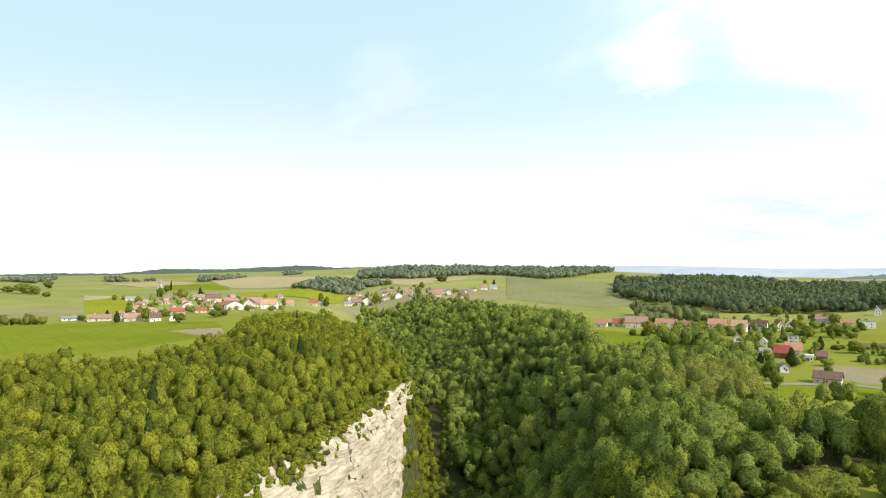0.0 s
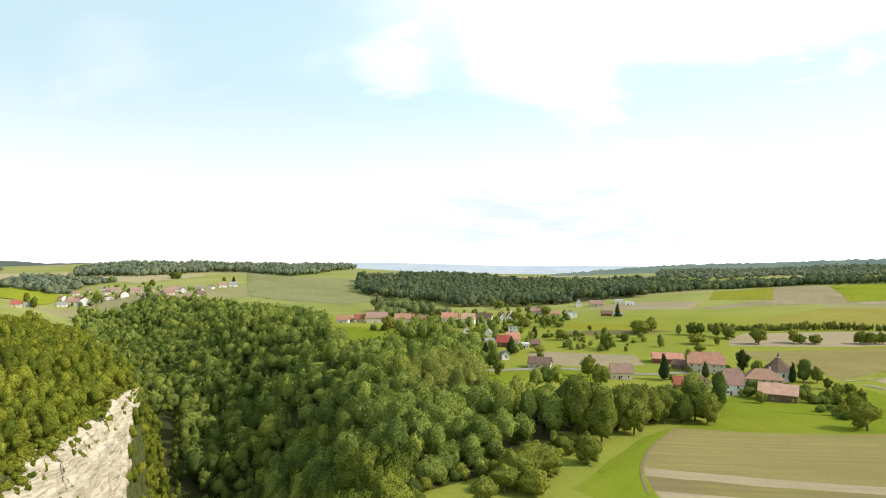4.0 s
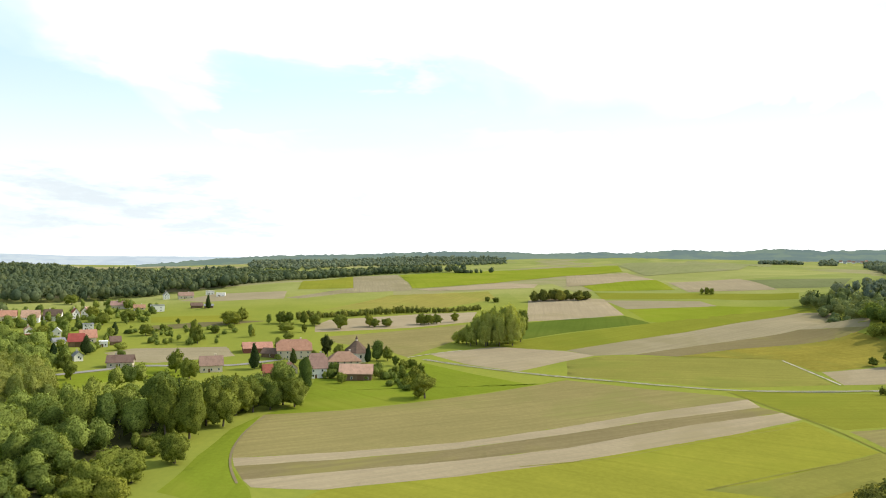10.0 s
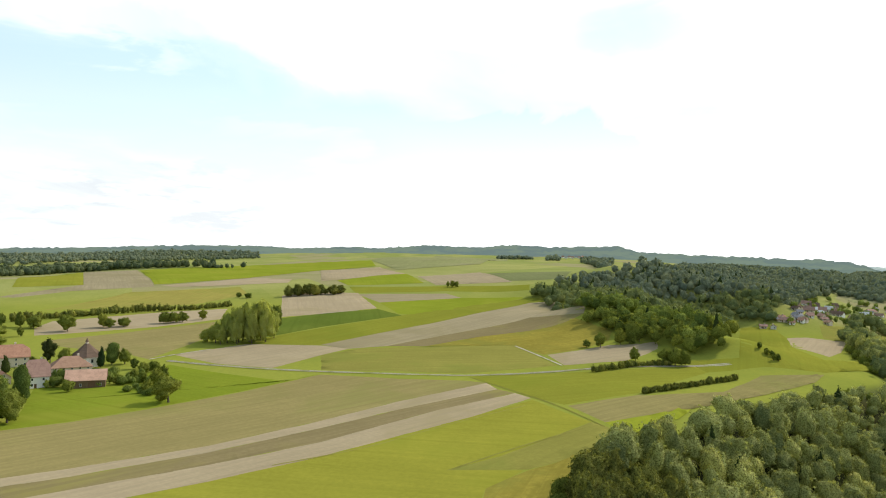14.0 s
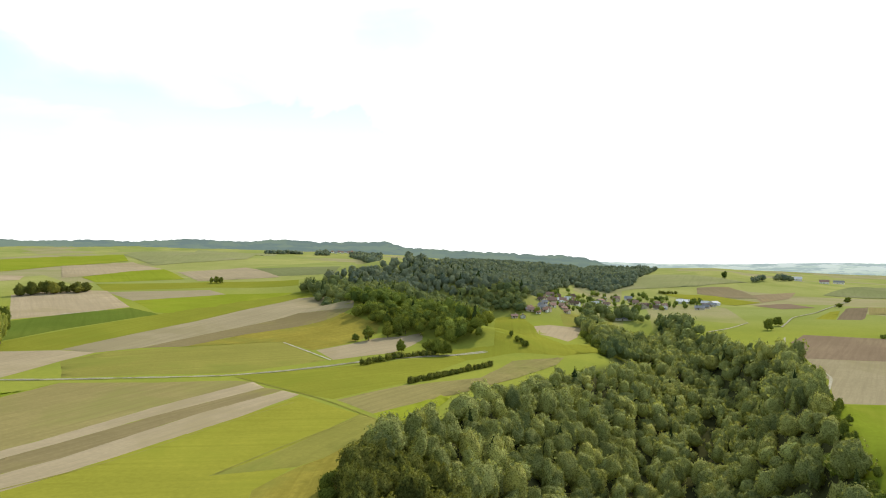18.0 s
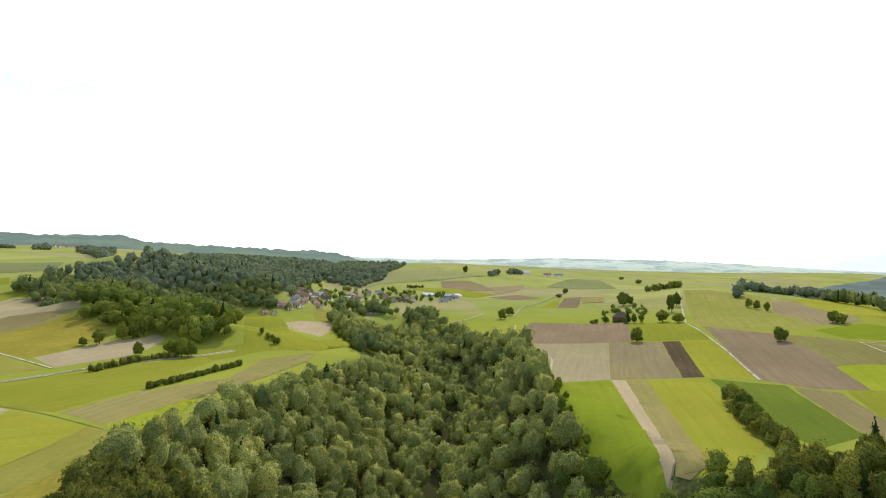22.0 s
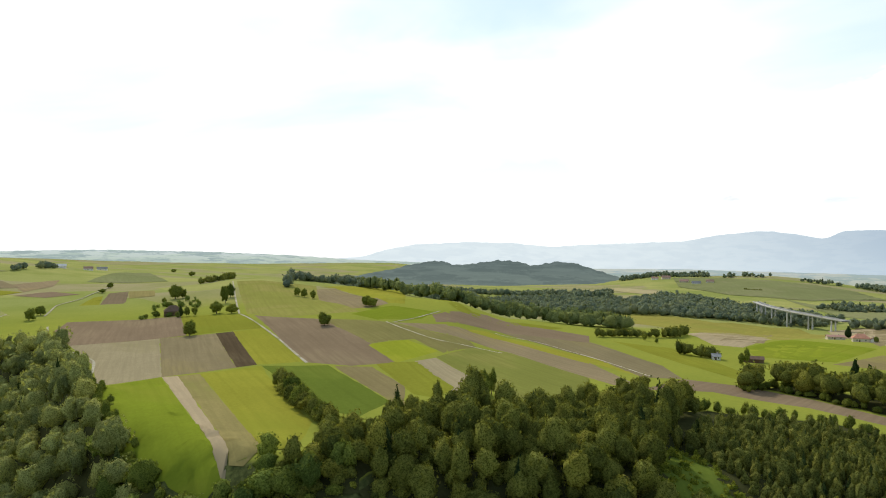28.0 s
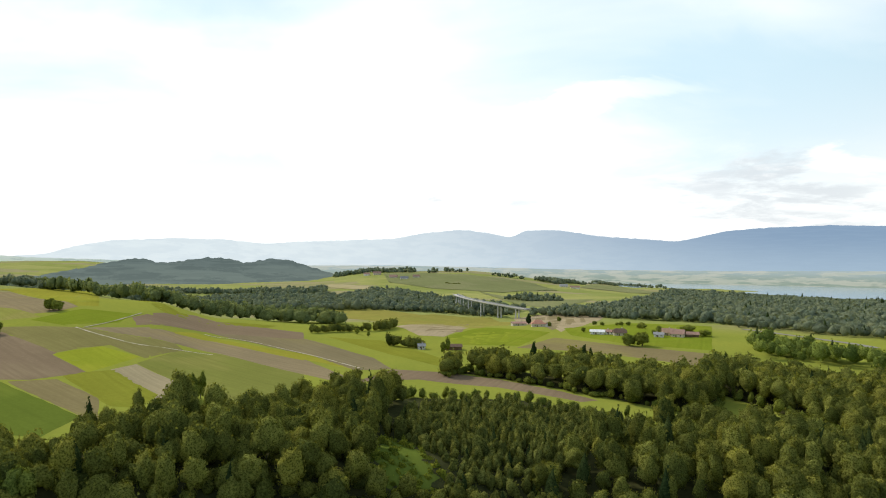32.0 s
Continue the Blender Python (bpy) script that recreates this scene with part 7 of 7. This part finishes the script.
house("g", 769.8, -108.5, 11.4, 5.1, -8, "rosebrown", "cream")
house("e", 778.2, -118.2, 5.8, 5.1, 6, "grey", "white")
house("g", 783, -127.6, 7.7, 4.5, 10, "brown", "white")
house("g", 843.7, -143.6, 12.5, 6.3, -4, "rosebrown", "cream")
house("e", 1087.1, -219.9, 9.9, 7.2, 6, "brown", "white")
house("g", 1076.1, -250.7, 13.5, 7.2, 0, "white", "white")
house("e", 1162.6, -286.2, 7.8, 6.8, -6, "grey", "white")
house("g", 1167.7, -309.1, 10.8, 6.9, 8, "rosebrown", "cream")
house("g", 1161.9, -326.3, 13.8, 6.9, 0, "grey", "white")
house("g", 1090.8, -317.5, 10.2, 6.5, -8, "rosebrown", "cream")
house("e", 1002.4, -303, 13.6, 8.5, 10, "brown", "cream")
house("g", 1013.3, -317.5, 9.5, 6.1, 4, "brown", "cream")
house("g", 1058.9, -341.2, 10, 5.4, -8, "rosebrown", "white")
house("e", 967, -323.8, 7.5, 5.8, 0, "grey", "white")
house("g", 1052.6, -380, 22.8, 6.4, 4, "white", "white")
house("g", 928.8, -357.2, 14.6, 5.7, -6, "grey", "cream")
house("g", 976.2, -383.5, 13.7, 5.1, 6, "brown", "wood")
house("g", 982.2, -396.4, 11.2, 5.2, 0, "grey", "white")
house("g", 743.3, -87.4, 7.3, 4.3, 8, "rosebrown", "cream")
house("e", 740.8, -95.8, 5.5, 4.3, 0, "brown", "white")
house("g", 862.9, -238.3, 26.2, 3.6, -3, "grey", "white")
house("h", 593.8, -422.1, 19, 10.1, 6, "brown", "wood")
house("g", 1509.4, -789.2, 31.9, 8.3, 3, "white", "white")
house("g", 1498.3, -847.9, 21, 8.4, 6, "rosebrown", "white")
house("g", 1784.2, -1046, 28.6, 8.4, -6, "grey", "white")
house("h", 31.6, -761.1, 16.7, 7.4, 6, "orange", "cream")
house("g", 55.7, -815.3, 18.6, 4, 14, "rosebrown", "cream")
house("e", 21.6, -762.2, 5, 4.3, 4, "brown", "white")
house("g", -27, -667.4, 15.2, 3.3, -2, "white", "white")
house("k", -47.6, -661.4, 13, 6.5, 10, "brown", "cream")
house("g", -38.1, -668.5, 8.2, 3.3, 0, "rosebrown", "white")
house("g", -91.3, -671.4, 11, 6.6, 12, "peach", "cream")
house("g", -97.8, -661.4, 13.1, 7.1, -10, "rosebrown", "cream")
house("g", -111.2, -665.7, 14.3, 4.9, 6, "rosebrown", "wood")
house("g", -81, -656.7, 9.7, 3.2, -4, "grey", "white")
house("g", 113.7, -538.9, 6.3, 3.6, 10, "grey", "white")
house("g", 89.8, -547.8, 15.4, 4.5, 6, "brown", "wood")
house("g", 674.9, -2280.1, 25.2, 9.7, 0, "rosebrown", "white")
house("g", 642.7, -2296.8, 31.1, 11.6, 8, "rosebrown", "cream")
house("g", 558.1, -2184.3, 29.4, 11, -8, "rosebrown", "cream")
house("g", 511.1, -2144.7, 28.7, 10.8, 6, "grey", "white")
house("g", 484.9, -2200.5, 25.7, 11, 0, "rosebrown", "white")
house("g", 14.5, -2217.9, 28.9, 9, 0, "grey", "white")
house("g", -21.8, -2193.9, 32.1, 8.9, 6, "rosebrown", "white")
house("g", 789.8, -120.9, 6.5, 5.2, -34, "grey", "white")
house("k", 1046.4, -190.6, 10.4, 6.1, 15, "white", "cream")
house("g", 815.8, -125.4, 8.1, 4.7, -27, "brown", "cream")
house("k", 772.2, -106.1, 7.6, 4.4, 19, "grey", "cream")
house("g", 1021.1, -209.4, 10.2, 6.8, -31, "brown", "white")
house("g", 764.5, -115.9, 6.3, 5, 18, "rose", "white")
house("g", 822.7, -150.7, 6.8, 4.8, -32, "rosebrown", "cream")
house("g", 1076.1, -207.8, 10.7, 8, -8, "white", "cream")
house("k", 822.5, -128.5, 6.8, 4.7, -24, "rosebrown", "cream")
house("g", 1019.6, -171.6, 7.6, 6.7, -30, "rose", "cream")
house("g", 1021.7, -204.7, 9.3, 6.8, 29, "brown", "cream")
house("e", 839.2, -134.2, 7.6, 4.2, 17, "rosebrown", "cream")
house("g", 783.4, -122.9, 8.4, 4.5, -18, "grey", "white")
house("g", 805.8, -139.8, 7.3, 5.3, 29, "rosebrown", "white")
house("g", 812.2, -154.3, 8.1, 4.7, 31, "rosebrown", "cream")
house("k", 780.3, -127.7, 8.4, 4.5, -18, "rosebrown", "cream")
house("g", 970.8, -183.5, 9.7, 5.6, 27, "rosebrown", "cream")
house("k", 777.8, -107.8, 8.3, 4.5, 3, "rose", "cream")
house("g", 806, -129.4, 6.6, 4.7, 3, "grey", "cream")
house("g", 1139.7, -229.6, 9.5, 7.6, 29, "brown", "cream")
house("g", 1078.5, -219.7, 8.1, 7.2, -22, "rose", "white")
house("e", 965.2, -209.5, 6.4, 7.2, -25, "rosebrown", "cream")
house("g", 794.2, -151.6, 6.6, 4.6, -31, "rose", "cream")
house("g", 776.6, -124.8, 6.4, 5.1, -25, "rose", "white")
house("k", 971.6, -179.6, 8, 7.2, 9, "white", "white")
house("e", 789.7, -123.9, 4.6, 4.6, -35, "grey", "cream")
house("e", 996.3, -399.7, 13.1, 7, -31, "white", "white")
house("g", 977.1, -315.1, 11.7, 5.8, -20, "brown", "cream")
house("g", 1031, -240.4, 10.3, 5.2, -29, "rosebrown", "white")
house("g", 1064.5, -378.8, 9.2, 6.4, -29, "white", "cream")
house("g", 1122.4, -321.5, 13.3, 5.7, 10, "brown", "cream")
house("g", 1037.6, -255.7, 7.8, 5.2, -19, "rosebrown", "white")
house("g", 965.7, -322.9, 5.8, 5, 32, "white", "white")
house("e", 1125.8, -266.2, 13.2, 6.6, -30, "rosebrown", "cream")
house("g", 1004.4, -241.1, 11.8, 5, 5, "brown", "white")
house("g", 1117.3, -266.6, 10.3, 5.6, -11, "grey", "white")
house("g", 1095.7, -272.8, 11.9, 5.5, -13, "rosebrown", "white")
house("g", 1039.5, -318.7, 10.6, 6.2, 20, "rosebrown", "white")
house("g", 987.5, -330.6, 8.5, 6.8, 23, "rosebrown", "cream")
house("e", 1144.3, -303, 11.6, 6.7, 19, "brown", "cream")
house("g", 1012, -396.4, 12.4, 6.2, -20, "white", "cream")
house("g", 946, -371.5, 11.6, 5.8, -22, "grey", "cream")
house("g", 3097.7, 455.9, 12.7, 10.2, -25, "rose", "white")
house("g", 3038.5, 432.5, 12.5, 10, -16, "grey", "white")
house("g", 3108.1, 427.4, 12.8, 10.2, -7, "rosebrown", "white")
house("g", 3051.6, 404.9, 12.5, 10, 2, "rose", "white")
house("g", 3120, 399.1, 12.8, 10.2, 11, "grey", "white")
house("g", 3066.9, 377.6, 12.6, 10.1, 20, "rosebrown", "white")
house("g", 3141.4, 371.8, 12.9, 10.3, 29, "rose", "white")
house("g", -314.6, 699.8, 5.6, 5, -23, "rosebrown", "white")
house("k", -366.9, 809.8, 8, 5.1, 33, "rosebrown", "white")
house("k", -478.9, 989.2, 8.1, 6.3, 20, "rose", "white")
house("k", -463.6, 975.3, 12.3, 5.3, -27, "rosebrown", "cream")
house("e", -328.5, 779.8, 7.6, 5.5, 34, "rosebrown", "white")
house("k", -353.6, 723.4, 7.2, 3.9, 34, "rose", "white")
house("g", -320, 869.3, 8.3, 5.3, 28, "rosebrown", "white")
house("e", -277.1, 835.7, 9.3, 5, -1, "rosebrown", "white")
house("e", -379.2, 1008, 7, 7, 4, "rosebrown", "cream")
house("g", -438.9, 1012, 7.2, 5.4, 13, "rosebrown", "white")
house("e", -417.8, 1026.6, 10.8, 8.1, -20, "brown", "cream")
house("k", -391, 779.1, 7.1, 4.3, -11, "rosebrown", "white")
house("g", -381.4, 1038, 8.1, 5.4, -36, "rose", "white")
house("k", -411.4, 858.8, 8.5, 6.2, -21, "peach", "cream")
house("g", -330.6, 721.3, 6.5, 5.2, -2, "brown", "white")
house("g", -314.2, 1175.1, 12.9, 5.9, 34, "rosebrown", "cream")
house("e", -372.1, 880.3, 6.2, 5.4, 23, "rose", "cream")
house("k", -431, 1049.4, 12, 7.4, 25, "rosebrown", "cream")
house("e", -334.1, 1013.6, 8.7, 6.1, -34, "rosebrown", "cream")
house("g", -442.1, 1120.3, 11.8, 6.9, 6, "rose", "white")
house("e", -342.9, 713, 7.7, 4.5, 24, "rosebrown", "white")
house("g", -341.7, 910.5, 9.5, 4.7, -30, "rosebrown", "white")
house("k", -223.2, 803.5, 6.1, 4.8, 7, "rosebrown", "white")
house("g", -356.7, 946.2, 11.5, 6.6, -27, "rosebrown", "white")
house("g", -280, 678.2, 7.8, 4.2, 10, "peach", "white")
house("g", -273.6, 921.5, 10.2, 6.3, 14, "rosebrown", "white")
house("k", -302, 993.5, 6.8, 5.1, -6, "rose", "cream")
house("g", -307.9, 878.9, 10.6, 5.3, -5, "rosebrown", "white")
house("k", -443.5, 995.9, 8.9, 6.2, -9, "rosebrown", "white")
house("g", -412.5, 1097.5, 10.5, 5.7, 9, "rose", "white")
house("e", -391, 844.2, 8.3, 4.5, -38, "peach", "cream")
house("g", -380.6, 1130, 10.7, 7.8, 32, "rose", "cream")
house("g", -308, 867, 9, 5.2, -30, "rosebrown", "white")
house("g", -249.9, 810.4, 6.2, 4.8, 36, "brown", "cream")
house("g", -149.3, 1289.8, 8.5, 7.4, 38, "brown", "white")
house("g", -186.5, 1333.1, 9.9, 6.6, -28, "rosebrown", "cream")
house("g", -151.8, 1316.2, 11.9, 5.4, -33, "rosebrown", "cream")
house("e", -85, 1250.7, 11.2, 7.1, -26, "rose", "cream")
house("g", -3.7, 1295.4, 9.5, 6.3, -23, "grey", "cream")
house("e", -54, 1218.7, 10.9, 6, 34, "brown", "white")
house("g", -80.2, 1195.4, 10.7, 5.9, -17, "brown", "white")
house("e", -58.4, 1218.6, 7.9, 7, 24, "brown", "cream")
house("e", -83.7, 1239.8, 8.1, 6.1, -25, "brown", "white")
house("e", -205.6, 1266.8, 10.4, 6.3, -37, "rosebrown", "white")
house("e", -211.4, 1273.3, 9.5, 8.4, 32, "rose", "white")
house("e", 12.8, 1322, 10.8, 7.5, -27, "brown", "white")
house("g", -190.8, 1271.9, 10.5, 6.3, 4, "brown", "white")
house("g", -127.1, 1243.5, 7.1, 5.1, 0, "rose", "cream")
house("g", 3, 1212.1, 9.9, 6.9, -2, "rosebrown", "white")
house("g", -163, 1345.9, 9.9, 5.5, -7, "grey", "white")
house("e", -145.1, 1241.8, 9.2, 6.1, 16, "brown", "cream")
house("e", -77.7, 1187.9, 8.7, 6.8, 6, "grey", "white")
house("g", -124.3, 1250.7, 10.2, 5.1, 24, "rose", "cream")
house("e", -84.9, 1199.5, 7.8, 5.9, -8, "rosebrown", "cream")


def prism(bm, sides, r0, r1, z0, z1, turn=0.0):
    lo = [bm.verts.new((math.cos(turn + 6.2832 * k / sides) * r0, math.sin(turn + 6.2832 * k / sides) * r0, z0)) for k in range(sides)]
    hi = [bm.verts.new((math.cos(turn + 6.2832 * k / sides) * r1, math.sin(turn + 6.2832 * k / sides) * r1, z1)) for k in range(sides)]
    for k in range(sides):
        bm.faces.new((lo[k], lo[(k + 1) % sides], hi[(k + 1) % sides], hi[k]))
    bm.faces.new(hi)
    bm.faces.new(lo[::-1])


# the chapel of the farm hamlet and the church tower of the far village
chapel = tagged(new("chapel"), "white eight-sided chapel with a brown tent roof and turret", "church")
cx, cy = 319.9, 321.1
chapel.matrix_world = pose(cx, cy, float(height(cx, cy))) @ Matrix.Diagonal((1.3, 1.3, 1.05, 1))
bm = bmesh.new()
prism(bm, 8, 6.2, 6.2, -1.0, 5.6)
part("wall", bm, WALL["white"], chapel)
bm = bmesh.new()
prism(bm, 8, 7.4, 3.9, 5.3, 8.6)
prism(bm, 8, 3.9, 0.9, 8.604, 12.2)
part("roof", bm, ROOF["brown"], chapel)
turret = bmesh.new()
prism(turret, 8, 0.6, 0.6, 12.0, 13.0)
turret = part("turret", turret, WALL["cream"], chapel)
bm = bmesh.new()
prism(bm, 8, 0.8, 0.06, 13.0, 15.2)
part("spire", bm, ROOF["brown"], turret)
for k in range(8):
    a = 22.5 + 45 * k
    win = new("window", CASE)
    win.parent, win.matrix_local = chapel, pose(0, 0, 3.2, 0, 0, a) @ Matrix.Translation((0, -5.74, 0)) @ Matrix.Diagonal((1, 1, 1.5, 1))
    new("pane", PANE).parent = win

tower = tagged(new("church_tower"), "grey stone church tower of the far village", "church")
cx, cy = -543.4, 1221.9
tower.matrix_world = pose(cx, cy, float(height(cx, cy)))
bm = bmesh.new()
box(bm, -3, 3, -3, 3, -2, 21)
part("wall", bm, WALL["cream"], tower)
bm = bmesh.new()
prism(bm, 4, 4.9, 0.1, 21.0, 29.0, 0.785)
part("roof", bm, ROOF["grey"], tower)
for zz in (10, 17):
    win = new("window", PANE)
    win.parent, win.matrix_local = tower, pose(0, -3.03, zz) @ Matrix.Diagonal((1.4, 1, 1.8, 1))

# the viaduct in the valley
CONCRETE = surface("concrete", (0.52, 0.51, 0.48), 0.10, (0.05, 0.8), 0.9)
viaduct = tagged(new("viaduct"), "pale concrete motorway viaduct on slender piers", "bridge")
ends = np.array(((223.5, -1380.0, -2.8), (66.4, -1145.1, -14.1)), float)
viaduct.matrix_world = pose(*ends[0])
rows = []
count = 40
for k in range(count + 1):
    t = k / count
    p = ends[0] + (ends[1] - ends[0]) * t + np.array((0, 0, 2.0 * math.sin(math.pi * t)))
    side = np.cross(ends[1] - ends[0], (0, 0, 1))
    side = side / np.linalg.norm(side)
    side = side + 0
    bow = side * 26 * math.sin(math.pi * t)
    for across, dz in ((-6, 0.0), (6, 0.0), (4.5, -1.7), (-4.5, -1.7)):
        rows.append(p + bow + side * across + (0, 0, dz) - ends[0])
v = np.array(rows)
f = []
for k in range(count):
    for c in range(4):
        f.append((k * 4 + c, k * 4 + (c + 1) % 4, k * 4 + 4 + (c + 1) % 4, k * 4 + 4 + c))
mesh_object("deck", v, np.array(f), CONCRETE, viaduct)
for across in (0, 1):
    pv, pf = [], []
    for k in range(count + 1):
        q = v[k * 4 + across]
        pv += [q + (0, 0, 0.004), q + (0, 0, 1.1)]
    for k in range(count):
        pf.append((2 * k, 2 * k + 2, 2 * k + 3, 2 * k + 1))
    mesh_object("parapet", np.array(pv), np.array(pf), CONCRETE, viaduct)
for k in (4, 10, 17, 24, 31, 37):
    mid = v[k * 4: k * 4 + 4].mean(0)
    for off in (-3.0, 3.0):
        bm = bmesh.new()
        gx_, gy_ = mid[0] + ends[0][0], mid[1] + ends[0][1]
        foot = float(height(gx_, gy_)) - ends[0][2] - 2
        prism(bm, 8, 1.3, 1.0, foot, mid[2] - 1.3)
        pier = part("pier", bm, CONCRETE, viaduct)
        e = (ends[1] - ends[0])[:2]
        e = e / np.linalg.norm(e)
        pier.matrix_local = Matrix.Translation((mid[0] - e[1] * off, mid[1] + e[0] * off, 0))


# ---------------------------------------------------------------- garden trees and shrubs of the villages
def gardens(label, poly, count, high, wide, seed):
    rand = np.random.default_rng(seed)
    p = np.array(poly)
    xy = rand.uniform(p.min(0), p.max(0), (count * 4, 2))
    xy = xy[inside(xy[:, 0], xy[:, 1], poly)][:count]
    ob = plant("garden_trees", label, xy, FAR_CROWNS if np.hypot(*p.mean(0)) > 700 else MID_CROWNS, LEAF, high, wide, rand, 0.0)
    tagged(ob, category="trees")


gardens("garden trees and shrubs of the village", [(111, 628), (186, 592), (213, 610), (198, 512), (183, 414), (223, 430), (277, 534), (338, 597), (406, 715), (397, 828), (269, 769), (168, 644)], 150, (5, 11), (5, 9), 38)
gardens("shrubs and fruit trees between the farm's houses", [(230, 319), (236, 296), (253, 278), (269, 282), (305, 315), (316, 352), (287, 370)], 26, (3, 6), (3.5, 6), 48)
gardens("garden trees of the far village", [(-392, 762), (-279, 650), (-237, 683), (-215, 813), (-260, 1016), (-418, 1204), (-514, 1267), (-538, 1119)], 90, (6, 11), (6, 10), 31)
gardens("garden trees of the second far village", [(-206, 1186), (-121, 1207), (16, 1155), (7, 1284), (-96, 1419), (-182, 1370)], 50, (6, 10), (6, 9), 38)
gardens("garden trees of the valley village", [(734, -90), (764, -118), (837, -171), (945, -317), (938, -383), (1066, -406), (1229, -357), (1255, -235), (1061, -155)], 130, (7, 11), (7, 10), 34)
gardens("young fruit trees in an orchard meadow", [(291, 561), (342, 496), (324, 443), (276, 433), (252, 477)], 45, (3, 5.5), (3.5, 6), 38)
gardens("fruit trees and shrubs round the hamlet", [(606, -392), (553, -424), (684, -519), (730, -527), (679, -461)], 28, (4, 8), (5, 8), 39)
gardens("small fruit trees of the orchard beside the farm", [(278, 318), (300, 290), (312, 262), (300, 236), (262, 226), (266, 248), (276, 276), (262, 300)], 46, (3, 6.5), (3.5, 6.5), 52)
